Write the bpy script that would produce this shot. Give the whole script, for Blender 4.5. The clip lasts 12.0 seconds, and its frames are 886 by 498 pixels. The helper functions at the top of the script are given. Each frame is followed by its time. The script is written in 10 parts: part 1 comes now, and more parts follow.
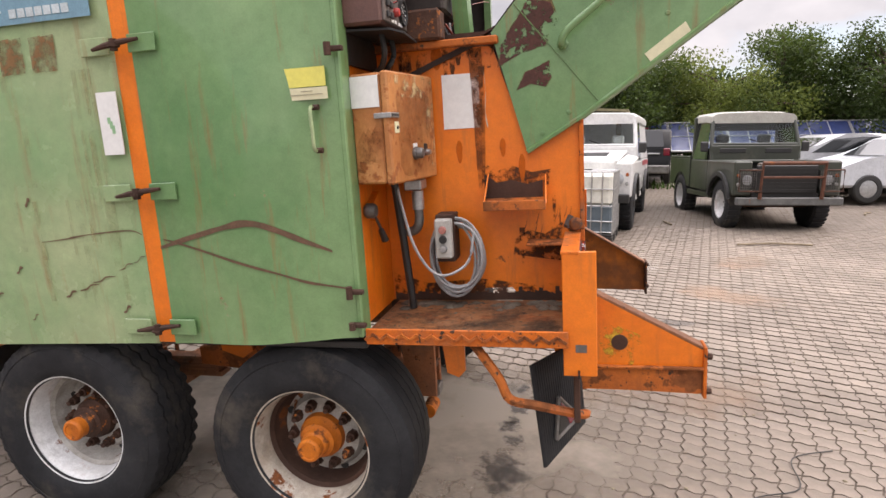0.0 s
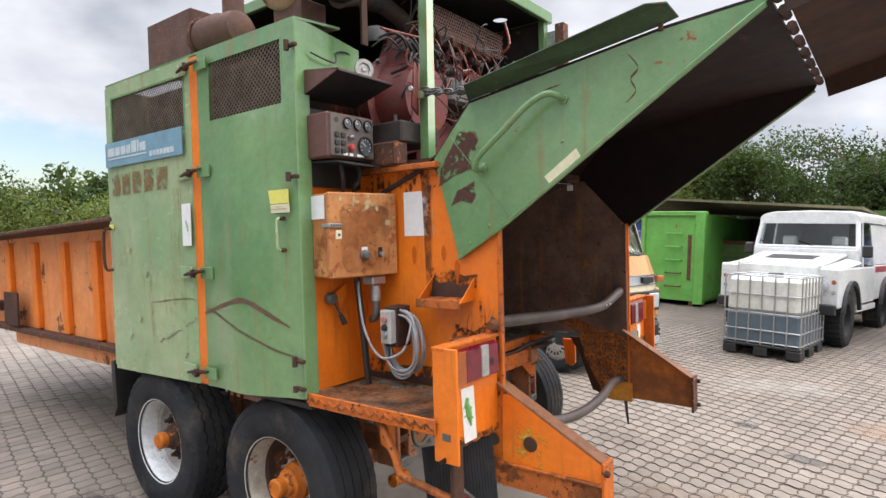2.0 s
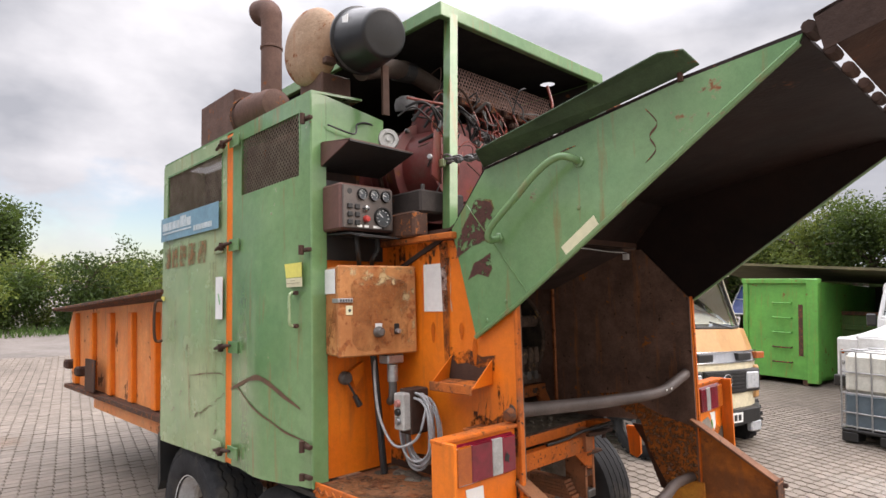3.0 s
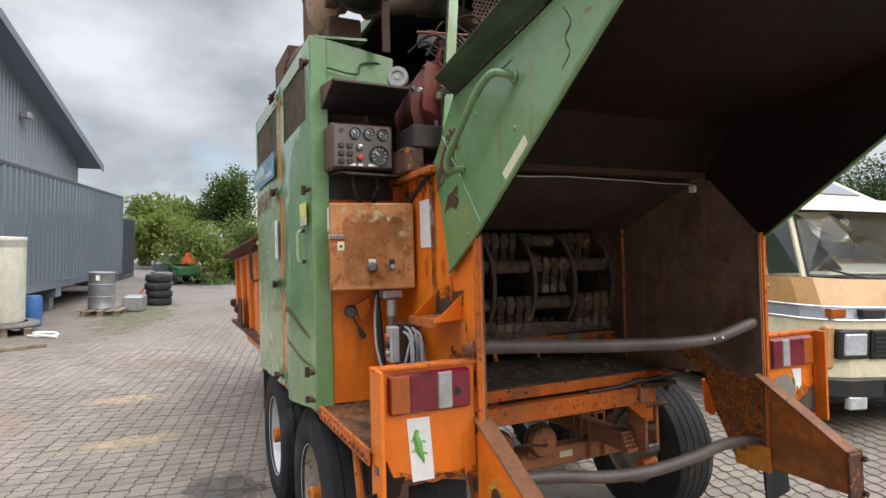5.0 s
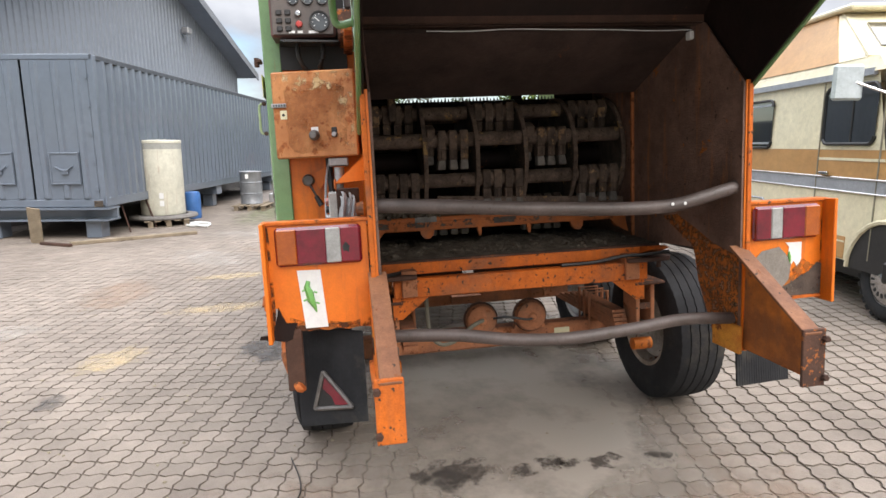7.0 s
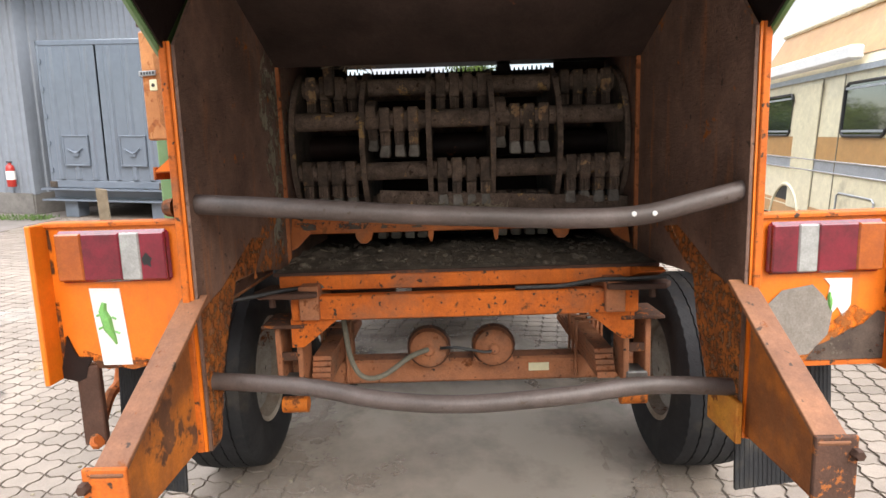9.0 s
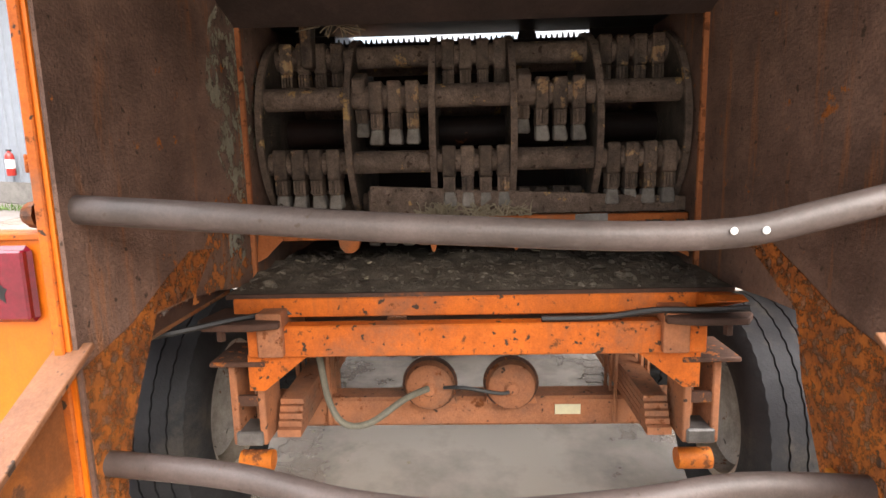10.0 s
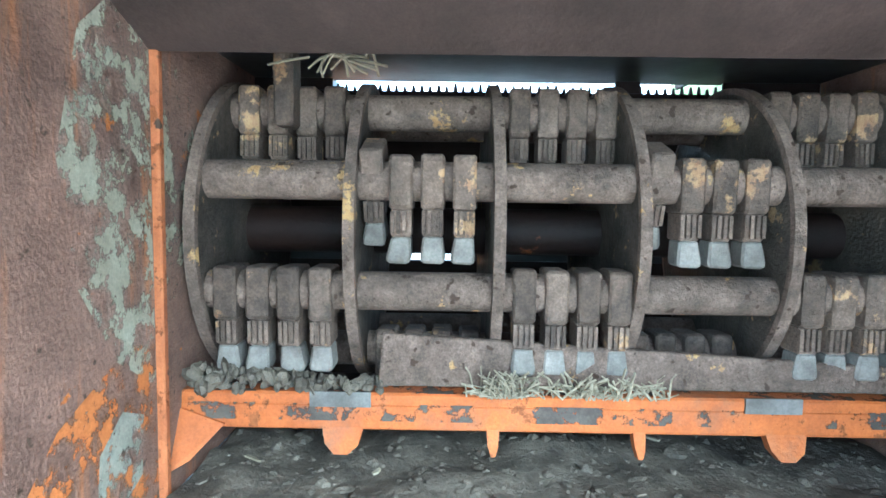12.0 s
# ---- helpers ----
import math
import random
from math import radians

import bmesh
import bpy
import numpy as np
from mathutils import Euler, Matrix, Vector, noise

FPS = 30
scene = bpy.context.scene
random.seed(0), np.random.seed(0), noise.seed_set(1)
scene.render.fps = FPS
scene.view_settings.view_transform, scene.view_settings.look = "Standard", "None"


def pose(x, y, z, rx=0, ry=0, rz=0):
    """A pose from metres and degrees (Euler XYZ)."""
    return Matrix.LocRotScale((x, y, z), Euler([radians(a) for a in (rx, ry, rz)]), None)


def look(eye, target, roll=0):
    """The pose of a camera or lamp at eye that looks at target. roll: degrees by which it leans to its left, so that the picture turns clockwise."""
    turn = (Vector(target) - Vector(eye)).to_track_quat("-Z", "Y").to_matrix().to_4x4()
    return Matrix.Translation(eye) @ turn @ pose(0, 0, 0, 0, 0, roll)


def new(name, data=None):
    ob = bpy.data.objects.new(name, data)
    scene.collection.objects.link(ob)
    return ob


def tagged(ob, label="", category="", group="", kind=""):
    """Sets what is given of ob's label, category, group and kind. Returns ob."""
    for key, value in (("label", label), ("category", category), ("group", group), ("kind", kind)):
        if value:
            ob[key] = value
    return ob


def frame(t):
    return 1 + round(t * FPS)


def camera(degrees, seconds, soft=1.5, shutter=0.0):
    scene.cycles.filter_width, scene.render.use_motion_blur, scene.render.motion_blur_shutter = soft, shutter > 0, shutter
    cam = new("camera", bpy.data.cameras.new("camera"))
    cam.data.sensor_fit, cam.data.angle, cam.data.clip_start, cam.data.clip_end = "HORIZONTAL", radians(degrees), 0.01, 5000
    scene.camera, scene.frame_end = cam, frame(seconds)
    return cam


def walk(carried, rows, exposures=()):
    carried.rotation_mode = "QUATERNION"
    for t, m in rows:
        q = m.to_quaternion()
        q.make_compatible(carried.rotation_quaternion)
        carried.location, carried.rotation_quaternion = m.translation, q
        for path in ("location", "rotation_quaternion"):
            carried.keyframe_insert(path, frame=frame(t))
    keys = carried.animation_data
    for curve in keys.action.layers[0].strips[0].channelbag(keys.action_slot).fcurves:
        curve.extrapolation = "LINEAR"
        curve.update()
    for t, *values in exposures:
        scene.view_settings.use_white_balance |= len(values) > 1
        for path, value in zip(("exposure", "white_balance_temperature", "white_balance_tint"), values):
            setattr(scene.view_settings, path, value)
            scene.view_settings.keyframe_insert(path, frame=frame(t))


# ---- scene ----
cam = camera(73.7, 12.0)
# the machine leans a little against the yard: TIP carries its own axes (x to its rear, y across, z up) into the world
TIP = Matrix.Translation((0, 0, 0.09)) @ Vector((0.045, 0.035, 1)).rotation_difference(Vector((0, 0, 1))).to_matrix().to_4x4()
PATH = [
    (0, (-0.093, -3.45, 1.748), (-0.527, -1.526, 1.415), -0.4),
    (0.5, (0.328, -3.49, 1.741), (-0.323, -1.629, 1.403), -0.0),
    (1, (0.723, -3.403, 1.708), (-0.144, -1.627, 1.401), 0.4),
    (1.5, (1.097, -3.329, 1.747), (0.038, -1.644, 1.548), 1.1),
    (2, (1.361, -3.235, 1.856), (0.159, -1.638, 1.801), 1.7),
    (2.5, (1.432, -3.048, 1.908), (0.101, -1.557, 1.989), 2.0),
    (4.5, (1.856, -2.162, 1.897), (0.125, -1.169, 2.026), 1.5),
    (5, (1.999, -1.997, 1.847), (0.185, -1.156, 1.835), 1.4),
    (5.5, (2.201, -1.808, 1.773), (0.331, -1.116, 1.614), 0.9),
    (6, (2.3, -1.597, 1.722), (0.396, -1.047, 1.45), 0.3),
    (6.5, (2.313, -1.288, 1.689), (0.388, -0.861, 1.353), -0.2),
    (7, (2.316, -0.972, 1.684), (0.373, -0.648, 1.336), -0.3),
    (9, (1.639, -0.093, 1.652), (-0.323, -0.106, 1.265), 0.2),
    (9.5, (1.38, -0.032, 1.628), (-0.576, -0.09, 1.215), 0.2),
    (10, (1.044, -0.061, 1.615), (-0.911, -0.126, 1.2), 0.5),
    (10.5, (0.746, -0.067, 1.638), (-1.208, -0.128, 1.218), 0.8),
    (11, (0.422, -0.079, 1.673), (-1.539, -0.15, 1.286), 1.3),
    (11.5, (0.19, -0.106, 1.707), (-1.777, -0.159, 1.352), 1.9),
    (12, (0.052, -0.287, 1.725), (-1.933, -0.299, 1.479), 2.8),
]
walk(cam, [(t, look(eye, target, roll)) for t, eye, target, roll in PATH], exposures=[(0.0, 0.78, 7250, 20), (1.0, 0.80, 6600, 12), (1.5, 0.80, 6400, 10), (2.7, 0.76, 7000, 17), (4.5, 0.42, 6500, 10), (5.5, 0.56, 6700, 12), (7.0, 0.86, 6700, 12), (9.0, 1.30, 6800, 12), (9.5, 1.54, 6950, 14), (10.0, 2.0, 7000, 14), (10.5, 2.65, 6250, 9), (11.0, 3.2, 6050, 7), (11.5, 3.9, 5450, 3), (12.0, 4.38, 4720, -9)])

# ---- sky, sun and exposure ----
world = bpy.data.worlds.new("cloudy_sky")
scene.world = world
world.use_nodes = True
wn, wl = world.node_tree.nodes, world.node_tree.links
wn.clear()
w_out, w_bg = wn.new("ShaderNodeOutputWorld"), wn.new("ShaderNodeBackground")
w_sky = wn.new("ShaderNodeTexSky")
w_sky.sky_type = "NISHITA"
w_sky.sun_disc = False
w_sky.sun_elevation, w_sky.sun_rotation = radians(42), radians(64)
w_map, w_co = wn.new("ShaderNodeMapping"), wn.new("ShaderNodeTexCoord")
w_map.inputs["Scale"].default_value = (1.0, 1.0, 1.9)
w_map.inputs["Location"].default_value = (0.35, 1.3, 0.2)
w_n1 = wn.new("ShaderNodeTexNoise")
w_n1.inputs["Scale"].default_value, w_n1.inputs["Detail"].default_value, w_n1.inputs["Roughness"].default_value = 2.1, 7, 0.55
w_n2 = wn.new("ShaderNodeTexNoise")
w_n2.inputs["Scale"].default_value, w_n2.inputs["Detail"].default_value = 3.4, 6
w_r1, w_r2 = wn.new("ShaderNodeValToRGB"), wn.new("ShaderNodeValToRGB")
w_r1.color_ramp.elements[0].position, w_r1.color_ramp.elements[1].position = 0.40, 0.50
w_r2.color_ramp.elements[0].position, w_r2.color_ramp.elements[1].position = 0.34, 0.66
w_r2.color_ramp.elements[0].color, w_r2.color_ramp.elements[1].color = (3.1, 3.4, 3.9, 1), (6.4, 6.7, 7.2, 1)
w_mix = wn.new("ShaderNodeMix")
w_mix.data_type = "RGBA"
wl.new(w_co.outputs["Generated"], w_map.inputs["Vector"])
wl.new(w_map.outputs[0], w_n1.inputs["Vector"])
wl.new(w_map.outputs[0], w_n2.inputs["Vector"])
w_lift, w_sepc = wn.new("ShaderNodeMapRange"), wn.new("ShaderNodeSeparateXYZ")
w_lift.inputs["From Min"].default_value, w_lift.inputs["From Max"].default_value = 0.08, 0.22
w_lift.inputs["To Min"].default_value, w_lift.inputs["To Max"].default_value = -0.12, 0.13
w_add = wn.new("ShaderNodeMath")
wl.new(w_co.outputs["Generated"], w_sepc.inputs[0])
wl.new(w_sepc.outputs["Z"], w_lift.inputs["Value"])
wl.new(w_n1.outputs["Fac"], w_add.inputs[0])
wl.new(w_lift.outputs["Result"], w_add.inputs[1])
wl.new(w_add.outputs[0], w_r1.inputs["Fac"])
wl.new(w_n2.outputs["Fac"], w_r2.inputs["Fac"])
wl.new(w_r1.outputs["Color"], w_mix.inputs["Factor"])
wl.new(w_sky.outputs["Color"], w_mix.inputs["A"])
wl.new(w_r2.outputs["Color"], w_mix.inputs["B"])
w_sep, w_grad = wn.new("ShaderNodeSeparateXYZ"), wn.new("ShaderNodeMapRange")
w_grad.inputs["From Min"].default_value, w_grad.inputs["From Max"].default_value = 0.40, 0.97
w_grad.inputs["To Min"].default_value, w_grad.inputs["To Max"].default_value = 0.56, 3.75
w_mul = wn.new("ShaderNodeVectorMath")
w_mul.operation = "SCALE"
wl.new(w_co.outputs["Generated"], w_sep.inputs[0])
wl.new(w_sep.outputs["Z"], w_grad.inputs["Value"])
wl.new(w_mix.outputs["Result"], w_mul.inputs[0])
wl.new(w_grad.outputs["Result"], w_mul.inputs["Scale"])
wl.new(w_mul.outputs[0], w_bg.inputs["Color"])
wl.new(w_bg.outputs[0], w_out.inputs["Surface"])
w_bg.inputs["Strength"].default_value = 0.172

sun = new("sun", bpy.data.lights.new("sun", "SUN"))
sun.data.energy, sun.data.angle, sun.data.color = 1.7, radians(40), (1.0, 0.95, 0.88)
sun.matrix_world = look((6.3, 3.1, 6.2), (0, 0, 0))

# ---- materials ----
MATS = {}


def mat(name, col, col2=None, rough=0.6, metal=0.0, scale=6.0, rust=0.0, rust_scale=5.0, bump=0.15, bump_scale=60.0, spots=0.0, spread=(0.35, 0.65), streak=0.0, vary=0.0, rust_cols=((0.10, 0.035, 0.015), (0.25, 0.085, 0.03)), coat=0.0, dirt=0.0, grain=0.22):
    """A painted or bare surface: two mixed tones, rust patches with ragged edges, streaks that run down, small spots and relief."""
    m = bpy.data.materials.new(name)
    m.use_nodes = True
    n, l = m.node_tree.nodes, m.node_tree.links
    b = n["Principled BSDF"]
    co = n.new("ShaderNodeTexCoord").outputs["Object"]

    def noise_tex(sc, detail=6.0, rgh=0.6, vec=None):
        t = n.new("ShaderNodeTexNoise")
        t.inputs["Scale"].default_value, t.inputs["Detail"].default_value, t.inputs["Roughness"].default_value = sc, detail, rgh
        l.new(vec or co, t.inputs["Vector"])
        return t.outputs["Fac"]

    def ramp(fac, a, z):
        r = n.new("ShaderNodeMapRange")
        r.inputs["From Min"].default_value, r.inputs["From Max"].default_value = a, z
        l.new(fac, r.inputs["Value"])
        return r.outputs["Result"]

    def mix(fac, a, z, kind="MIX"):
        x = n.new("ShaderNodeMix")
        x.data_type, x.blend_type = "RGBA", kind
        for slot, v in (("Factor", fac), ("A", a), ("B", z)):
            if isinstance(v, (tuple, list)):
                x.inputs[slot].default_value = (*v, 1)
            elif isinstance(v, (int, float)):
                x.inputs[slot].default_value = v
            else:
                l.new(v, x.inputs[slot])
        return x.outputs["Result"]

    col2 = col2 or tuple(c * 0.8 for c in col)
    c = mix(ramp(noise_tex(scale), *spread), col2, col)
    c = mix(ramp(noise_tex(scale * 14, 3), 0.3, 0.8), mix(1.0, c, (0.86, 0.86, 0.86), "MULTIPLY"), c)
    if grain:
        c = mix(ramp(noise_tex(scale * 4.3, 12, 0.78), 0.36, 0.64), mix(1.0, c, (1 - grain,) * 3, "MULTIPLY"), c)
        c = mix(ramp(noise_tex(170, 2, 0.6), 0.42, 0.58), mix(1.0, c, (1 - grain * 0.5,) * 3, "MULTIPLY"), c)
    rgh = None
    if streak:
        mp = n.new("ShaderNodeMapping")
        mp.inputs["Scale"].default_value = (7, 7, 0.7)
        l.new(co, mp.inputs["Vector"])
        s = ramp(noise_tex(2.2, 8, 0.65, mp.outputs[0]), 0.60 - 0.12 * streak, 0.78)
        c = mix(s, c, mix(0.75, c, rust_cols[1]))
    if dirt:
        d = ramp(noise_tex(scale * 0.6, 8, 0.7), 0.62 - 0.25 * dirt, 0.8)
        c = mix(d, c, (0.10, 0.085, 0.065))
    if spots:
        s = ramp(noise_tex(38, 2, 0.5), 0.70 - 0.12 * spots, 0.76 - 0.12 * spots)
        c = mix(s, c, (0.05, 0.03, 0.02))
    if rust:
        r = ramp(noise_tex(rust_scale, 10, 0.68), 0.70 - 0.3 * rust, 0.735 - 0.3 * rust)
        c = mix(r, c, mix(ramp(noise_tex(rust_scale * 5, 6), 0.3, 0.7), *rust_cols))
        rgh = ramp(r, -0.2, 1.0)
    if vary:
        o = n.new("ShaderNodeObjectInfo")
        hsv = n.new("ShaderNodeHueSaturation")
        v = n.new("ShaderNodeMapRange")
        v.inputs["To Min"].default_value, v.inputs["To Max"].default_value = 1 - vary, 1 + vary
        l.new(o.outputs["Random"], v.inputs["Value"])
        l.new(v.outputs["Result"], hsv.inputs["Value"])
        l.new(c, hsv.inputs["Color"])
        c = hsv.outputs["Color"]
    l.new(c, b.inputs["Base Color"])
    b.inputs["Metallic"].default_value = metal
    b.inputs["Specular IOR Level"].default_value = 0.5 if rough < 0.55 else 0.22
    b.inputs["Coat Weight"].default_value = coat
    rr = n.new("ShaderNodeMapRange")
    rr.inputs["To Min"].default_value, rr.inputs["To Max"].default_value = rough * 0.85, min(1.0, rough * 1.2)
    l.new(noise_tex(scale * 3), rr.inputs["Value"])
    if rgh is None:
        l.new(rr.outputs["Result"], b.inputs["Roughness"])
    else:
        rm = n.new("ShaderNodeMath")
        rm.operation = "MAXIMUM"
        l.new(rr.outputs["Result"], rm.inputs[0])
        l.new(rgh, rm.inputs[1])
        l.new(rm.outputs[0], b.inputs["Roughness"])
    if bump:
        bp = n.new("ShaderNodeBump")
        bp.inputs["Strength"].default_value, bp.inputs["Distance"].default_value = bump, 0.01
        l.new(noise_tex(bump_scale, 5), bp.inputs["Height"])
        l.new(bp.outputs[0], b.inputs["Normal"])
    MATS[name] = m
    return m


def glass(name, tint=(0.9, 0.95, 0.95), rough=0.02):
    m = bpy.data.materials.new(name)
    m.use_nodes = True
    b = m.node_tree.nodes["Principled BSDF"]
    b.inputs["Base Color"].default_value = (*tint, 1)
    b.inputs["Roughness"].default_value, b.inputs["Transmission Weight"].default_value, b.inputs["IOR"].default_value = rough, 1.0, 1.3
    MATS[name] = m
    return m


GREEN = mat("green_machine_paint", (0.195, 0.325, 0.142), (0.098, 0.228, 0.083), 0.22, coat=0.4, scale=1.5, rust=0.16, rust_scale=3.2, bump=0.05, bump_scale=25, streak=0.3, spread=(0.3, 0.7), grain=0.12)
# darkened copy of the machine green, for the shaded underside of the ledge
SHADED_GREEN = mat("shaded_green_paint", (0.075, 0.125, 0.065), (0.04, 0.065, 0.038), 0.6, scale=4, rust=0.2)
GREEN_PALE = mat("faded_green_paint", (0.385, 0.445, 0.250), (0.215, 0.355, 0.165), 0.26, coat=0.3, scale=1.5, rust=0.2, rust_scale=2.6, bump=0.05, bump_scale=25, streak=0.35, spread=(0.3, 0.7), grain=0.12)
ORANGE = mat("orange_machine_paint", (0.87, 0.215, 0.010), (0.76, 0.168, 0.009), 0.42, scale=2.2, grain=0.12, rust=0.13, rust_scale=8, bump=0.08, bump_scale=40, streak=0.35)
ORANGE_WORN = mat("worn_orange_paint", (0.62, 0.17, 0.03), (0.42, 0.11, 0.03), 0.6, scale=4, rust=0.62, rust_scale=5, bump=0.25, bump_scale=50, streak=0.8, spots=0.6)
ORANGE_CHIP = mat("chipped_orange_paint", (0.74, 0.172, 0.020), (0.54, 0.128, 0.022), 0.6, scale=5, rust=0.32, rust_scale=22, bump=0.3, bump_scale=60, spots=0.55, dirt=0.35, streak=0.4)
DUSTY_ORANGE = mat("dusty_orange_paint", (0.47, 0.185, 0.085), (0.33, 0.145, 0.08), 0.75, scale=6, rust=0.34, rust_scale=14, bump=0.3, bump_scale=60, spots=0.3, dirt=0.45)
RUSTY = mat("rusty_steel", (0.098, 0.050, 0.034), (0.050, 0.029, 0.022), 0.75, scale=3, rust=0.3, rust_scale=3, bump=0.3, bump_scale=45)
# rust taken near-black, so its colour carries the shade inside hood and chamber
RUST_SHADE = mat("dark_rust_and_shade", (0.024, 0.0115, 0.0085), (0.011, 0.006, 0.005), 0.65, scale=2.5, rust=0.15, rust_scale=3, bump=0.25, bump_scale=40)
LINING = mat("brown_chamber_lining", (0.305, 0.182, 0.136), (0.148, 0.089, 0.068), 0.6, scale=3.5, rust=0.22, rust_scale=9, bump=0.6, bump_scale=110, grain=0.34, spots=0.25, streak=0.3, rust_cols=((0.30, 0.10, 0.03), (0.44, 0.15, 0.03)))
RUST_ORANGE = mat("rust_with_orange_remains", (0.12, 0.06, 0.04), (0.07, 0.04, 0.03), 0.8, scale=4, rust=0.44, rust_scale=38, bump=0.4, bump_scale=40, rust_cols=((0.22, 0.075, 0.028), (0.38, 0.125, 0.03)))
HAMMER = mat("dusty_hammer_steel", (0.225, 0.158, 0.118), (0.108, 0.079, 0.062), 0.7, scale=9, bump=0.8, bump_scale=80, grain=0.4, rust=0.36, rust_scale=8, vary=0.35, rust_cols=((0.24, 0.13, 0.075), (0.40, 0.27, 0.14)))
DARK_STEEL = mat("dark_worn_steel", (0.130, 0.102, 0.079), (0.054, 0.043, 0.034), 0.7, metal=0.1, scale=9, bump=0.7, bump_scale=90, rust=0.3, rust_scale=12, grain=0.4, rust_cols=((0.20, 0.12, 0.065), (0.34, 0.24, 0.12)))
BAR = mat("crusted_rotor_bar", (0.262, 0.186, 0.143), (0.125, 0.090, 0.070), 0.75, scale=12, bump=0.8, bump_scale=110, rust=0.35, rust_scale=10, spots=0.5, grain=0.4, rust_cols=((0.28, 0.15, 0.065), (0.42, 0.28, 0.12)))
PIPE = mat("brown_polished_pipe", (0.130, 0.098, 0.088), (0.072, 0.054, 0.047), 0.50, scale=4, spots=0.2, bump=0.15, bump_scale=70, rust=0.12)
RUBBER = mat("tyre_rubber", (0.033, 0.034, 0.036), (0.018, 0.018, 0.020), 0.75, scale=4, bump=0.2, bump_scale=90, dirt=0.35)
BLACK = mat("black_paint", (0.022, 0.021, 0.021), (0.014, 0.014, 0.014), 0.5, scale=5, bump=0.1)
RIM_WHITE = mat("white_rim_paint", (0.80, 0.81, 0.81), (0.66, 0.66, 0.65), 0.42, scale=6, rust=0.22, rust_scale=6, streak=0.3, dirt=0.3)
RIM_RUST = mat("dirty_rim_paint", (0.62, 0.57, 0.49), (0.44, 0.36, 0.28), 0.6, scale=6, rust=0.44, rust_scale=6, dirt=0.4)
HUB_ORANGE = mat("orange_hub_paint", (0.70, 0.20, 0.02), (0.5, 0.13, 0.02), 0.55, scale=9, rust=0.45, rust_scale=14)
EBOX = mat("rust_streaked_box_paint", (0.60, 0.27, 0.09), (0.44, 0.165, 0.048), 0.5, scale=5, rust=0.52, rust_scale=11, bump=0.2, streak=1.5, spread=(0.42, 0.58), rust_cols=((0.19, 0.058, 0.02), (0.40, 0.145, 0.042)))
PLATFORM = mat("dirty_worn_platform", (0.30, 0.115, 0.04), (0.15, 0.07, 0.035), 0.75, scale=4, rust=0.5, rust_scale=6, bump=0.4, bump_scale=50, spots=0.8, dirt=0.5)
WHITE = mat("white_sticker", (0.78, 0.78, 0.76), (0.72, 0.72, 0.70), 0.45, scale=3, bump=0.02, grain=0.03)
YELLOW = mat("yellow_sticker", (0.72, 0.66, 0.14), (0.66, 0.61, 0.14), 0.5, scale=3, bump=0.02, grain=0.04)
CREAM = mat("cream_sticker", (0.72, 0.68, 0.45), None, 0.5, scale=3, bump=0.02, grain=0.06)
GALV = mat("galvanised_steel", (0.50, 0.50, 0.50), (0.38, 0.38, 0.38), 0.42, metal=0.7, scale=14, bump=0.05)
CABLE = mat("grey_cable", (0.42, 0.42, 0.42), (0.33, 0.33, 0.33), 0.5, scale=20, bump=0.02)
SOIL = mat("dark_debris", (0.165, 0.138, 0.106), (0.072, 0.058, 0.045), 0.95, scale=14, bump=0.9, bump_scale=70)
ENGINE_RED = mat("dark_red_engine_paint", (0.21, 0.036, 0.029), (0.13, 0.024, 0.019), 0.5, scale=6, rust=0.25, bump=0.1, dirt=0.3)
FOOT = mat("worn_foot_steel", (0.29, 0.265, 0.235), (0.15, 0.132, 0.115), 0.6, metal=0.1, scale=12, bump=0.3, vary=0.2)
CAST = mat("grey_cast_metal", (0.24, 0.23, 0.22), (0.12, 0.11, 0.10), 0.5, metal=0.5, scale=8, bump=0.1)
RED_LENS = mat("red_light_lens", (0.23, 0.008, 0.024), (0.13, 0.006, 0.016), 0.22, scale=9, bump=0.03, bump_scale=180, coat=0.5)
ORANGE_LENS = mat("orange_light_lens", (0.46, 0.105, 0.01), (0.34, 0.075, 0.01), 0.22, scale=9, bump=0.03, bump_scale=180, coat=0.5)
CLEAR_LENS = mat("white_light_lens", (0.42, 0.42, 0.40), (0.3, 0.3, 0.29), 0.2, scale=9, bump=0.03, bump_scale=180, coat=0.5)
GROUND = mat("grey_brown_yard", (0.235, 0.205, 0.185), (0.165, 0.145, 0.13), 0.85, scale=0.7, bump=0.3, bump_scale=30, dirt=0.2)
CONCRETE = mat("worn_concrete", (0.22, 0.205, 0.19), (0.15, 0.14, 0.13), 0.8, scale=1.6, bump=0.2, bump_scale=60)
GREY_SHEET = mat("grey_corrugated_sheet", (0.200, 0.224, 0.258), (0.185, 0.206, 0.236), 0.45, scale=0.5, bump=0.02, grain=0.0)
CONTAINER = mat("blue_grey_container_paint", (0.122, 0.147, 0.183), (0.108, 0.131, 0.163), 0.30, coat=0.5, scale=0.5, bump=0.02, bump_scale=8, grain=0.0)
FAR_STEEL = mat("dark_container_paint", (0.032, 0.039, 0.050), (0.026, 0.032, 0.042), 0.4, scale=0.6, bump=0.02, grain=0.0)
BARK = mat("brown_bark", (0.12, 0.09, 0.065), None, 0.9, scale=12, bump=0.6)
SKIP_GREEN = mat("bright_green_skip_paint", (0.13, 0.42, 0.07), (0.10, 0.34, 0.06), 0.5, scale=1.5, rust=0.25, streak=0.4)
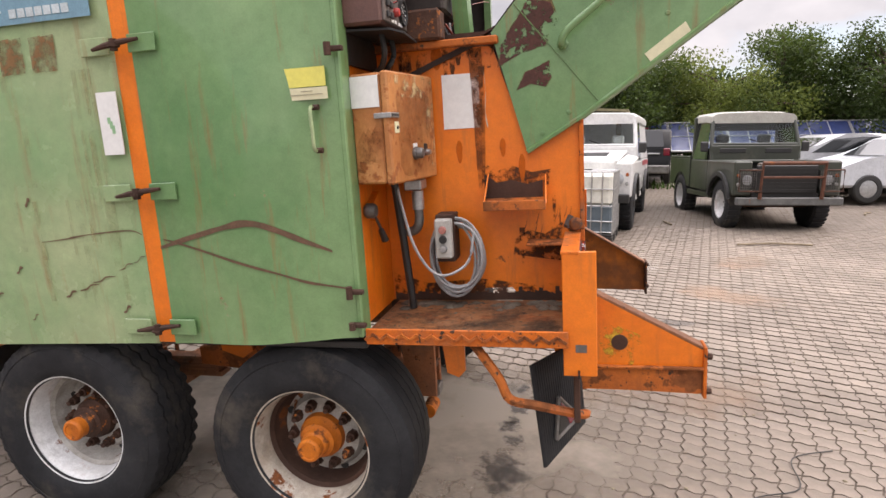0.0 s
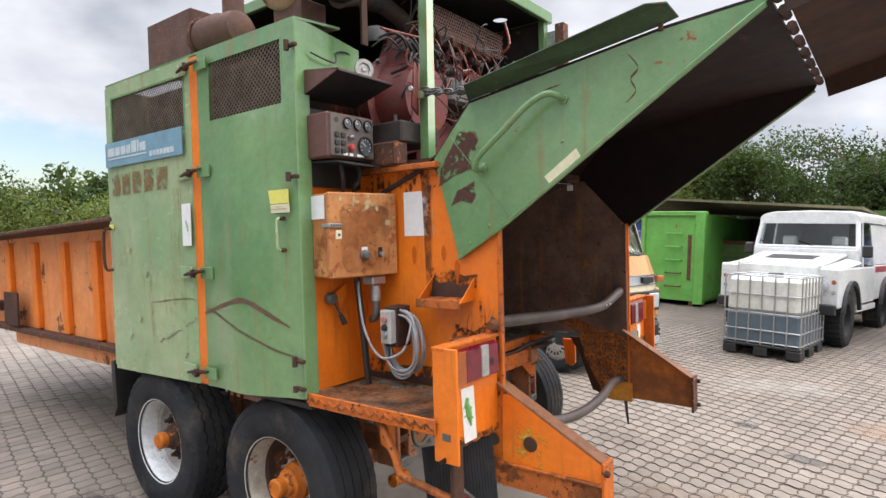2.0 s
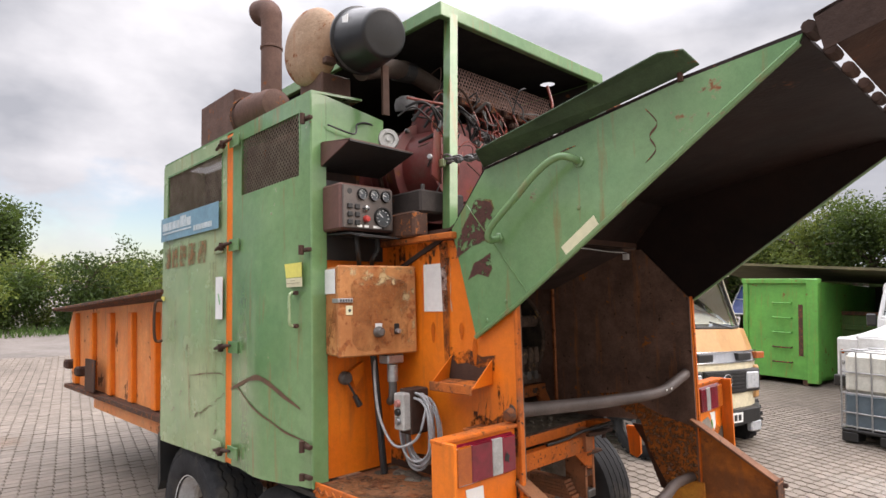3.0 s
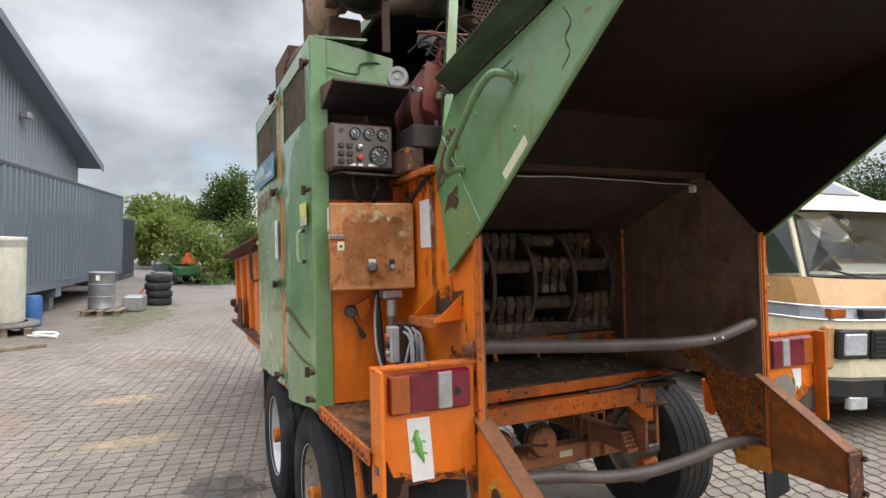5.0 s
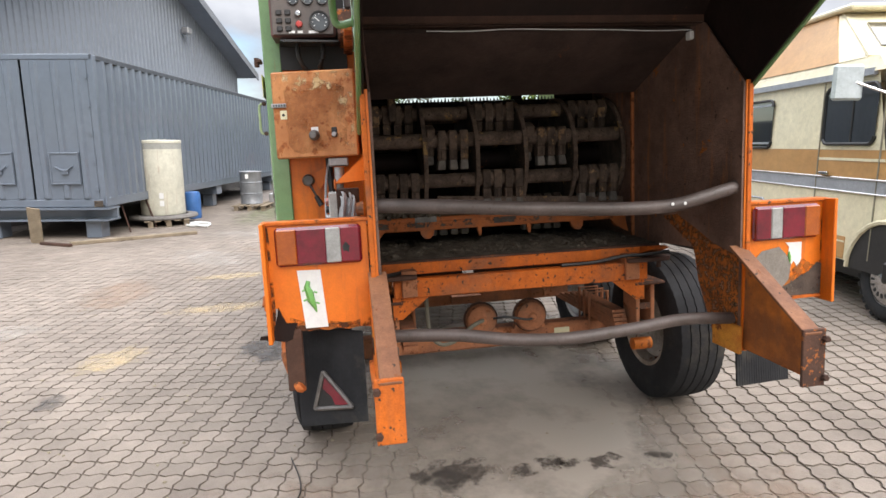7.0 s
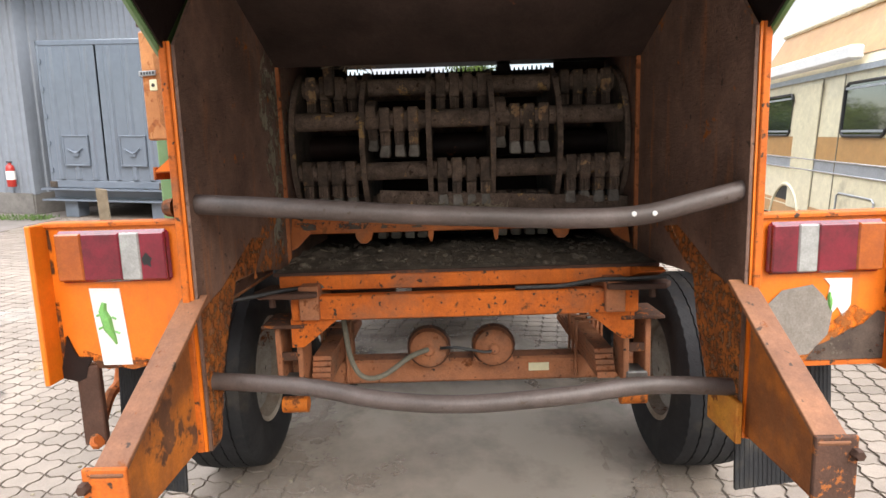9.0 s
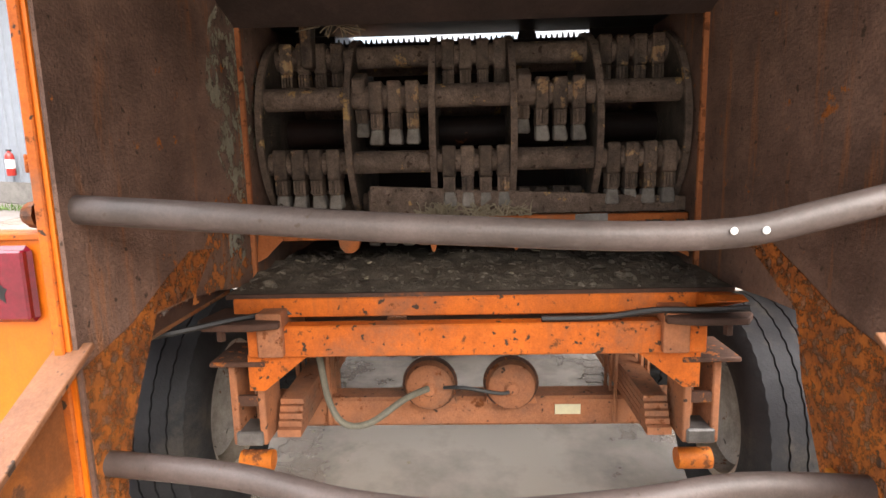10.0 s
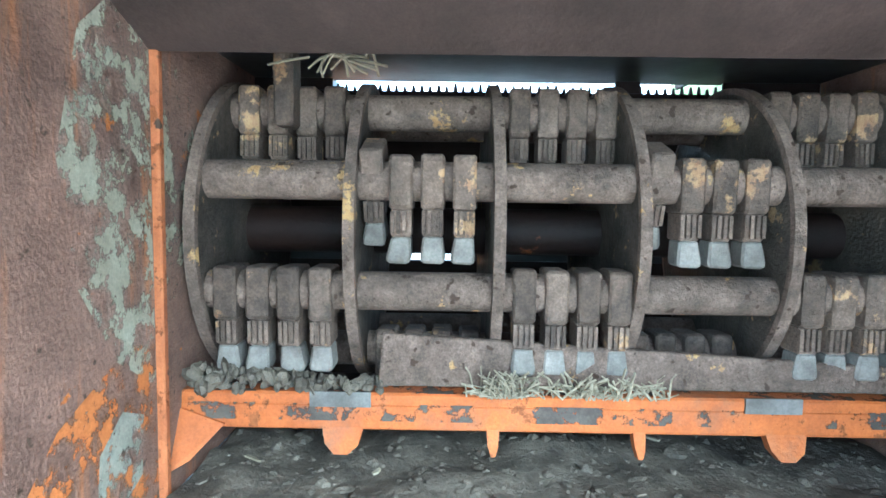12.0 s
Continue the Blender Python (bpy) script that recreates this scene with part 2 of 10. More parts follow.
OLD_GREEN = mat("dull_green_container_paint", (0.13, 0.22, 0.07), (0.09, 0.16, 0.05), 0.6, scale=1.5, rust=0.35, streak=0.5)
CAR_WHITE = mat("white_vehicle_paint", (0.74, 0.74, 0.73), (0.66, 0.66, 0.65), 0.35, scale=2, bump=0, coat=0.3, dirt=0.12)
CAR_GREEN = mat("dark_green_vehicle_paint", (0.036, 0.043, 0.029), (0.027, 0.032, 0.022), 0.45, scale=2, bump=0, coat=0.2, dirt=0.2)
DARK_PANE = mat("dark_tinted_pane", (0.012, 0.013, 0.015), None, 0.3, scale=2, bump=0)
CAR_BLACK = mat("black_vehicle_paint", (0.012, 0.012, 0.014), None, 0.6, scale=2, bump=0, coat=0.05)
RV_CREAM = mat("cream_motorhome_paint", (0.84, 0.76, 0.54), (0.80, 0.71, 0.49), 0.4, scale=1.5, bump=0.02, coat=0.2, dirt=0.1)
RV_BROWN = mat("brown_motorhome_stripe", (0.56, 0.31, 0.115), (0.51, 0.27, 0.098), 0.4, scale=1.5, bump=0.02, coat=0.2)
WINDOW_DARK = mat("dark_window_glass", (0.03, 0.034, 0.036), (0.02, 0.022, 0.024), 0.06, scale=2, bump=0, coat=1.0)
CHROME = mat("bright_metal", (0.7, 0.7, 0.7), None, 0.2, metal=1.0, scale=4, bump=0)
SOLAR = mat("blue_solar_cells", (0.03, 0.05, 0.16), (0.025, 0.04, 0.13), 0.25, scale=3, bump=0, coat=0.6)
TANK = mat("cream_plastic_tank", (0.74, 0.72, 0.60), (0.64, 0.62, 0.51), 0.5, scale=2, bump=0.03, streak=0.2, dirt=0.15)
WOOD = mat("weathered_wood", (0.30, 0.24, 0.17), (0.2, 0.16, 0.11), 0.85, scale=6, bump=0.3)
IBC_WHITE = mat("milky_plastic", (0.74, 0.73, 0.66), (0.66, 0.65, 0.58), 0.45, scale=3, bump=0.02)
IBC_LIQUID = mat("plastic_over_dark_liquid", (0.12, 0.16, 0.19), (0.09, 0.125, 0.15), 0.4, scale=3, bump=0.02)


# ---- building helpers ----
def thing(name, label="", category="", group="", kind="", at=None):
    ob = new(name)
    ob.empty_display_size = 0.1
    if at is not None:
        ob.matrix_basis = at
    return tagged(ob, label, category, group, kind)


def mesh_of(name, bm, material, smooth=False, bevel=0.0):
    if bevel:
        bmesh.ops.bevel(bm, geom=bm.edges[:], offset=bevel, segments=1, affect="EDGES", clamp_overlap=True)
    bmesh.ops.recalc_face_normals(bm, faces=bm.faces[:])
    me = bpy.data.meshes.new(name)
    bm.to_mesh(me)
    bm.free()
    me.materials.append(material)
    if smooth:
        for p in me.polygons:
            p.use_smooth = True
        me.set_sharp_from_angle(angle=radians(38))
    return me


def part(name, bm, material, parent, label="", smooth=False, bevel=0.0, at=None):
    ob = new(name, mesh_of(name, bm, material, smooth, bevel))
    ob.parent = parent
    if at is not None:
        ob.matrix_basis = at
    return tagged(ob, label)


def solid(name, bm, material, label, category, group="", kind="", smooth=False, bevel=0.0, at=None):
    ob = new(name, mesh_of(name, bm, material, smooth, bevel))
    if at is not None:
        ob.matrix_basis = at
    return tagged(ob, label, category, group, kind)


def B():
    return bmesh.new()


def box(bm, x0, x1, y0, y1, z0, z1, m=None):
    vs = [bm.verts.new(Vector((x, y, z)) if m is None else m @ Vector((x, y, z))) for x in (x0, x1) for y in (y0, y1) for z in (z0, z1)]
    for f in ((0, 1, 3, 2), (4, 6, 7, 5), (0, 4, 5, 1), (2, 3, 7, 6), (0, 2, 6, 4), (1, 5, 7, 3)):
        bm.faces.new([vs[i] for i in f])
    return bm


def plate(bm, pts, off):
    """A flat outline of 3D points, thickened by the vector off."""
    a = [bm.verts.new(p) for p in pts]
    b = [bm.verts.new(Vector(p) + Vector(off)) for p in pts]
    bm.faces.new(a)
    bm.faces.new(b[::-1])
    for i in range(len(a)):
        j = (i + 1) % len(a)
        bm.faces.new((a[i], a[j], b[j], b[i]))
    return bm


def xz(pts, y):
    return [(x, y, z) for x, z in pts]


def yz(pts, x):
    return [(x, y, z) for y, z in pts]


def tube(bm, path, r, seg=10, closed=False):
    """A round tube along a path of points; r may be one radius or one for each point."""
    path = [Vector(p) for p in path]
    rs = r if isinstance(r, (list, tuple)) else [r] * len(path)
    rings = []
    up = Vector((0.13, 0.21, 0.97))
    for i, p in enumerate(path):
        d = (path[min(i + 1, len(path) - 1)] - path[max(i - 1, 0)]).normalized()
        a = d.cross(up)
        if a.length < 0.2:
            a = d.cross(Vector((1, 0, 0)))
        a.normalize()
        b = d.cross(a).normalized()
        rings.append([bm.verts.new(p + (a * math.cos(k * math.tau / seg) + b * math.sin(k * math.tau / seg)) * rs[i]) for k in range(seg)])
    for r0, r1 in zip(rings, rings[1:]):
        for k in range(seg):
            bm.faces.new((r0[k], r0[(k + 1) % seg], r1[(k + 1) % seg], r1[k]))
    bm.faces.new(rings[0][::-1])
    bm.faces.new(rings[-1])
    return bm


def smooth_path(pts, n=6):
    """Points on a soft curve through the given ones."""
    pts = [Vector(p) for p in pts]
    out = []
    for i in range(len(pts) - 1):
        p0, p1, p2, p3 = pts[max(i - 1, 0)], pts[i], pts[i + 1], pts[min(i + 2, len(pts) - 1)]
        for k in range(n):
            t = k / n
            out.append(0.5 * ((2 * p1) + (p2 - p0) * t + (2 * p0 - 5 * p1 + 4 * p2 - p3) * t * t + (3 * p1 - p0 - 3 * p2 + p3) * t ** 3))
    return out + [pts[-1]]


def lathe(bm, profile, m, seg=32):
    """Turns (radius, height) pairs about the z axis of the pose m."""
    rings = []
    for r, h in profile:
        if r < 1e-5:
            rings.append([bm.verts.new(m @ Vector((0, 0, h)))])
        else:
            rings.append([bm.verts.new(m @ Vector((r * math.cos(k * math.tau / seg), r * math.sin(k * math.tau / seg), h))) for k in range(seg)])
    for a, b in zip(rings, rings[1:]):
        for k in range(seg):
            k2 = (k + 1) % seg
            if len(a) == 1 and len(b) == 1:
                continue
            if len(a) == 1:
                bm.faces.new((a[0], b[k], b[k2]))
            elif len(b) == 1:
                bm.faces.new((a[k], a[k2], b[0]))
            else:
                bm.faces.new((a[k], a[k2], b[k2], b[k]))
    return bm


def cyl(bm, m, r, h0, h1, seg=20):
    return lathe(bm, [(0, h0), (r, h0), (r, h1), (0, h1)], m, seg)


ALONG_X = pose(0, 0, 0, 0, 90, 0)
TO_SIDE = pose(0, 0, 0, 90, 0, 0)


def rise(x, y):
    """Height of the yard, which climbs gently beyond the machine."""
    return 0.042 * min(max(y - 0.5, 0.0), 15.5)

# ---- the shredder trailer, in its own axes ----
shredder = thing("shredder_trailer", "green and orange rusty shredder trailer with open discharge hood", "machine", at=TIP)


def mp(name, bm, material, label="", smooth=False, bevel=0.0, parent=None):
    return part(name, bm, material, parent or shredder, label, smooth, bevel)


def bolt(parent, p, axis, r=0.012, h=0.012, material=None):
    d = Vector(axis).normalized()
    m = Matrix.Translation(p) @ d.to_track_quat("Z", "Y").to_matrix().to_4x4()
    return part("bolt", lathe(B(), [(0, h), (r * 0.8, h), (r, h * 0.7), (r, 0), (0, 0)], m, 6), material or DARK_STEEL, parent)


# side cover: two doors with an orange strip between them
COV_Y = -1.282


def swell(u, f, bent):
    """How far a door sheet stands out: a soft belly, and on the bent door a blunt upright ridge that grows downwards."""
    out = -0.024 * math.sin(math.pi * u) * math.sin(math.pi * min(f * 1.15, 1.0))
    if bent:
        d = abs(u - 0.52) / (0.48 if u < 0.52 else 0.40)
        out -= 0.052 * (0.5 + 0.5 * math.cos(math.pi * min(1.0, d))) * max(0.0, 1 - f * 1.25) ** 0.8
        out -= 0.012 * math.exp(-((u - 0.80) / 0.10) ** 2) * max(0.0, 1 - f * 0.8)
    return out


def cover_door(x0, x1, zb0, zb1, label, mt, win):
    """A door of bent sheet with a mesh window; it swells a little towards the middle."""
    bm = B()
    nx, nz = 28, 24
    wx0, wx1, wz0, wz1 = win
    xs = sorted({x0 + (x1 - x0) * i / nx for i in range(nx + 1)} | {wx0, wx1})
    fz = [i / nz for i in range(nz + 1)]

    def at(x, f):
        u = (x - x0) / (x1 - x0)
        zb = zb0 + (zb1 - zb0) * u
        z = zb + (2.876 - zb) * f
        return (x, COV_Y + swell(u, f, zb1 > zb0 + 0.03), z)

    z0f = (wz0 - (zb0 + zb1) / 2) / (2.876 - (zb0 + zb1) / 2)
    z1f = (wz1 - (zb0 + zb1) / 2) / (2.876 - (zb0 + zb1) / 2)
    fz = sorted(set([f for f in fz if abs(f - z0f) > 0.02 and abs(f - z1f) > 0.02] + [z0f, z1f]))
    grid = [[bm.verts.new(at(x, f)) for f in fz] for x in xs]
    for i in range(len(xs) - 1):
        for j in range(len(fz) - 1):
            if wx0 - 1e-6 <= xs[i] < wx1 - 1e-6 and z0f - 1e-6 <= fz[j] < z1f - 1e-6:
                continue
            bm.faces.new((grid[i][j], grid[i + 1][j], grid[i + 1][j + 1], grid[i][j + 1]))
    ret = bmesh.ops.extrude_face_region(bm, geom=bm.faces[:])
    bmesh.ops.translate(bm, verts=[v for v in ret["geom"] if isinstance(v, bmesh.types.BMVert)], vec=(0, 0.03, 0))
    door = mp("cover_door", bm, mt, label, smooth=True)
    mesh = B()
    y = COV_Y + 0.012
    n = int((wx1 - wx0 + wz1 - wz0) / 0.030)
    for s in (1, -1):
        for i in range(1, n):
            d = i * 0.030
            if s == 1:
                a = (wx0 + max(0, d - (wz1 - wz0)), wz0 + min(d, wz1 - wz0))
                b = (wx0 + min(d, wx1 - wx0), wz0 + max(0, d - (wx1 - wx0)))
            else:
                a = (wx0 + max(0, d - (wz1 - wz0)), wz1 - min(d, wz1 - wz0))
                b = (wx0 + min(d, wx1 - wx0), wz1 - max(0, d - (wx1 - wx0)))
            tube(mesh, [(a[0], y + 0.002 * s, a[1]), (b[0], y + 0.002 * s, b[1])], 0.0030, 4)
    tagged(part("mesh_grille", mesh, mat("dusty_mesh_wire", (0.30, 0.25, 0.20), (0.17, 0.13, 0.10), 0.6, scale=8), door), "rusty wire mesh window", kind="stuff")
    fr = B()
    for a in ((wx0 - 0.012, wx1 + 0.012, wz0 - 0.012, wz0), (wx0 - 0.012, wx1 + 0.012, wz1, wz1 + 0.012), (wx0 - 0.012, wx0, wz0, wz1), (wx1, wx1 + 0.012, wz0, wz1)):
        box(fr, a[0], a[1], COV_Y - 0.003, COV_Y + 0.02, a[2], a[3])
    part("window_frame", fr, GREEN, door)
    return door


door_a = cover_door(-2.86, -1.80, 0.932, 0.962, "faded green sheet metal door with rust", GREEN_PALE, (-2.78, -1.87, 2.475, 2.775))
door_b = cover_door(-1.72, -0.876, 0.962, 1.006, "green sheet metal door with a long scrape", GREEN, (-1.60, -0.965, 2.475, 2.795))
strip = mp("door_post", box(B(), -1.80, -1.72, COV_Y + 0.002, COV_Y + 0.04, 0.968, 2.866), ORANGE, "orange strip between two doors")
for z in (1.045, 1.62, 2.197, 2.80):
    hb = mp("door_hinge", box(B(), -1.935, -1.806, COV_Y - 0.0245, COV_Y - 0.018, z - 0.034, z + 0.034), GREEN_PALE, "welded hinge plate", bevel=0.002)
    part("hinge_leaf", box(B(), -1.714, -1.592, COV_Y - 0.0275, COV_Y - 0.018, z - 0.034, z + 0.034), GREEN, hb, bevel=0.002)
    part("hinge_rod", tube(B(), [(-1.865, COV_Y - 0.04, z - 0.014), (-1.80, COV_Y - 0.046, z - 0.004), (-1.72, COV_Y - 0.046, z + 0.006), (-1.655, COV_Y - 0.04, z + 0.012)], [0.007, 0.012, 0.012, 0.007], 8), RUSTY, hb, smooth=True)
    part("hinge_pin", tube(B(), [(-1.757, COV_Y - 0.05, z - 0.026), (-1.757, COV_Y - 0.05, z + 0.018)], 0.015, 8), RUSTY, hb, smooth=True)
    part("hinge_washer", tube(B(), [(-1.757, COV_Y - 0.05, z - 0.012), (-1.757, COV_Y - 0.05, z - 0.006)], 0.024, 10), RUSTY, hb)
# rear edge and top of the cover
mp("cover_rear_edge", box(B(), -0.878, -0.853, COV_Y - 0.004, -1.195, 1.006, 2.876), GREEN, "green folded edge of the cover", bevel=0.006)
mp("cover_rear_panel", plate(B(), [(-0.872, -1.195, 2.56), (-0.872, -0.84, 2.56), (-0.872, -0.84, 2.815), (-0.872, -1.195, 2.874)], (0.012, 0, 0)), GREEN, "green panel over the control hood")
top = B()
plate(top, [(-2.86, COV_Y, 2.871), (-0.855, COV_Y, 2.871), (-0.855, -0.98, 2.891), (-2.86, -0.98, 2.91)], (0, 0, 0.012))
mp("cover_top", top, GREEN, "green top sheet of the cover")
mp("cover_front_wall", box(B(), -2.875, -2.86, COV_Y, -0.86, 0.96, 2.86), GREEN_PALE)
mp("cover_front_wall", box(B(), -2.875, -2.86, 0.86, 1.25, 0.96, 2.86), GREEN_PALE)
mp("cover_front_wall", box(B(), -2.875, -2.86, -0.858, 0.858, 2.45, 2.86), GREEN_PALE)
mp("cover_far_side", box(B(), -2.86, -0.86, 1.235, 1.265, 0.97, 2.86), GREEN)
mp("cover_inner_wall", box(B(), -2.86, -0.9, -0.99, -0.97, 2.2, 2.85), RUSTY)
# latches, handle and stickers on the doors
for x, z, tall in ((-0.876, 1.20, 0.05), (-0.876, 2.105, 0.045), (-0.86, 2.735, 0.05), (-0.876, 1.065, 0.03)):
    lt = mp("latch", box(B(), x - 0.02, x + 0.045, COV_Y - 0.036, COV_Y - 0.012, z - 0.009, z + 0.01), RUSTY, "small dark door latch", bevel=0.004)
    part("latch_knob", tube(B(), [(x - 0.008, COV_Y - 0.04, z - tall / 2), (x - 0.008, COV_Y - 0.04, z + tall / 2)], 0.013, 8), RUSTY, lt, smooth=True)
h = mp("door_handle", tube(B(), smooth_path([(-0.965, COV_Y - 0.02, 1.905), (-0.965, COV_Y - 0.055, 1.898), (-0.963, COV_Y - 0.058, 1.82), (-0.962, COV_Y - 0.055, 1.755), (-0.962, COV_Y - 0.02, 1.748)], 4), 0.007, 8), GREEN_PALE, "bent worn rod handle", smooth=True)
part("handle_foot", tube(B(), [(-0.965, COV_Y - 0.03, 1.748), (-0.94, COV_Y - 0.03, 1.748)], 0.011, 8), RUSTY, h)
part("handle_foot", tube(B(), [(-0.967, COV_Y - 0.03, 1.905), (-0.942, COV_Y - 0.03, 1.905)], 0.011, 8), RUSTY, h)


def sticker(name, pts, off, material, label, parent=None):
    return mp(name, plate(B(), pts, off), material, label, parent=parent)


def side_sticker(name, x0, x1, z0, z1, material, label, y=COV_Y - 0.026, parent=None):
    return sticker(name, [(x0, y, z0), (x1, y, z0), (x1, y, z1), (x0, y, z1)], (0, 0.003, 0), material, label, parent)


side_sticker("yellow_label", -1.070, -0.908, 1.980, 2.049, YELLOW, "yellow warning sticker", parent=door_b)
side_sticker("cream_label", -1.067, -0.904, 1.934, 1.977, CREAM, "cream sticker", parent=door_b)
SMALL_PRINT = mat("sticker_print", (0.45, 0.42, 0.30), None, 0.6)
for x0, x1, z in ((-1.007, -0.962, 1.963), (-1.052, -0.922, 1.951)):
    side_sticker("print_line", x0, x1, z, z + 0.003, SMALL_PRINT, "", y=COV_Y - 0.028, parent=door_b)
side_sticker("white_label", -1.900, -1.806, 1.776, 2.024, WHITE, "white sticker with green scribbles", y=COV_Y - 0.022, parent=door_a)
LABEL_GREEN = mat("pale_green_print", (0.35, 0.60, 0.35), None, 0.6)
for i in range(3):
    side_sticker("print_line", -1.862 + 0.008 * i, -1.848 + 0.008 * i, 1.90 - i * 0.02, 1.925 - i * 0.016, LABEL_GREEN, "", y=COV_Y - 0.024, parent=door_a)
LOGO_BLUE = mat("pale_blue_sign", (0.20, 0.37, 0.46), (0.16, 0.31, 0.40), 0.5, scale=3, bump=0.02, streak=0.3)
LOGO_WHITE = mat("faded_white_print", (0.60, 0.68, 0.70), None, 0.5, scale=8)
sign = side_sticker("maker_sign", -2.84, -1.86, 2.315, 2.478, LOGO_BLUE, "pale blue maker sign with white bars", y=COV_Y - 0.026, parent=door_a)
sy = COV_Y - 0.0285
lx = -2.80
for i, (w, tall) in enumerate(((0.11, 0.055), (0.075, 0.055), (0.075, 0.055), (0.07, 0.055), (0.075, 0.075), (0.035, 0.075), (0.085, 0.055))):
    side_sticker("logo_block", lx, lx + w - 0.012, 2.385, 2.385 + tall, LOGO_WHITE, "", y=sy, parent=door_a)
    lx += w
side_sticker("logo_bar", -2.80, -2.28, 2.362, 2.372, LOGO_WHITE, "", y=sy, parent=door_a)
for i in range(7):
    side_sticker("logo_small_block", -2.24 + i * 0.042, -2.206 + i * 0.042, 2.338, 2.372, LOGO_WHITE, "", y=sy, parent=door_a)
side_sticker("small_yellow_label", -2.86, -2.80, 1.90, 1.93, YELLOW, "", y=COV_Y - 0.012, parent=door_a)

# scrapes and rust marks on the doors, thin flakes of bare metal
SCRAPE = mat("brown_scrape", (0.180, 0.100, 0.064), (0.125, 0.080, 0.050), 0.6, scale=20, bump=0.1)


def scrape(pts, w, parent, y=COV_Y - 0.0265, material=None):
    bm = B()
    pts = smooth_path([(x, 0, z) for x, z in pts], 8)
    n = len(pts)
    for i in range(n - 1):
        a, b = pts[i], pts[i + 1]
        wa = w * (0.35 + 0.65 * math.sin(math.pi * (i + 0.3) / n)) * (0.8 + 0.4 * noise.noise((a.x * 9, 3.1, a.z * 9)))
        wb = w * (0.35 + 0.65 * math.sin(math.pi * (i + 1.3) / n)) * (0.8 + 0.4 * noise.noise((b.x * 9, 3.1, b.z * 9)))
        ya = y if not callable(y) else y(a.x, a.z)
        yb = y if not callable(y) else y(b.x, b.z)
        vs = [bm.verts.new(p) for p in ((a.x, ya, a.z - wa), (b.x, yb, b.z - wb), (b.x, yb, b.z + wb), (a.x, ya, a.z + wa))]
        bm.faces.new(vs)
    ob = part("scrape_mark", bm, material or SCRAPE, parent)
    return ob


def skin(door_x0, door_x1, zb0, zb1, bent):
    def y(x, z):
        u = min(max((x - door_x0) / (door_x1 - door_x0), 0), 1)
        zb = zb0 + (zb1 - zb0) * u
        f = (z - zb) / (2.876 - zb)
        return COV_Y + swell(u, min(max(f, 0.0), 1.0), bent) - 0.004
    return y


skin_a, skin_b = skin(-2.86, -1.80, 0.932, 0.962, False), skin(-1.72, -0.876, 0.962, 1.006, True)
scrape([(-1.72, 1.385), (-1.55, 1.43), (-1.36, 1.475), (-1.28, 1.485), (-1.20, 1.47), (-1.05, 1.405), (-0.95, 1.36)], 0.018, door_b, skin_b)
scrape([(-1.70, 1.42), (-1.45, 1.36), (-1.2, 1.29), (-1.05, 1.24), (-0.88, 1.205)], 0.008, door_b, skin_b)
scrape([(-2.15, 1.44), (-1.98, 1.455), (-1.85, 1.46), (-1.80, 1.44)], 0.004, door_a, skin_a)
scrape([(-2.30, 1.42), (-2.15, 1.435), (-2.05, 1.45)], 0.003, door_a, skin_a)
for cx, cz, w, t in ((-2.10, 1.22, 0.05, 0.012), (-2.02, 1.255, 0.06, 0.010), (-2.2, 1.19, 0.03, 0.02), (-1.90, 1.31, 0.035, 0.010), (-1.83, 1.34, 0.03, 0.008), (-2.45, 1.30, 0.02, 0.03), (-2.33, 1.6, 0.015, 0.03), (-1.93, 1.12, 0.02, 0.02), (-2.55, 1.75, 0.012, 0.03), (-2.6, 1.18, 0.03, 0.015), (-2.42, 1.08, 0.02, 0.01)):
    scrape([(cx - w, cz - 0.018), (cx - 0.3 * w, cz - 0.012), (cx + 0.2 * w, cz + 0.006), (cx + w, cz + 0.008)], t * 0.42, door_a, skin_a, SCRAPE)
def worn(name, col, col2, lo, hi, scale, strength=0.85):
    """Remains of paint or rust that cover a sheet only in flecks."""
    m = mat(name, col, col2, 0.8, scale=16, bump=0.2)
    n, l = m.node_tree.nodes, m.node_tree.links
    t, r, c = n.new("ShaderNodeTexNoise"), n.new("ShaderNodeMapRange"), n.new("ShaderNodeTexCoord")
    t.inputs["Scale"].default_value, t.inputs["Detail"].default_value, t.inputs["Roughness"].default_value = scale, 8, 0.7
    r.inputs["From Min"].default_value, r.inputs["From Max"].default_value, r.inputs["To Max"].default_value = lo, hi, strength
    l.new(c.outputs["Object"], t.inputs["Vector"])
    l.new(t.outputs["Fac"], r.inputs["Value"])
    l.new(r.outputs["Result"], n["Principled BSDF"].inputs["Alpha"])
    return m


FADED = worn("faded_brown_print", (0.28, 0.15, 0.065), (0.20, 0.105, 0.05), 0.38, 0.56, 16)
patch = B()
for i in range(5):
    x0 = -2.80 + i * 0.155
    gx = [x0, x0 + 0.06, x0 + 0.12]
    for a, b in zip(gx, gx[1:]):
        patch.faces.new([patch.verts.new((px, skin_a(px, pz) - 0.0015, pz)) for px, pz in ((a, 2.12), (b, 2.125), (b, 2.265), (a, 2.26))])
tagged(part("faded_print", patch, FADED, door_a), "faded brown print, unreadable", kind="stuff")
runs = B()
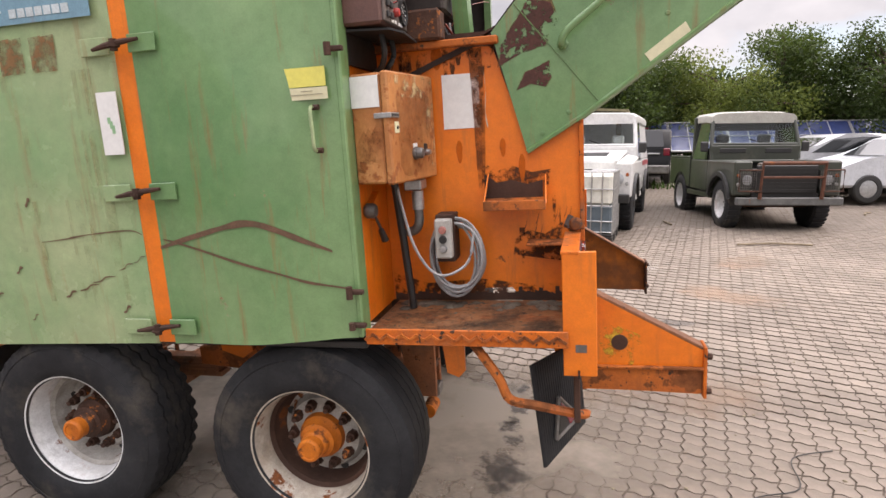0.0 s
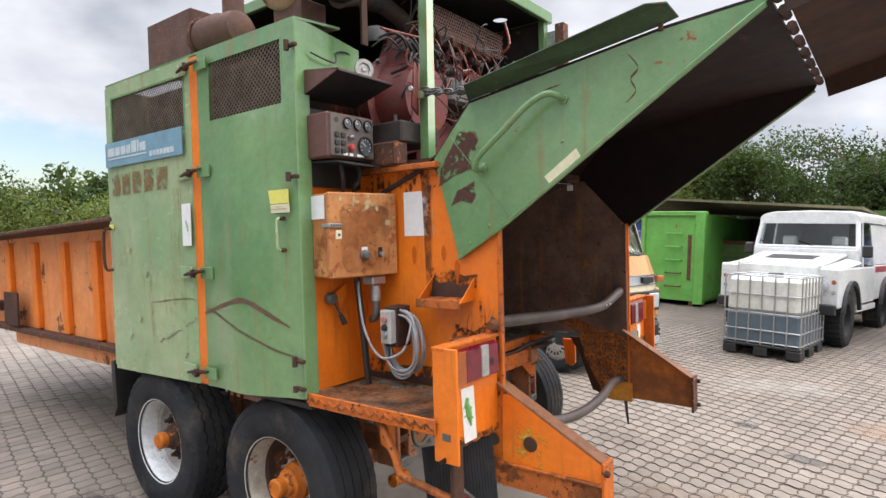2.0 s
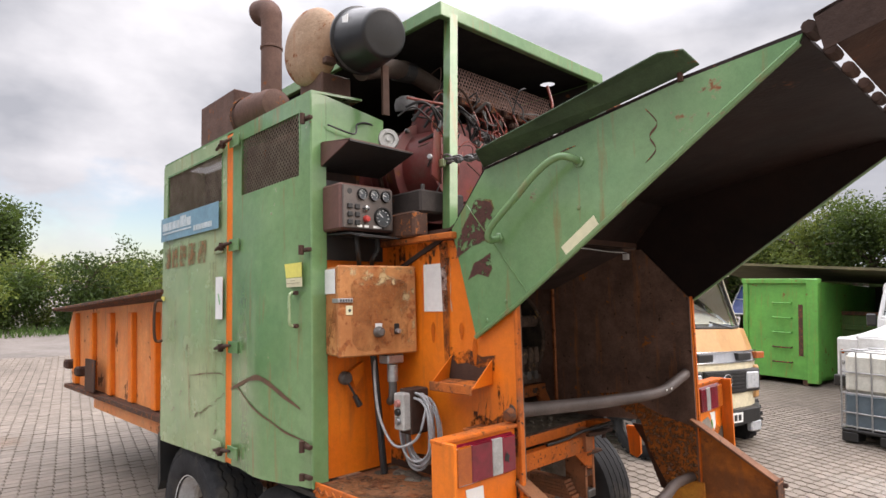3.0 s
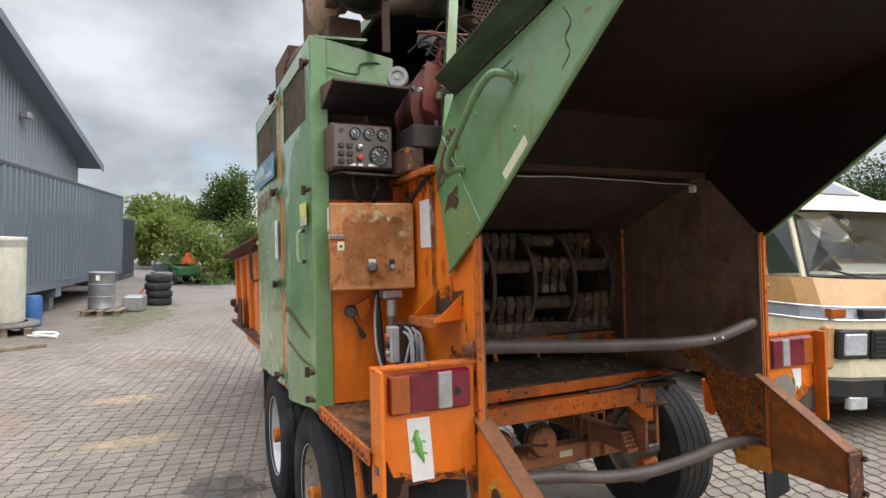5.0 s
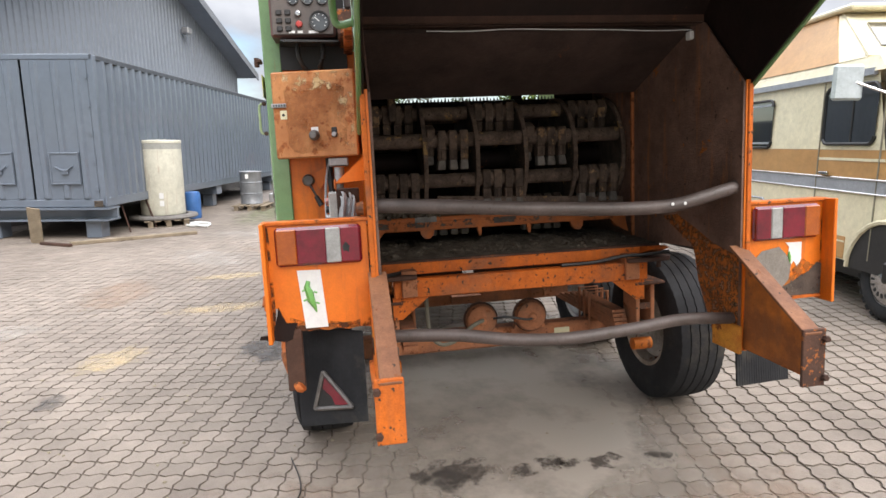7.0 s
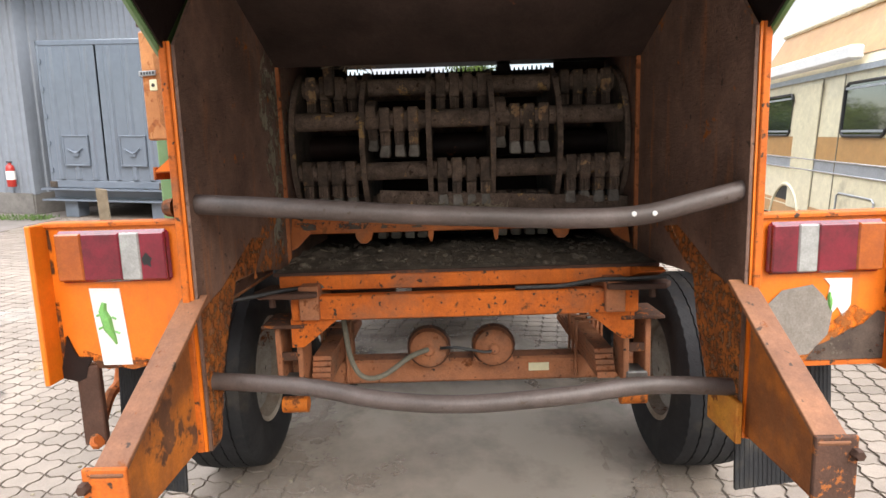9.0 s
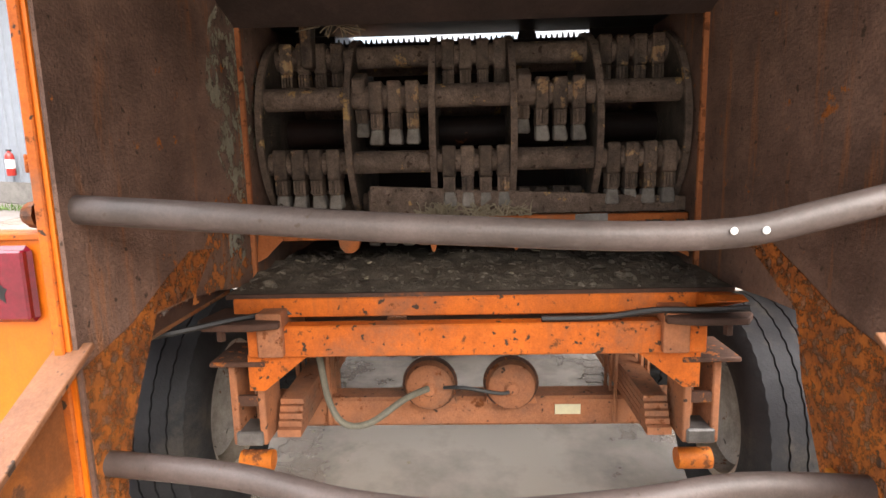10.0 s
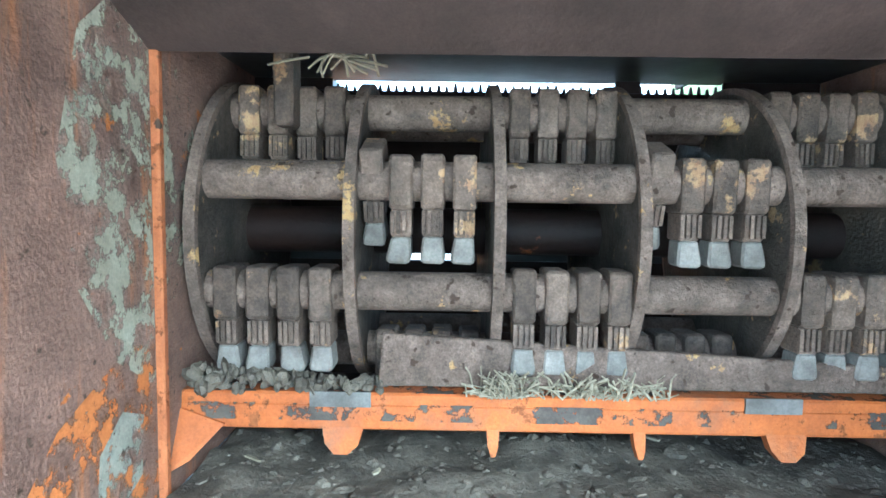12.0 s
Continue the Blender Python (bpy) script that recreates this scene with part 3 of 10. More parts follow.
for i in range(26):
    x, z = random.uniform(-2.82, -1.85), random.choice((2.12, 2.12, 2.33, 1.9, 1.6))
    w, h = random.uniform(0.008, 0.03), random.uniform(0.15, 0.5)
    zs = [z - h * k / 4 for k in range(5)]
    for za, zb in zip(zs, zs[1:]):
        runs.faces.new([runs.verts.new((px, skin_a(px, pz) - 0.001, pz)) for px, pz in ((x, zb), (x + w, zb), (x + w, za), (x, za))])
tagged(part("rust_run", runs, worn("pale_rust_run", (0.42, 0.36, 0.17), (0.36, 0.26, 0.11), 0.42, 0.75, 9, 0.4), door_a), "pale rust runs", kind="stuff")

# orange body: side plates of the chamber with rusty insides
CUT = {-1: [(-0.87, 1.03), (-0.70, 1.06), (-0.52, 1.083), (-0.31, 1.09), (-0.275, 1.04), (-0.192, 0.92), (-0.137, 0.81), (-0.075, 0.62)],
       1: [(-0.87, 1.03), (-0.52, 1.055), (-0.365, 1.06), (-0.314, 0.885), (-0.215, 0.703), (-0.18, 0.62)]}
STRIP_PAINT = mat("worn_salmon_paint", (0.50, 0.175, 0.065), (0.34, 0.11, 0.042), 0.6, scale=6, rust=0.50, rust_scale=18, bump=0.4, bump_scale=60, spots=0.4)
WALL = {-1: -0.826, 1: 0.853}
SCAR_ORANGE = worn("orange_rust_remains", (0.50, 0.158, 0.030), (0.22, 0.075, 0.026), 0.41, 0.54, 34, 1.0)
for s in (-1, 1):
    mp("chamber_side_plate", plate(B(), xz(CUT[s] + [(0.0, 0.62), (0.0, 1.84), (-0.22, 1.70), (-0.36, 2.13), (-0.87, 2.15)], 0.846 if s > 0 else -0.818), (0, -s * 0.012, 0)), ORANGE, "orange side plate with chipped edges")
    mp("chamber_lining", plate(B(), xz([(-1.95, 1.03)] + CUT[s] + [(-0.004, 0.62), (-0.004, 1.83), (-0.3, 2.15), (-1.0, 2.15), (-1.95, 2.15)], 0.832 if s > 0 else -0.804), (0, -s * 0.010, 0)), LINING, "rusty brown inner lining")
    edge = B()
    box(edge, -0.012, 0.008, WALL[s] - 0.011, WALL[s] + 0.011, 0.62, 1.84)
    mp("rear_edge_bar", edge, ORANGE_CHIP, "chipped orange edge bar", bevel=0.003)
    box_e = B()
    box(box_e, -1.015, -0.995, (0.815 if s > 0 else -0.788) - 0.010, (0.815 if s > 0 else -0.788) + 0.010, 1.02, 1.93)
    mp("chamber_corner_strip", box_e, STRIP_PAINT, "worn orange corner strip", bevel=0.003)
    mp("rust_scar", plate(B(), xz([(x, z + 0.006) for x, z in CUT[s][2:-1]] + [(CUT[s][-1][0], 0.63), (-0.01, 0.63), (-0.01, 1.06), (-0.20, 1.10), (-0.35, 1.16), (-0.52, 1.22), (-0.66, 1.2)], 0.8205 if s > 0 else -0.7925), (0, -s * 0.002, 0)), SCAR_ORANGE, "rough rust with orange paint remains")

CRUST = worn("pale_grey_crust", (0.47, 0.44, 0.33), (0.34, 0.31, 0.23), 0.48, 0.55, 17, 0.9)
PRIMER = worn("grey_primer_remains", (0.34, 0.33, 0.27), (0.27, 0.26, 0.21), 0.42, 0.50, 11, 0.95)
REMAINS = worn("orange_paint_remains", (0.52, 0.18, 0.05), (0.38, 0.13, 0.045), 0.50, 0.56, 16, 1.0)


def lining_patch(name, s, pts, mt, label, k):
    bm = B()
    bm.faces.new([bm.verts.new((x, s * (0.7935 - 0.0007 * k), z)) for x, z in pts])
    return mp(name, bm, mt, label)


for s in (-1,):
    lining_patch("crust", s, [(-0.99, 1.28), (-0.99, 1.95), (-0.90, 2.0), (-0.78, 1.9), (-0.72, 1.7), (-0.76, 1.5), (-0.86, 1.36)], CRUST, "pale grey crust on the lining", 1)
    lining_patch("paint_patch", s, [(-0.99, 1.06), (-0.99, 1.36), (-0.90, 1.38), (-0.70, 1.30), (-0.55, 1.15), (-0.5, 1.06)], REMAINS, "orange paint remains on the lining", 2)
    lining_patch("crust", s, [(-1.02, 1.42), (-1.02, 1.90), (-1.10, 1.91), (-1.17, 1.85), (-1.19, 1.70), (-1.14, 1.55), (-1.08, 1.44)], CRUST, "pale grey crust beside the rotor", 1)
    if s < 0:
        lining_patch("primer", s, [(-0.93, 1.13), (-0.94, 1.24), (-0.87, 1.27), (-0.80, 1.22), (-0.79, 1.14), (-0.86, 1.10)], PRIMER, "bare grey primer spot", 3)
mp("body_cross_plate", box(B(), -0.885, -0.872, -1.25, -0.81, 1.03, 2.15), ORANGE, "orange cross plate behind the switch box")
mp("body_top_flange", box(B(), -0.88, -0.33, -0.875, -0.83, 2.135, 2.165), ORANGE_WORN, "rusty orange top flange", bevel=0.004)
mp("engine_deck", box(B(), -2.40, -0.34, -0.80, 1.23, 2.165, 2.195), RUSTY, "dirty deck under the engine")
mp("body_block", box(B(), -0.90, -0.56, -0.90, -0.80, 2.166, 2.29), RUST_ORANGE, "worn rusty orange corner block", bevel=0.01)
mp("engine_mount", box(B(), -0.80, -0.55, -0.86, -0.55, 2.285, 2.40), mat("dusty_dark_steel", (0.065, 0.052, 0.047), (0.04, 0.033, 0.03), 0.7, scale=6, rust=0.2), "dark dusty engine mount beam", bevel=0.01)

# discharge hood
HOOD_Y = {-1: -0.838, 1: 0.865}
HOOD = [(-0.225, 1.687), (-0.36, 2.18), (-0.143, 2.42), (0.76, 2.565), (1.115, 2.598), (1.10, 2.568), (0.80, 2.368), (0.006, 1.822)]
for s in (-1, 1):
    hp = mp("hood_side", plate(B(), xz(HOOD, HOOD_Y[s]), (0, -s * 0.008, 0)), GREEN if s < 0 else RUSTY, "green hood side sheet with a rust scar" if s < 0 else "dark rusty hood side sheet")
    # shade under the hood is put into the colour of this lining
    part("hood_side_lining", plate(B(), xz([(x, z - 0.002) for x, z in HOOD[1:]], HOOD_Y[s] - s * 0.0115), (0, -s * 0.006, 0)), RUST_SHADE, hp, "rusty inside of the hood, coloured near-black for shade")
    rim = B()
    for a, b in (((-0.225, 1.687), (0.006, 1.822)), ((0.006, 1.822), (0.80, 2.368)), ((0.80, 2.368), (1.105, 2.573))):
        tube(rim, [(a[0], HOOD_Y[s] + s * 0.002, a[1]), (b[0], HOOD_Y[s] + s * 0.002, b[1])], 0.011, 6)
    part("hood_rim", rim, GREEN, hp, "rounded lower rim", smooth=True)
# roof sheets share the near-black that stands for shade below them
for a, b in (((-0.37, 2.165), (-0.143, 2.425)), ((-0.146, 2.422), (0.76, 2.568)), ((0.758, 2.568), (1.115, 2.601))):
    mp("hood_roof", plate(B(), [(a[0], -0.836, a[1] - 0.004), (b[0], -0.836, b[1] - 0.004), (b[0], 0.872, b[1] - 0.004), (a[0], 0.872, a[1] - 0.004)], (0, 0, 0.014)), RUST_SHADE, "rusty roof sheet of the hood, near-black to carry its shade")
ledge = B()
plate(ledge, [(-0.15, -0.836, 2.432), (0.74, -0.836, 2.580), (0.82, -0.85, 2.592), (0.79, -0.90, 2.640), (0.72, -0.935, 2.640), (-0.10, -0.945, 2.478)], (0, 0.003, 0.007))
# ledge colour holds the shade of its underside
mp("hood_ledge", ledge, SHADED_GREEN, "bent green ledge on the hood, its underside shade in the paint", bevel=0.002)
# white tube painted in for daylight leaking between the roof plates
mp("roof_seam", tube(B(), smooth_path([(-0.405, -0.50, 2.146), (-0.402, -0.3, 2.143), (-0.40, -0.1, 2.150), (-0.404, 0.15, 2.147), (-0.405, 0.4, 2.144), (-0.402, 0.6, 2.136), (-0.40, 0.82, 2.138)], 4), 0.0024, 5), WHITE, "thin white line drawn for light through the roof seam")
mp("seam_bracket", box(B(), -0.42, -0.38, 0.80, 0.822, 2.09, 2.13), WHITE, "small pale bracket under the roof", bevel=0.003)
mp("hood_bolt", tube(B(), [(0.75, -0.84, 2.56), (0.75, -0.84, 2.66)], [0.010, 0.010], 8), RUSTY, smooth=True)
mp("hood_bolt_head", tube(B(), [(0.75, -0.84, 2.61), (0.75, -0.84, 2.63)], 0.017, 8), RUSTY)
# ceiling rust is set darker than the wall lining to stand for shade
CEILING = mat("shaded_ceiling_rust", (0.080, 0.053, 0.045), (0.042, 0.029, 0.024), 0.7, scale=3, rust=0.12, rust_scale=4, bump=0.3, bump_scale=45)
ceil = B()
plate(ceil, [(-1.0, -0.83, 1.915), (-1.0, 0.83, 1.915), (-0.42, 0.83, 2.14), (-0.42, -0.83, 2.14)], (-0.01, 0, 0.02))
mp("chamber_ceiling", ceil, CEILING, "sloping ceiling sheet, rust colour darkened for shade")
mp("chamber_ceiling_rear", plate(B(), [(-0.42, -0.83, 2.165), (-0.42, 0.83, 2.165), (-0.34, 0.83, 2.20), (-0.34, -0.83, 2.20)], (0, 0, 0.01)), RUSTY)
# hinged end flap, curved upwards
flap = B()
rows_f = []
for i in range(9):
    f = i / 8
    x = 1.15 + 0.95 * f
    z = 2.625 + 0.30 * f - 0.16 * f * f
    rows_f.append([flap.verts.new((x, y, z + dz)) for y, dz in ((-0.86, 0), (0.86, 0))] + [flap.verts.new((x, y, z + 0.012)) for y in (0.86, -0.86)])
for a, b in zip(rows_f, rows_f[1:]):
    for k in range(4):
        flap.faces.new((a[k], a[(k + 1) % 4], b[(k + 1) % 4], b[k]))
flap.faces.new(rows_f[0])
flap.faces.new(rows_f[-1][::-1])
endflap = mp("end_flap", flap, RUSTY, "dark rusty hinged end flap", smooth=True)
for s in (-1, 1):
    part("flap_side", plate(B(), xz([(1.15, 2.635), (1.17, 2.525), (1.41, 2.585), (1.76, 2.685), (2.09, 2.77), (1.76, 2.77), (1.46, 2.715)], s * 0.86), (0, -s * 0.008, 0)), RUSTY, endflap)
for i in range(8):
    y = -0.80 + 1.60 * i / 7
    part("flap_hinge", tube(B(), [(1.132, y - 0.045, 2.612), (1.132, y + 0.045, 2.612)], 0.02, 8), RUSTY, endflap, smooth=True)
grab = mp("grab_handle", tube(B(), smooth_path([(-0.07, -0.84, 2.11), (-0.075, -0.902, 2.10), (-0.05, -0.917, 2.15), (0.08, -0.917, 2.25), (0.20, -0.912, 2.345), (0.29, -0.902, 2.385), (0.335, -0.872, 2.375), (0.34, -0.84, 2.365)], 5), 0.015, 10), GREEN, "bent green grab handle", smooth=True)
bolt(grab, (-0.07, -0.84, 2.11), (0, -1, 0), 0.024, 0.008, GREEN)
bolt(grab, (0.34, -0.84, 2.365), (0, -1, 0), 0.024, 0.008, GREEN)
sticker("hood_label", [(0.245, -0.8395, 2.045), (0.27, -0.8395, 2.01), (0.415, -0.8395, 2.115), (0.395, -0.8395, 2.152)], (0, -0.003, 0), CREAM, "worn cream strip sticker")
mp("fold_line", tube(B(), [(-0.26, -0.8395, 2.28), (0.07, -0.8395, 1.875)], 0.003, 4), GREEN)
for x, z in ((-0.20, 2.28), (0.05, 2.30), (0.33, 2.19), (-0.05, 1.84), (-0.16, 1.76)):
    mp("hood_rivet", lathe(B(), [(0, 0.006), (0.008, 0.005), (0.011, 0)], Matrix.Translation((x, -0.837, z)) @ TO_SIDE, 8), GREEN)
skin_h = -0.8392
for pts, w in (([(0.62, 2.50), (0.66, 2.44), (0.63, 2.40), (0.65, 2.35), (0.61, 2.31)], 0.007), ([(0.22, 2.40), (0.27, 2.42), (0.33, 2.43)], 0.004)):
    scrape(pts, w, shredder, skin_h, RUST_ORANGE)
SCAR = worn("dark_rust_scar", (0.115, 0.052, 0.040), (0.085, 0.042, 0.034), 0.45, 0.50, 15, 1.0)
SCAR_EDGE = worn("brown_rust_fringe", (0.30, 0.16, 0.07), (0.22, 0.11, 0.05), 0.50, 0.60, 15, 0.7)
for k, (mt, grow) in enumerate(((SCAR_EDGE, 1.12), (SCAR, 1.05))):
    for pts in ([(-0.325, 2.05), (-0.315, 2.13), (-0.25, 2.22), (-0.205, 2.29), (-0.12, 2.27), (-0.085, 2.17), (-0.15, 2.11), (-0.24, 2.09)], [(-0.255, 1.945), (-0.22, 2.01), (-0.13, 2.045), (-0.12, 1.985), (-0.145, 1.95), (-0.20, 1.965)]):
        cx, cz = sum(p[0] for p in pts) / len(pts), sum(p[1] for p in pts) / len(pts)
        bm = B()
        bm.faces.new([bm.verts.new((cx + (x - cx) * grow, skin_h - 0.0004 * (k + 1), cz + (z - cz) * grow)) for x, z in pts])
        mp("rust_scar", bm, mt, "dark rust scar on the hood")

# foot platform with a chequered edge, tail light carriers, brackets
mp("platform", box(B(), -0.845, -0.06, -1.262, -0.822, 1.015, 1.03), PLATFORM, "worn rusty orange foot platform", bevel=0.004)
lip = mp("platform_lip", box(B(), -0.85, -0.06, -1.275, -1.264, 0.975, 1.04), ORANGE_CHIP, "chequered orange platform edge", bevel=0.003)
for i in range(26):
    x = -0.835 + i * 0.03
    t = 0.6 if i % 2 else -0.6
    m = Matrix.Translation((x, -1.277, 1.008)) @ pose(0, 0, 0, 0, math.degrees(t), 0)
    part("chequer_bar", box(B(), -0.022, 0.022, -0.005, 0.004, -0.0055, 0.0055, m), ORANGE_WORN, lip)
soil = B()
for i in range(60):
    x, y = random.uniform(-0.82, -0.1), -0.86 - abs(random.gauss(0, 0.06))
    r = random.uniform(0.008, 0.035)
    lathe(soil, [(0, r * 0.35), (r * 0.6, r * 0.25), (r, 0), (0, 0)], Matrix.Translation((x, y, 1.03)) @ pose(0, 0, 0, 0, 0, random.random() * 360), 6)
tagged(mp("platform_dirt", soil, SOIL, "dark crumbs of dirt"), kind="stuff")
FLANGE_BROWN = mat("rubbed_brown_flange", (0.34, 0.150, 0.075), (0.19, 0.085, 0.048), 0.55, scale=5, rust=0.3, rust_scale=9, bump=0.2, spots=0.3)
STAINED = mat("rust_stained_orange", (0.66, 0.20, 0.032), (0.30, 0.105, 0.035), 0.6, scale=4.5, rust=0.40, rust_scale=4, streak=0.8, bump=0.2, spread=(0.40, 0.60), rust_cols=((0.085, 0.04, 0.025), (0.20, 0.085, 0.04)))
for s in (-1, 1):
    dz = 0 if s < 0 else -0.035
    # carrier axes: out of the plate, along it to the outer side, up
    along = Vector((-0.006, s * 0.32, 0)).normalized()
    cm = Matrix(((abs(along.y), along.x, 0, -0.022), (s * abs(along.x), along.y, 0, 0.862 if s > 0 else -0.842), (0, 0, 1, dz), (0, 0, 0, 1)))
    CL = 0.405
    torn = [(0.0, 0.885), (0.05, 0.891), (0.10, 0.883), (0.14, 0.893), (0.18, 0.884), (0.22, 0.892), (0.26, 0.886), (0.29, 0.902), (0.305, 0.914), (0.335, 0.918), (0.36, 0.935), (0.375, 0.985), (0.384, 0.992), (0.391, 0.92), (CL, 0.90)] if s < 0 else [(0.0, 0.885), (CL, 0.885)]
    carrier = mp("light_carrier", plate(B(), [cm @ Vector((-0.012, u, z)) for u, z in torn + [(CL, 1.33), (0.0, 1.33)]], cm.to_3x3() @ Vector((0.012, 0, 0))), ORANGE, "orange tail light carrier plate" + (" with a torn lower edge" if s < 0 else ""))
    part("carrier_top", box(B(), -0.055, 0.012, -0.01, CL + 0.01, 1.325, 1.34, cm), ORANGE_CHIP, carrier, bevel=0.003)
    ys, sx = 1.265 if s > 0 else -1.247, 0.095
    part("carrier_side", box(B(), -0.175 + sx, -0.052 + sx, ys - 0.008, ys + 0.008, 0.86 + dz, 1.338 + dz), ORANGE, carrier, bevel=0.003)
    if s > 0:
        part("carrier_lower_lip", box(B(), -0.04, 0.010, 0.0, CL, 0.875, 0.888, cm), ORANGE_CHIP, carrier)
    else:
        curl = [(0.30, 0.925), (0.345, 0.928), (0.36, 0.96), (0.372, 0.995), (0.382, 0.95), (0.40, 0.885), (0.45, 0.882), (0.455, 0.868), (0.40, 0.862), (0.35, 0.850), (0.325, 0.862), (0.315, 0.90)]
        part("torn_edge", plate(B(), [cm @ Vector((0.001 + 0.02 * max(0, u - 0.36), u, z)) for u, z in curl], cm.to_3x3() @ Vector((0.008, 0, 0))), RUST_SHADE, carrier, "dark rusted and twisted edge")
        chew = B()
        chew.faces.new([chew.verts.new(cm @ Vector((0.0012, u, z))) for u, z in torn[1:10] + [(0.33, 0.95), (0.24, 0.915), (0.12, 0.912), (0.05, 0.92)]])
        part("rust_fringe", chew, SCAR_ORANGE, carrier, "rust along the torn edge")
        part("reflective_strip", box(B(), -0.035, 0.006, -1.2575, -1.2552, 0.955, 0.985), CAST, carrier, "scuffed grey patch")
    lamp = part("tail_light", box(B(), 0.0, 0.022, 0.024, 0.364, 1.160, 1.316, cm), RED_LENS, carrier, "tail light with orange, red and clear lenses", bevel=0.018)
    for nm, a, b, mt in (("orange_lens", 0.280, 0.358, ORANGE_LENS), ("red_lens", 0.1652, 0.2798, RED_LENS), ("clear_lens", 0.107, 0.165, CLEAR_LENS), ("brake_lens", 0.031, 0.1068, RED_LENS)):
        part(nm, box(B(), 0.010, 0.032, a, b, 1.168, 1.308, cm), mt, lamp, bevel=0.004)
    if s < 0:
        crack = B()
        crack.faces.new([crack.verts.new(cm @ Vector((0.0328, 0.085 + 0.016 * math.cos(k * 0.7) * (1 + 0.4 * math.sin(k * 2.3)), 1.225 + 0.018 * math.sin(k * 0.7) * (1 + 0.4 * math.cos(k * 3.1))))) for k in range(9)])
        part("lens_hole", crack, BLACK, lamp, "broken hole in the lens")
    zs = 0.90 if s < 0 else 1.045
    part("sticker_board", plate(B(), [cm @ Vector((0.0, u, z)) for u, z in ((0.180, zs), (0.270, zs), (0.289, 1.14), (0.196, 1.138))] if s < 0 else [cm @ Vector((0.0, u, z)) for u, z in ((0.225, 1.12), (0.215, 1.06), (0.235, 1.035), (0.25, 1.055), (0.27, 1.02), (0.289, 1.06), (0.289, 1.14), (0.205, 1.142))], cm.to_3x3() @ Vector((0.003, 0, 0))), WHITE, carrier, "white sticker with a green figure" if s < 0 else "torn rest of a white sticker")
    fig = B()
    fig_s = 1.0 if s < 0 else 0.45
    path = [(0.165, 1.095), (0.158, 1.07), (0.168, 1.045), (0.172, 1.015), (0.185, 0.985), (0.19, 0.965)]
    tube(fig, [cm @ Vector((0.0035, 0.412 - u if s < 0 else 0.225 + 0.2 * (u - 0.165), z if s < 0 else 1.07 + 0.45 * (z - 1.03))) for u, z in path], [r * fig_s for r in (0.008, 0.013, 0.017, 0.016, 0.008, 0.003)], 6)
    for u, z, du in () if s > 0 else ((0.15, 1.06, -0.012), (0.185, 1.05, 0.012), (0.155, 1.02, -0.014), (0.19, 1.005, 0.014)):
        tube(fig, [cm @ Vector((0.0035, 0.412 - u, z)), cm @ Vector((0.0035, 0.412 - u - du, z - 0.006))], 0.004, 4)
    part("green_figure", fig, mat("lizard_green_print", (0.20, 0.52, 0.13), None, 0.5) if s < 0 else MATS["lizard_green_print"], carrier)
    if s > 0:
        rp = B()
        rp.faces.new([rp.verts.new(cm @ Vector((0.0042, u, z))) for u, z in ((0.0, 0.89), (0.40, 0.89), (0.40, 1.0), (0.30, 1.06), (0.2, 0.98), (0.1, 1.07), (0.0, 1.04))])
        part("rust_patch", rp, SCAR_ORANGE, carrier, "flaking rust on the lower edge")
        gp = B()
        gp.faces.new([gp.verts.new(cm @ Vector((0.0048, u, z))) for u, z in ((0.02, 0.93), (0.03, 1.06), (0.08, 1.11), (0.17, 1.125), (0.205, 1.09), (0.235, 1.04), (0.225, 0.97), (0.17, 0.91), (0.08, 0.90))])
        part("bare_patch", gp, worn("bare_grey_primer", (0.30, 0.27, 0.235), (0.24, 0.21, 0.18), 0.30, 0.36, 9, 1.0), carrier, "bare grey patch with worn rim")
        mud = B()
        dirty = B()
        dirty.faces.new([dirty.verts.new(cm @ Vector((0.0056, u, z))) for u, z in ((0.16, 0.89), (0.405, 0.89), (0.405, 1.03), (0.37, 1.04), (0.33, 1.0), (0.29, 0.985), (0.24, 0.955), (0.19, 0.935))])
        part("grime_patch", dirty, worn("grey_brown_grime", (0.13, 0.095, 0.075), (0.075, 0.055, 0.045), 0.32, 0.44, 14, 1.0), carrier, "grey-brown grime over bare metal")
        for q in range(46):
            u, z, r = 0.405 - 0.19 * random.random() ** 1.3, 0.892 + 0.07 * random.random() ** 1.8, random.uniform(0.004, 0.012)
            lathe(mud, [(0, r * 0.4), (r * 0.6, r * 0.3), (r, 0)], cm @ Matrix.Translation((0.002, u, z)) @ pose(0, 0, 0, 0, 90, 0), 6)
        tagged(part("mud_crust", mud, SOIL, carrier, "dried mud in the lower corner"), kind="stuff")
    # mud flap, hanging askew behind the wheel
    def flap_at(u, f, d=0.0):
        """u: 0 at the inner edge, 1 outside; f: 0 at the top, 1 below."""
        xo, xi = -0.21 + 0.045 * f, -0.035 + 0.03 * f
        return Vector((xi + (xo - xi) * u + d, s * (0.885 + 0.29 * u) if s < 0 else 0.82 + 0.40 * u, 0.865 - (0.44 - 0.06 * (1 - u) + (0.035 if s > 0 else 0)) * f))
    NF = 22
    fl = B()
    section = []
    for i in range(NF):
        section += [(i / NF, 0.006), ((i + 0.7) / NF, 0.006), ((i + 0.7) / NF, 0.004), ((i + 1) / NF, 0.004)]
    section += [(1.0, -0.006), (0.0, -0.006)]
    rings_f = [[fl.verts.new(flap_at(u, f, d)) for u, d in section] for f in (0, 0.5, 1)]
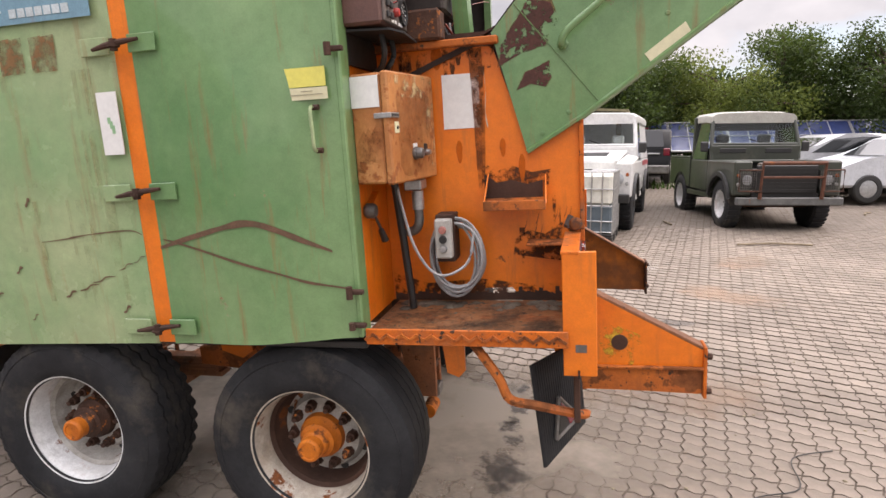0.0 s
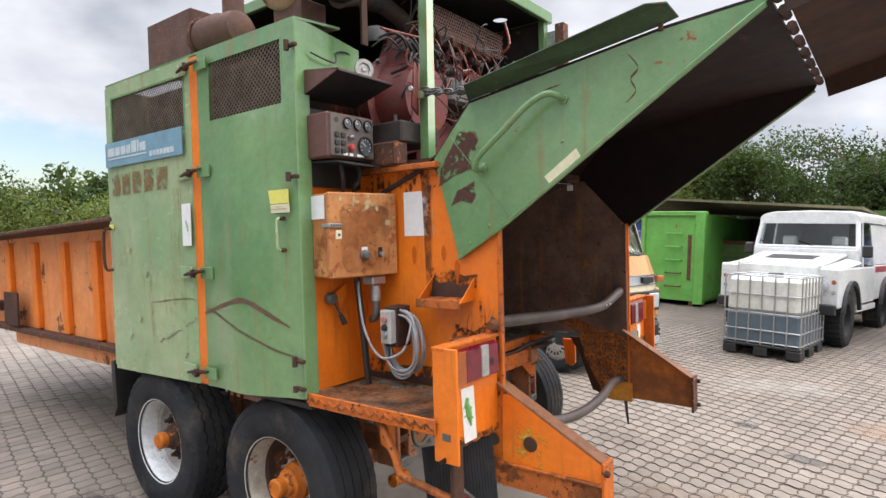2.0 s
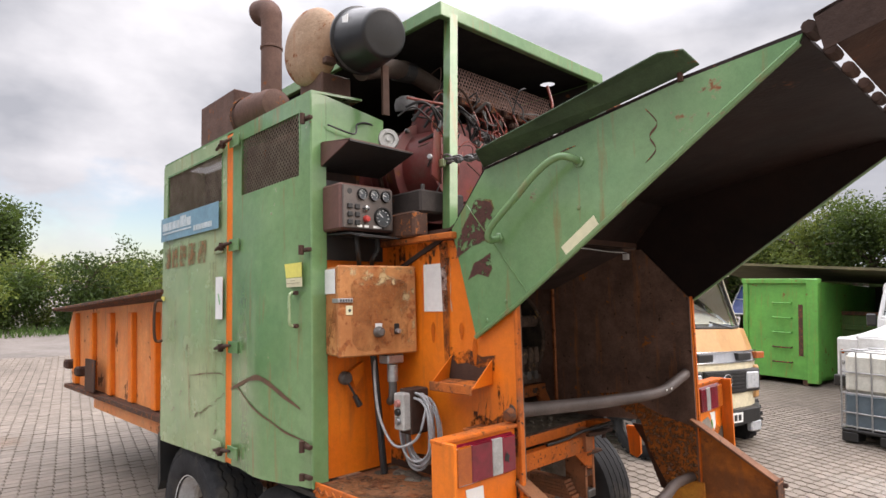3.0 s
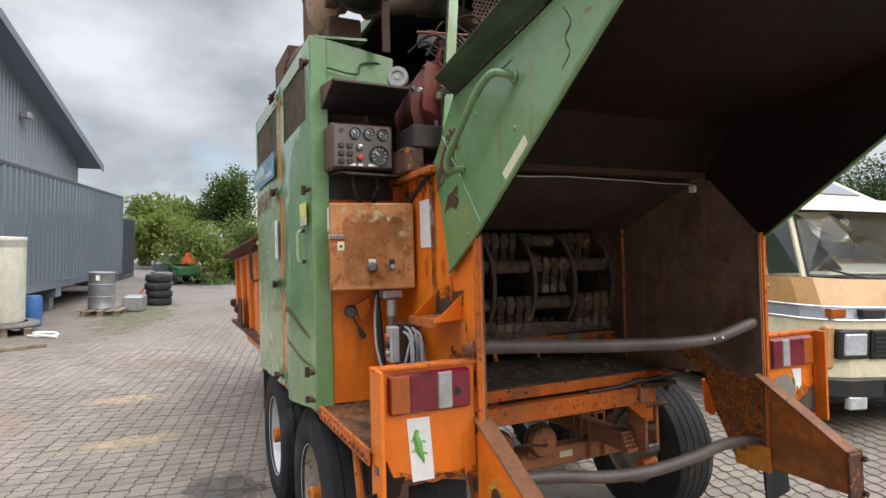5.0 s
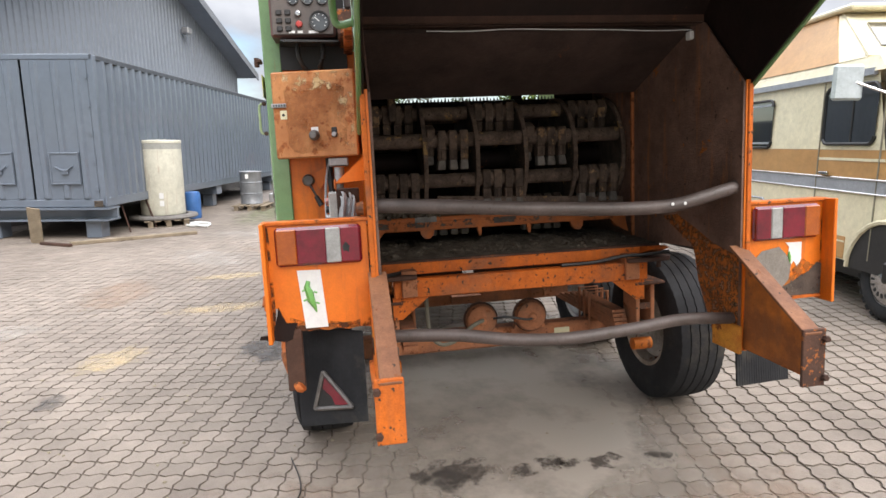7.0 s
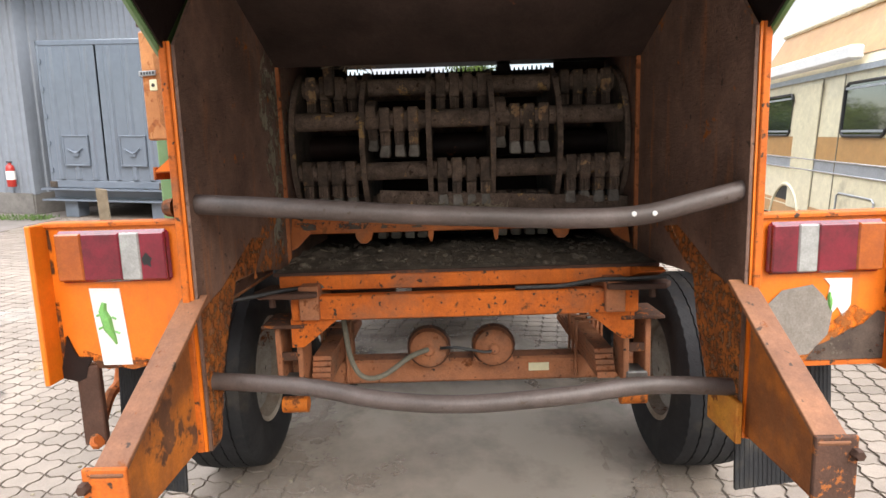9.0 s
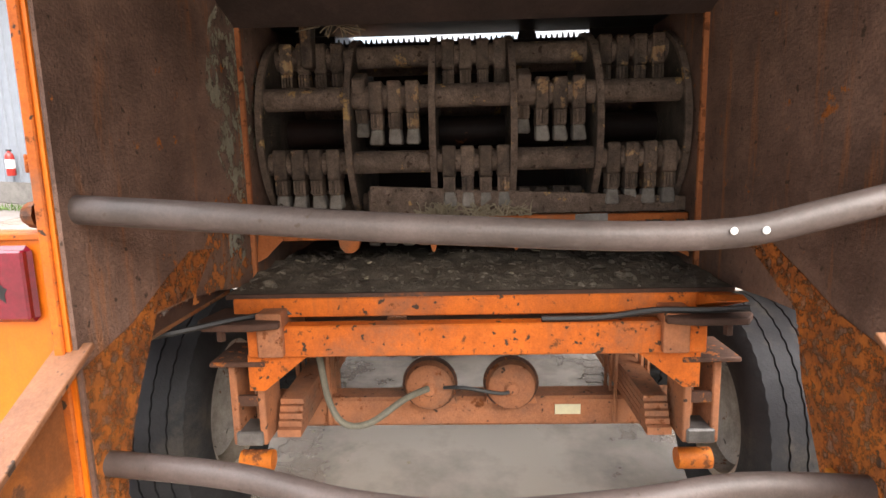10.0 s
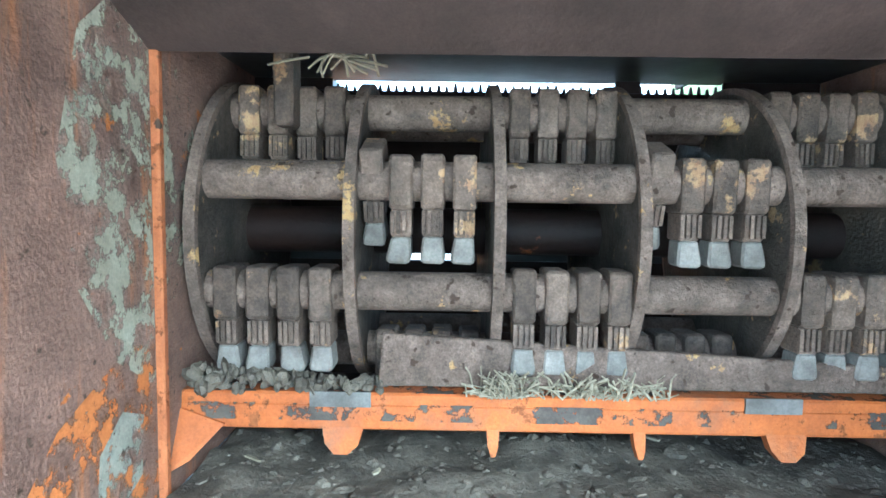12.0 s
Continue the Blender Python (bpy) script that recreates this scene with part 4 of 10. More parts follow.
    for p, q in zip(rings_f, rings_f[1:]):
        for k in range(len(section)):
            k2 = (k + 1) % len(section)
            fl.faces.new((p[k], p[k2], q[k2], q[k]))
    fl.faces.new(rings_f[0])
    fl.faces.new(rings_f[-1][::-1])
    fo = mp("mud_flap", fl, RUBBER, "black ribbed rubber mud flap")
    if s < 0:
        tri = B()
        P = [(-1.108, 0.522), (-0.948, 0.522), (-1.063, 0.68)]
        def on_flap(y, z, d):
            u = (-y - 0.885) / 0.29
            return flap_at(u, (0.865 - z) / 0.42, d)
        for i in range(3):
            a, b = P[i], P[(i + 1) % 3]
            tube(tri, [on_flap(*a, 0.016), on_flap(*b, 0.016)], 0.010, 6)
        part("reflector_frame", tri, CAST, fo, "grey triangle frame")
        z3 = [(-1.094, 0.534), (-0.96, 0.534), (-1.058, 0.668)]
        part("triangle_reflector", plate(B(), [on_flap(y, z, 0.010) for y, z in z3], (0.012, 0, 0)), BLACK, fo, "dark broken half of the reflector")
        part("reflector_glass", plate(B(), [on_flap(y, z, 0.0225) for y, z in ((-1.061, 0.658), (-0.964, 0.536), (-1.02, 0.536), (-1.035, 0.575), (-1.07, 0.61))], (0.002, 0, 0)), RED_LENS, fo, "red rest of a triangle reflector")
    # triangular bracket
    yb0, bx = (-0.848, 0.49) if s < 0 else (0.858, 0.425)
    br = mp("tow_bracket", plate(B(), xz([(0.01, 1.06), (0.05, 1.06), (bx, 0.82), (bx, 0.63), (0.0, 0.63)], yb0), (0, -s * 0.014, 0)), ORANGE if s < 0 else RUST_ORANGE, "orange triangular rear bracket")
    c = B()
    plate(c, [(-0.03, yb0 - s * 0.0, 1.10), (bx + 0.01, yb0, 0.815), (bx + 0.01, yb0 - s * 0.075, 0.815), (-0.03, yb0 - s * 0.075, 1.10)], (0.006, 0, 0.012))
    part("sloping_flange", c, FLANGE_BROWN, br, "rusty sloping flange", bevel=0.002)
    part("bracket_lining", plate(B(), xz([(0.012, 1.05), (0.05, 1.05), (bx - 0.004, 0.815), (bx - 0.004, 0.635), (0.004, 0.635)], yb0 - s * 0.0145), (0, -s * 0.003, 0)), STAINED, br, "rust-stained inner face")
    part("end_flange", box(B(), bx - 0.002, bx + 0.012, min(yb0 + s * 0.02, yb0 - s * 0.08), max(yb0 + s * 0.02, yb0 - s * 0.08), 0.61, 0.84), ORANGE_CHIP if s < 0 else RUST_ORANGE, br, bevel=0.003)
    part("bracket_rib", box(B(), 0.0, bx, min(yb0, yb0 + s * 0.02), max(yb0, yb0 + s * 0.02), 0.735, 0.748), ORANGE_WORN, br, bevel=0.003)
    part("lower_panel", plate(B(), xz([(-0.19, 0.64), (bx, 0.625), (bx, 0.74), (-0.14, 0.75)], yb0 + s * 0.003), (0, -s * 0.02, 0)), ORANGE_WORN, br)
    if s > 0:
        part("wall_foot", box(B(), -0.17, 0.03, 0.800, 0.818, 0.615, 0.745), mat("yellowed_orange_paint", (0.78, 0.36, 0.05), (0.55, 0.17, 0.03), 0.6, scale=7, rust=0.40, rust_scale=9, bump=0.2), br, "yellowed orange foot of the wall", bevel=0.003)
    for zz in (0.645, 0.80):
        bolt(br, (bx + 0.012, yb0 + s * 0.012, zz), (1, 0, 0), 0.014, 0.02, RUSTY)
    if s < 0:
        YB = worn("yellow_paint_blot", (0.75, 0.50, 0.06), (0.66, 0.36, 0.05), 0.47, 0.60, 15, 1.0)
        bm = B()
        bm.faces.new([bm.verts.new((0.152 + 0.085 * math.cos(a) * (1 + 0.2 * math.sin(3 * a)), yb0 - 0.0008, 0.832 + 0.10 * math.sin(a) * (1 + 0.2 * math.cos(2 * a + 1)))) for a in [q * math.tau / 24 for q in range(24)]])
        part("hole_paint", bm, YB, br, "yellow paint blot")
    part("bracket_hole", lathe(B(), [(0.0, 0.004), (0.034, 0.004), (0.036, 0.0)], Matrix.Translation((0.148, yb0 - s * 0.002 + (0.002 if s > 0 else -0.002), 0.85)) @ (TO_SIDE if s < 0 else pose(0, 0, 0, -90, 0, 0)), 16), RUSTY, br, "rusty hole")
mp("side_bolt", lathe(B(), [(0, 0.03), (0.02, 0.03), (0.026, 0.02), (0.03, 0)], Matrix.Translation((-0.03, -0.85, 1.375)) @ TO_SIDE, 10), RUSTY)
# orange foot rail and the small step
mp("foot_rail", tube(B(), smooth_path([(-0.46, -1.20, 1.0), (-0.40, -1.22, 0.93), (-0.33, -1.23, 0.83), (-0.29, -1.23, 0.745), (-0.2, -1.22, 0.72), (-0.02, -1.16, 0.66), (0.0, -1.14, 0.665)], 5), 0.019, 8), ORANGE_WORN, "bent worn orange foot rail", smooth=True)
mp("rail_hanger", box(B(), -0.045, -0.02, -1.20, -1.13, 0.64, 0.90), RUSTY, bevel=0.004)
step = mp("side_step", plate(B(), [(-0.42, -0.82, 1.485), (-0.16, -0.82, 1.485), (-0.15, -0.955, 1.475), (-0.40, -0.955, 1.475)], (0, 0, 0.008)), ORANGE_WORN, "rusty orange side step")
part("step_front", box(B(), -0.405, -0.148, -0.962, -0.954, 1.455, 1.495), ORANGE_WORN, step, bevel=0.002)
part("step_cheek", plate(B(), [(-0.42, -0.82, 1.485), (-0.40, -0.955, 1.48), (-0.395, -0.82, 1.60)], (-0.006, 0, 0)), ORANGE, step)
part("step_cheek", plate(B(), [(-0.16, -0.82, 1.485), (-0.15, -0.955, 1.48), (-0.155, -0.82, 1.59)], (0.006, 0, 0)), ORANGE, step)
part("step_well", plate(B(), [(-0.415, -0.8225, 1.49), (-0.165, -0.8225, 1.49), (-0.165, -0.8225, 1.565), (-0.23, -0.8225, 1.55), (-0.30, -0.8225, 1.57), (-0.36, -0.8225, 1.56), (-0.415, -0.8225, 1.60)], (0, -0.002, 0)), RUSTY, step, "rusted patch over the step")
side_sticker("white_plate", -0.583, -0.423, 1.80, 2.028, WHITE, "torn white sticker", y=-0.8215)
scrape([(-0.40, 2.04), (-0.395, 1.95), (-0.40, 1.86), (-0.39, 1.80)], 0.02, shredder, -0.8195, mat("peeled_sticker", (0.66, 0.60, 0.50), None, 0.6, scale=12, rust=0.4))
bm = B()
bm.faces.new([bm.verts.new((x, -0.8252, z)) for x, z in ((-0.462, 2.12), (-0.405, 2.13), (-0.40, 1.85), (-0.41, 1.60), (-0.445, 1.62), (-0.452, 1.9))])
mp("rust_run", bm, worn("rust_stain_run", (0.30, 0.09, 0.025), (0.22, 0.065, 0.02), 0.36, 0.58, 10, 0.8), "rust stain running down the sheet")
for x, z, w, h in ((-0.52, 1.70, 0.03, 0.10), (-0.33, 1.71, 0.028, 0.08), (-0.60, 2.10, 0.05, 0.1), (-0.25, 1.62, 0.03, 0.12)):
    bm = B()
    bm.faces.new([bm.verts.new((x + w * 0.5 * math.cos(a) * (1.0 if math.sin(a) > 0 else 0.8), -0.8232, z + h * 0.5 * math.sin(a))) for a in [q * math.tau / 16 for q in range(16)]])
    mp("orange_stain", bm, MATS["deep_orange_stain"] if "deep_orange_stain" in MATS else worn("deep_orange_stain", (0.66, 0.14, 0.012), (0.6, 0.13, 0.012), 0.1, 0.5, 5, 0.8), "darker orange drip mark")


# grime and rust on the orange side sheet
GRIME = worn("dark_rust_grime", (0.085, 0.034, 0.016), (0.13, 0.045, 0.018), 0.46, 0.56, 13, 0.95)
THIN_RUST = worn("thin_rust_bloom", (0.30, 0.085, 0.02), (0.20, 0.06, 0.02), 0.40, 0.66, 8, 0.75)


def grime(name, pts, y, mt, label, parent=None):
    bm = B()
    bm.faces.new([bm.verts.new((x, y, z)) for x, z in pts])
    return tagged(part(name, bm, mt, parent or shredder), label)


def run_down(x, z, w, h, y, mt):
    """A ragged tapering run of rust."""
    n = 7
    pts = [(x - w * (1 - 0.7 * i / n) * random.uniform(0.35, 0.6), z - h * i / n) for i in range(n + 1)]
    pts += [(x + w * (1 - 0.7 * i / n) * random.uniform(0.35, 0.6), z - h * i / n) for i in range(n, -1, -1)]
    grime("rust_run", pts, y, mt, "rust running down the orange sheet")


RG = random.Random(61)
for i in range(13):
    run_down(-0.84 + i * 0.038 + RG.uniform(-0.012, 0.012), 2.135, RG.uniform(0.02, 0.05), RG.uniform(0.04, 0.16), -0.8195 - 0.00022 * i, GRIME)
run_down(-0.425, 2.13, 0.075, 0.32, -0.8262, GRIME)
run_down(-0.735, 2.12, 0.06, 0.20, -0.8264, GRIME)
run_down(-0.432, 1.90, 0.05, 0.36, -0.8266, THIN_RUST)
for x, z, w, h in ((-0.12, 1.50, 0.022, 0.13), (-0.095, 1.47, 0.012, 0.10), (-0.26, 1.36, 0.03, 0.16), (-0.05, 1.36, 0.05, 0.14)):
    run_down(x, z, w, h, -0.8198, GRIME)
grime("rust_bloom", [(-0.30, 1.24), (-0.02, 1.20), (-0.02, 1.33), (-0.09, 1.38), (-0.16, 1.33), (-0.23, 1.35), (-0.29, 1.31)], -0.8208, GRIME, "flaking rust beside the post")
grime("rust_bloom", [(-0.86, 1.035), (-0.40, 1.04), (-0.02, 1.04), (-0.02, 1.13), (-0.2, 1.10), (-0.45, 1.13), (-0.7, 1.11), (-0.86, 1.16)], -0.8214, GRIME, "flaking rust along the platform")
grime("rust_bloom", [(-0.43, 1.55), (-0.14, 1.53), (-0.13, 1.61), (-0.21, 1.60), (-0.29, 1.63), (-0.36, 1.61), (-0.42, 1.65)], -0.821, GRIME, "flaking paint over the side step")
mp("side_lug", box(B(), -0.234, -0.07, -0.93, -0.818, 1.297, 1.308), ORANGE_WORN, "worn orange lug on the side sheet", bevel=0.003)
plt = B()
plt.faces.new([plt.verts.new(p) for p in ((-0.84, -1.25, 1.0312), (-0.10, -1.25, 1.0312), (-0.07, -1.1, 1.0312), (-0.07, -0.86, 1.0312), (-0.84, -0.86, 1.0312))])
part("platform_grime", plt, worn("platform_grime", (0.085, 0.05, 0.03), (0.05, 0.032, 0.022), 0.44, 0.62, 7, 0.75), shredder, "dark dirt trodden into the platform")
for s in (-1, 1):
    dz = 0 if s < 0 else -0.035
    for k in range(2):
        low = B()
        us = [0.405 * i / 14 for i in range(15)]
        if k == 0:
            pts = [(u, 0.889) for u in us] + [(u, 0.905 + 0.035 * abs(noise.noise((u * 9, s, 0.3))) + (0.02 if i in (0, 14) else 0)) for i, u in list(enumerate(us))[::-1]]
        else:
            pts = [(0.404, z) for z in (0.90, 1.0, 1.1, 1.2, 1.32)] + [(0.404 - 0.012 - 0.02 * abs(noise.noise((z * 11, s, 0.7))), z) for z in (1.32, 1.25, 1.15, 1.05, 0.95, 0.90)]
        low.faces.new([low.verts.new((-0.0195 - 0.019 * u, s * ((0.862 if s > 0 else 0.842) + u), z + dz)) for u, z in pts])
        part("edge_rust", low, GRIME, shredder, "rusted edge of the light carrier")

# switch box beside the platform
ebox = mp("switch_box", box(B(), -0.80, -0.672, -1.245, -0.84, 1.607, 2.02), EBOX, "rust-streaked orange switch box", bevel=0.008)
part("box_door", box(B(), -0.668, -0.636, -1.248, -0.838, 1.603, 2.024), EBOX, ebox, "rusted switch box door", bevel=0.007)
ebox.matrix_basis = Matrix.Translation((-0.622, -0.845, 0)) @ pose(0, 0, 0, 0, 0, -10.5) @ Matrix.Translation((0.636, 0.845, 0))
part("lock_strap", box(B(), -0.70, -0.628, -1.254, -1.18, 1.852, 1.872), GALV, ebox, "perforated metal strap", bevel=0.002)
for i in range(5):
    part("strap_hole", box(B(), -0.6285, -0.6265, -1.243 + 0.013 * i, -1.237 + 0.013 * i, 1.857, 1.867), BLACK, ebox)
part("lock_plate", box(B(), -0.637, -0.632, -1.213, -1.18, 1.795, 1.838), CREAM, ebox, "pale square lock plate", bevel=0.002)
part("lock_hole", cyl(B(), Matrix.Translation((-0.632, -1.196, 1.816)) @ ALONG_X, 0.007, 0, 0.003, 10), BLACK, ebox)
part("knob_label", box(B(), -0.636, -0.6335, -1.065, -1.03, 1.722, 1.752), WHITE, ebox)
part("rotary_knob", lathe(B(), [(0, 0.04), (0.016, 0.038), (0.022, 0.03), (0.022, 0.012), (0.026, 0.01), (0.026, 0)], Matrix.Translation((-0.636, -1.05, 1.712)) @ ALONG_X, 16), CAST, ebox, "grey rotary knob", smooth=True)
part("switch_socket", box(B(), -0.637, -0.630, -0.965, -0.938, 1.698, 1.748), BLACK, ebox, bevel=0.003)
part("key_switch", lathe(B(), [(0, 0.022), (0.011, 0.02), (0.013, 0.0)], Matrix.Translation((-0.632, -0.95, 1.712)) @ ALONG_X, 12), GALV, ebox, smooth=True)
part("box_label", box(B(), -0.795, -0.675, -1.2495, -1.2465, 1.895, 2.01), WHITE, ebox, "torn white paper label")
plug = mp("cable_plug", box(B(), -0.735, -0.66, -0.99, -0.89, 1.555, 1.60), GALV, "grey cable socket under the box", bevel=0.006)
part("plug_collar", cyl(B(), pose(-0.69, -0.94, 1.47), 0.026, 0, 0.08, 14), GALV, plug, smooth=True)
part("plug_elbow", tube(B(), smooth_path([(-0.69, -0.94, 1.48), (-0.69, -0.94, 1.42), (-0.71, -0.93, 1.38), (-0.75, -0.91, 1.365)], 5), 0.02, 10), CAST, plug, smooth=True)
mp("cable_conduit", tube(B(), [(-0.775, -0.99, 1.60), (-0.755, -0.98, 1.35), (-0.735, -0.965, 1.035)], 0.017, 8), BLACK, "dark cable conduit", smooth=True)
lever = mp("hand_lever", lathe(B(), [(0, 0.05), (0.03, 0.048), (0.04, 0.035), (0.04, 0.01), (0.03, 0)], Matrix.Translation((-0.872, -1.105, 1.49)) @ ALONG_X @ Matrix.Diagonal((0.8, 0.8, 1, 1)), 16), CAST, "grey hand valve with lever", smooth=True)
part("lever_arm", tube(B(), [(-0.835, -1.10, 1.47), (-0.82, -1.065, 1.40)], 0.006, 6), BLACK, lever)
part("lever_grip", tube(B(), [(-0.822, -1.07, 1.405), (-0.815, -1.045, 1.355)], [0.012, 0.016], 8), BLACK, lever, smooth=True)
part("lever_mount", plate(B(), yz([(-1.08, 1.52), (-1.0, 1.56), (-1.0, 1.50), (-1.05, 1.44)], -0.872), (0.03, 0, 0)), ORANGE, lever)
# rust and bare spots on the switch box
BOX_RUST = worn("brown_box_rust", (0.33, 0.105, 0.028), (0.24, 0.08, 0.026), 0.36, 0.70, 9, 0.55)
BOX_CREAM = worn("cream_undercoat", (0.72, 0.56, 0.33), (0.62, 0.42, 0.20), 0.50, 0.60, 14, 0.85)
RB = random.Random(8)


def box_patch(x, y0, y1, z0, z1, mt, label):
    bm = B()
    ring = []
    for q in range(28):
        a = q * math.tau / 28
        c, s = math.cos(a), math.sin(a)
        f = min(1.0, RB.uniform(0.9, 1.05)) / max(abs(c), abs(s)) ** 0.8
        ring.append(bm.verts.new((x, (y0 + y1) / 2 + (y1 - y0) / 2 * max(-1, min(1, c * f)), (z0 + z1) / 2 + (z1 - z0) / 2 * max(-1, min(1, s * f)))))
    bm.faces.new(ring)
    part("rust_patch", bm, mt, ebox, label)


box_patch(-0.6352, -1.20, -0.88, 1.62, 1.98, BOX_RUST, "brown rust on the box door")
box_patch(-0.6346, -1.23, -0.86, 1.93, 2.018, BOX_CREAM, "bare pale strip on the box door")
box_patch(-0.6346, -0.93, -0.848, 1.62, 2.015, BOX_CREAM, "bare pale edge of the box door")
for k in range(5):
    x, z = -0.775 + 0.022 * k, RB.uniform(1.66, 1.86)
    bm = B()
    bm.faces.new([bm.verts.new(p) for p in ((x - 0.025, -1.2463, z - 0.05), (x + 0.02, -1.2463, z - 0.06), (x + 0.03, -1.2463, z + 0.03), (x, -1.2463, z + 0.07), (x - 0.03, -1.2463, z + 0.02))])
    part("rust_patch", bm, BOX_RUST, ebox)

# hanging remote control and its coil of cable
sbox = thing("remote_control_box", "grey push button box hung on a rust-brown holder", "remote control", at=TIP)
part("holder", box(B(), -0.615, -0.535, -0.96, -0.85, 1.24, 1.445), RUSTY, sbox, "brown metal holder", bevel=0.004)
part("button_face", box(B(), -0.612, -0.54, -1.0, -0.955, 1.262, 1.43), mat("pale_grey_plastic", (0.55, 0.54, 0.50), None, 0.45, scale=12, bump=0.02), sbox, "pale grey button housing", bevel=0.006)
for z, mt, nm in ((1.385, mat("faded_red_plastic", (0.55, 0.22, 0.18), None, 0.4), "stop_button"), (1.345, BLACK, "black_button"), (1.305, GALV, "key_button")):
    part(nm, lathe(B(), [(0, 0.016), (0.014, 0.015), (0.017, 0.008), (0.017, 0)], Matrix.Translation((-0.576, -1.0, z)) @ TO_SIDE, 14), mt, sbox, smooth=True)
coil = thing("cable_coil", "coiled grey control cable hanging from the holder", "cable", at=TIP)
for i in range(9):
    rx, rz = 0.105 + random.uniform(-0.016, 0.02), 0.155 + random.uniform(-0.02, 0.018)
    cx, cz, cy = -0.545 + random.uniform(-0.012, 0.016), 1.26 + random.uniform(-0.02, 0.012) - (0.155 - rz) * 0.4, -0.875 - 0.008 * i
    path = [(cx + rx * math.sin(a * math.tau / 28), cy + 0.006 * math.sin(a * 0.7), cz + rz * math.cos(a * math.tau / 28)) for a in range(29)]
    part("cable_loop", tube(B(), path, 0.0062, 6), CABLE, coil, smooth=True)
part("cable_tail", tube(B(), smooth_path([(-0.765, -0.99, 1.58), (-0.74, -1.01, 1.48), (-0.70, -1.02, 1.33), (-0.64, -1.01, 1.22), (-0.57, -1.0, 1.19), (-0.48, -0.97, 1.24), (-0.455, -0.94, 1.36)], 6), 0.0065, 6), CABLE, coil, smooth=True)
dirt_line = B()
for i in range(46):
    x = -0.86 + i * 0.018
    t = (0.03 + 0.05 * abs(noise.noise((i * 0.45, 1, 2)))) * (0.7 + 0.012 * i)
    plate(dirt_line, [(x, -0.8205, 1.03), (x + 0.018, -0.8205, 1.03), (x + 0.018, -0.8205, 1.035 + t * random.uniform(0.7, 1.2)), (x, -0.8205, 1.035 + t)], (0, -0.0012, 0))
tagged(mp("rust_seam", dirt_line, RUSTY, "ragged rust along the platform"), kind="stuff")
for i in range(20):
    x, z = random.gauss(-0.13, 0.06), 1.28 + abs(random.gauss(0, 0.09))
    if -0.30 < x < -0.01:
        scrape([(x - 0.008, z - 0.02), (x, z), (x + 0.006, z + 0.03)], random.uniform(0.003, 0.009), shredder, -0.8198 - 0.0001 * i, RUSTY)
scrape([(-0.47, 2.13), (-0.44, 2.0), (-0.45, 1.8), (-0.44, 1.66)], 0.014, shredder, -0.8192, mat("faint_rust_run", (0.46, 0.14, 0.03), (0.38, 0.11, 0.03), 0.5, scale=9))

# instrument panel with its opened lid
panel = mp("control_panel", box(B(), -0.86, -0.705, -1.222, -0.908, 2.192, 2.415), mat("brown_red_panel_paint", (0.15, 0.065, 0.05), (0.11, 0.05, 0.04), 0.5, scale=5, rust=0.2), "brown instrument panel with round gauges", bevel=0.01)
part("panel_face", box(B(), -0.706, -0.694, -1.212, -0.918, 2.20, 2.405), mat("grey_brown_panel_face", (0.125, 0.100, 0.088), (0.085, 0.068, 0.06), 0.45, scale=8, bump=0.03), panel, "grey-brown panel face", bevel=0.004)
GAUGE = mat("gauge_face", (0.10, 0.115, 0.12), (0.05, 0.055, 0.06), 0.15, scale=20, bump=0, coat=1.0)


def gauge(y, z, r):
    m = Matrix.Translation((-0.694, y, z)) @ ALONG_X
    g = part("gauge", lathe(B(), [(0, 0.006), (r * 0.82, 0.006)], m, 24), GAUGE, panel, "dark round gauge")
    part("gauge_ring", lathe(B(), [(r * 0.8, 0.004), (r * 0.84, 0.012), (r * 0.98, 0.013), (r, 0.0)], m, 24), BLACK, g, smooth=True)
    for k in range(9):
        a = radians(-130 + k * 32.5)
        mm = m @ pose(0, 0, 0, 0, 0, math.degrees(a)) @ Matrix.Translation((-r * 0.66, 0, 0.0068))
        part("gauge_tick", box(B(), -r * 0.08, r * 0.08, -0.0012, 0.0012, 0, 0.0008, mm), WHITE, g)
    part("gauge_needle", box(B(), 0, r * 0.6, -0.0015, 0.0015, 0, 0.001, m @ Matrix.Translation((0, 0, 0.0075)) @ pose(0, 0, 0, 0, 0, 215 + 60 * (y * 17 % 1))), WHITE, g)


for y in (-1.105, -1.035, -0.965):
    gauge(y, 2.367, 0.028)
gauge(-0.985, 2.262, 0.05)
part("panel_hole", cyl(B(), Matrix.Translation((-0.6945, -1.175, 2.375)) @ ALONG_X, 0.014, 0, 0.002, 14), BLACK, panel)
for r in range(3):
    for c in range(2):
        part("push_switch", box(B(), -0.694, -0.684, -1.19 + 0.042 * c, -1.162 + 0.042 * c, 2.292 - 0.038 * r, 2.316 - 0.038 * r), BLACK, panel, bevel=0.003)
part("ignition_key", lathe(B(), [(0, 0.02), (0.012, 0.018), (0.016, 0.006), (0.018, 0)], Matrix.Translation((-0.694, -1.085, 2.298)) @ ALONG_X, 12), CHROME, panel, smooth=True)
part("red_button", lathe(B(), [(0, 0.022), (0.013, 0.02), (0.017, 0.012), (0.017, 0)], Matrix.Translation((-0.694, -1.083, 2.248)) @ ALONG_X, 14), mat("red_plastic", (0.5, 0.05, 0.04), None, 0.35), panel, smooth=True)
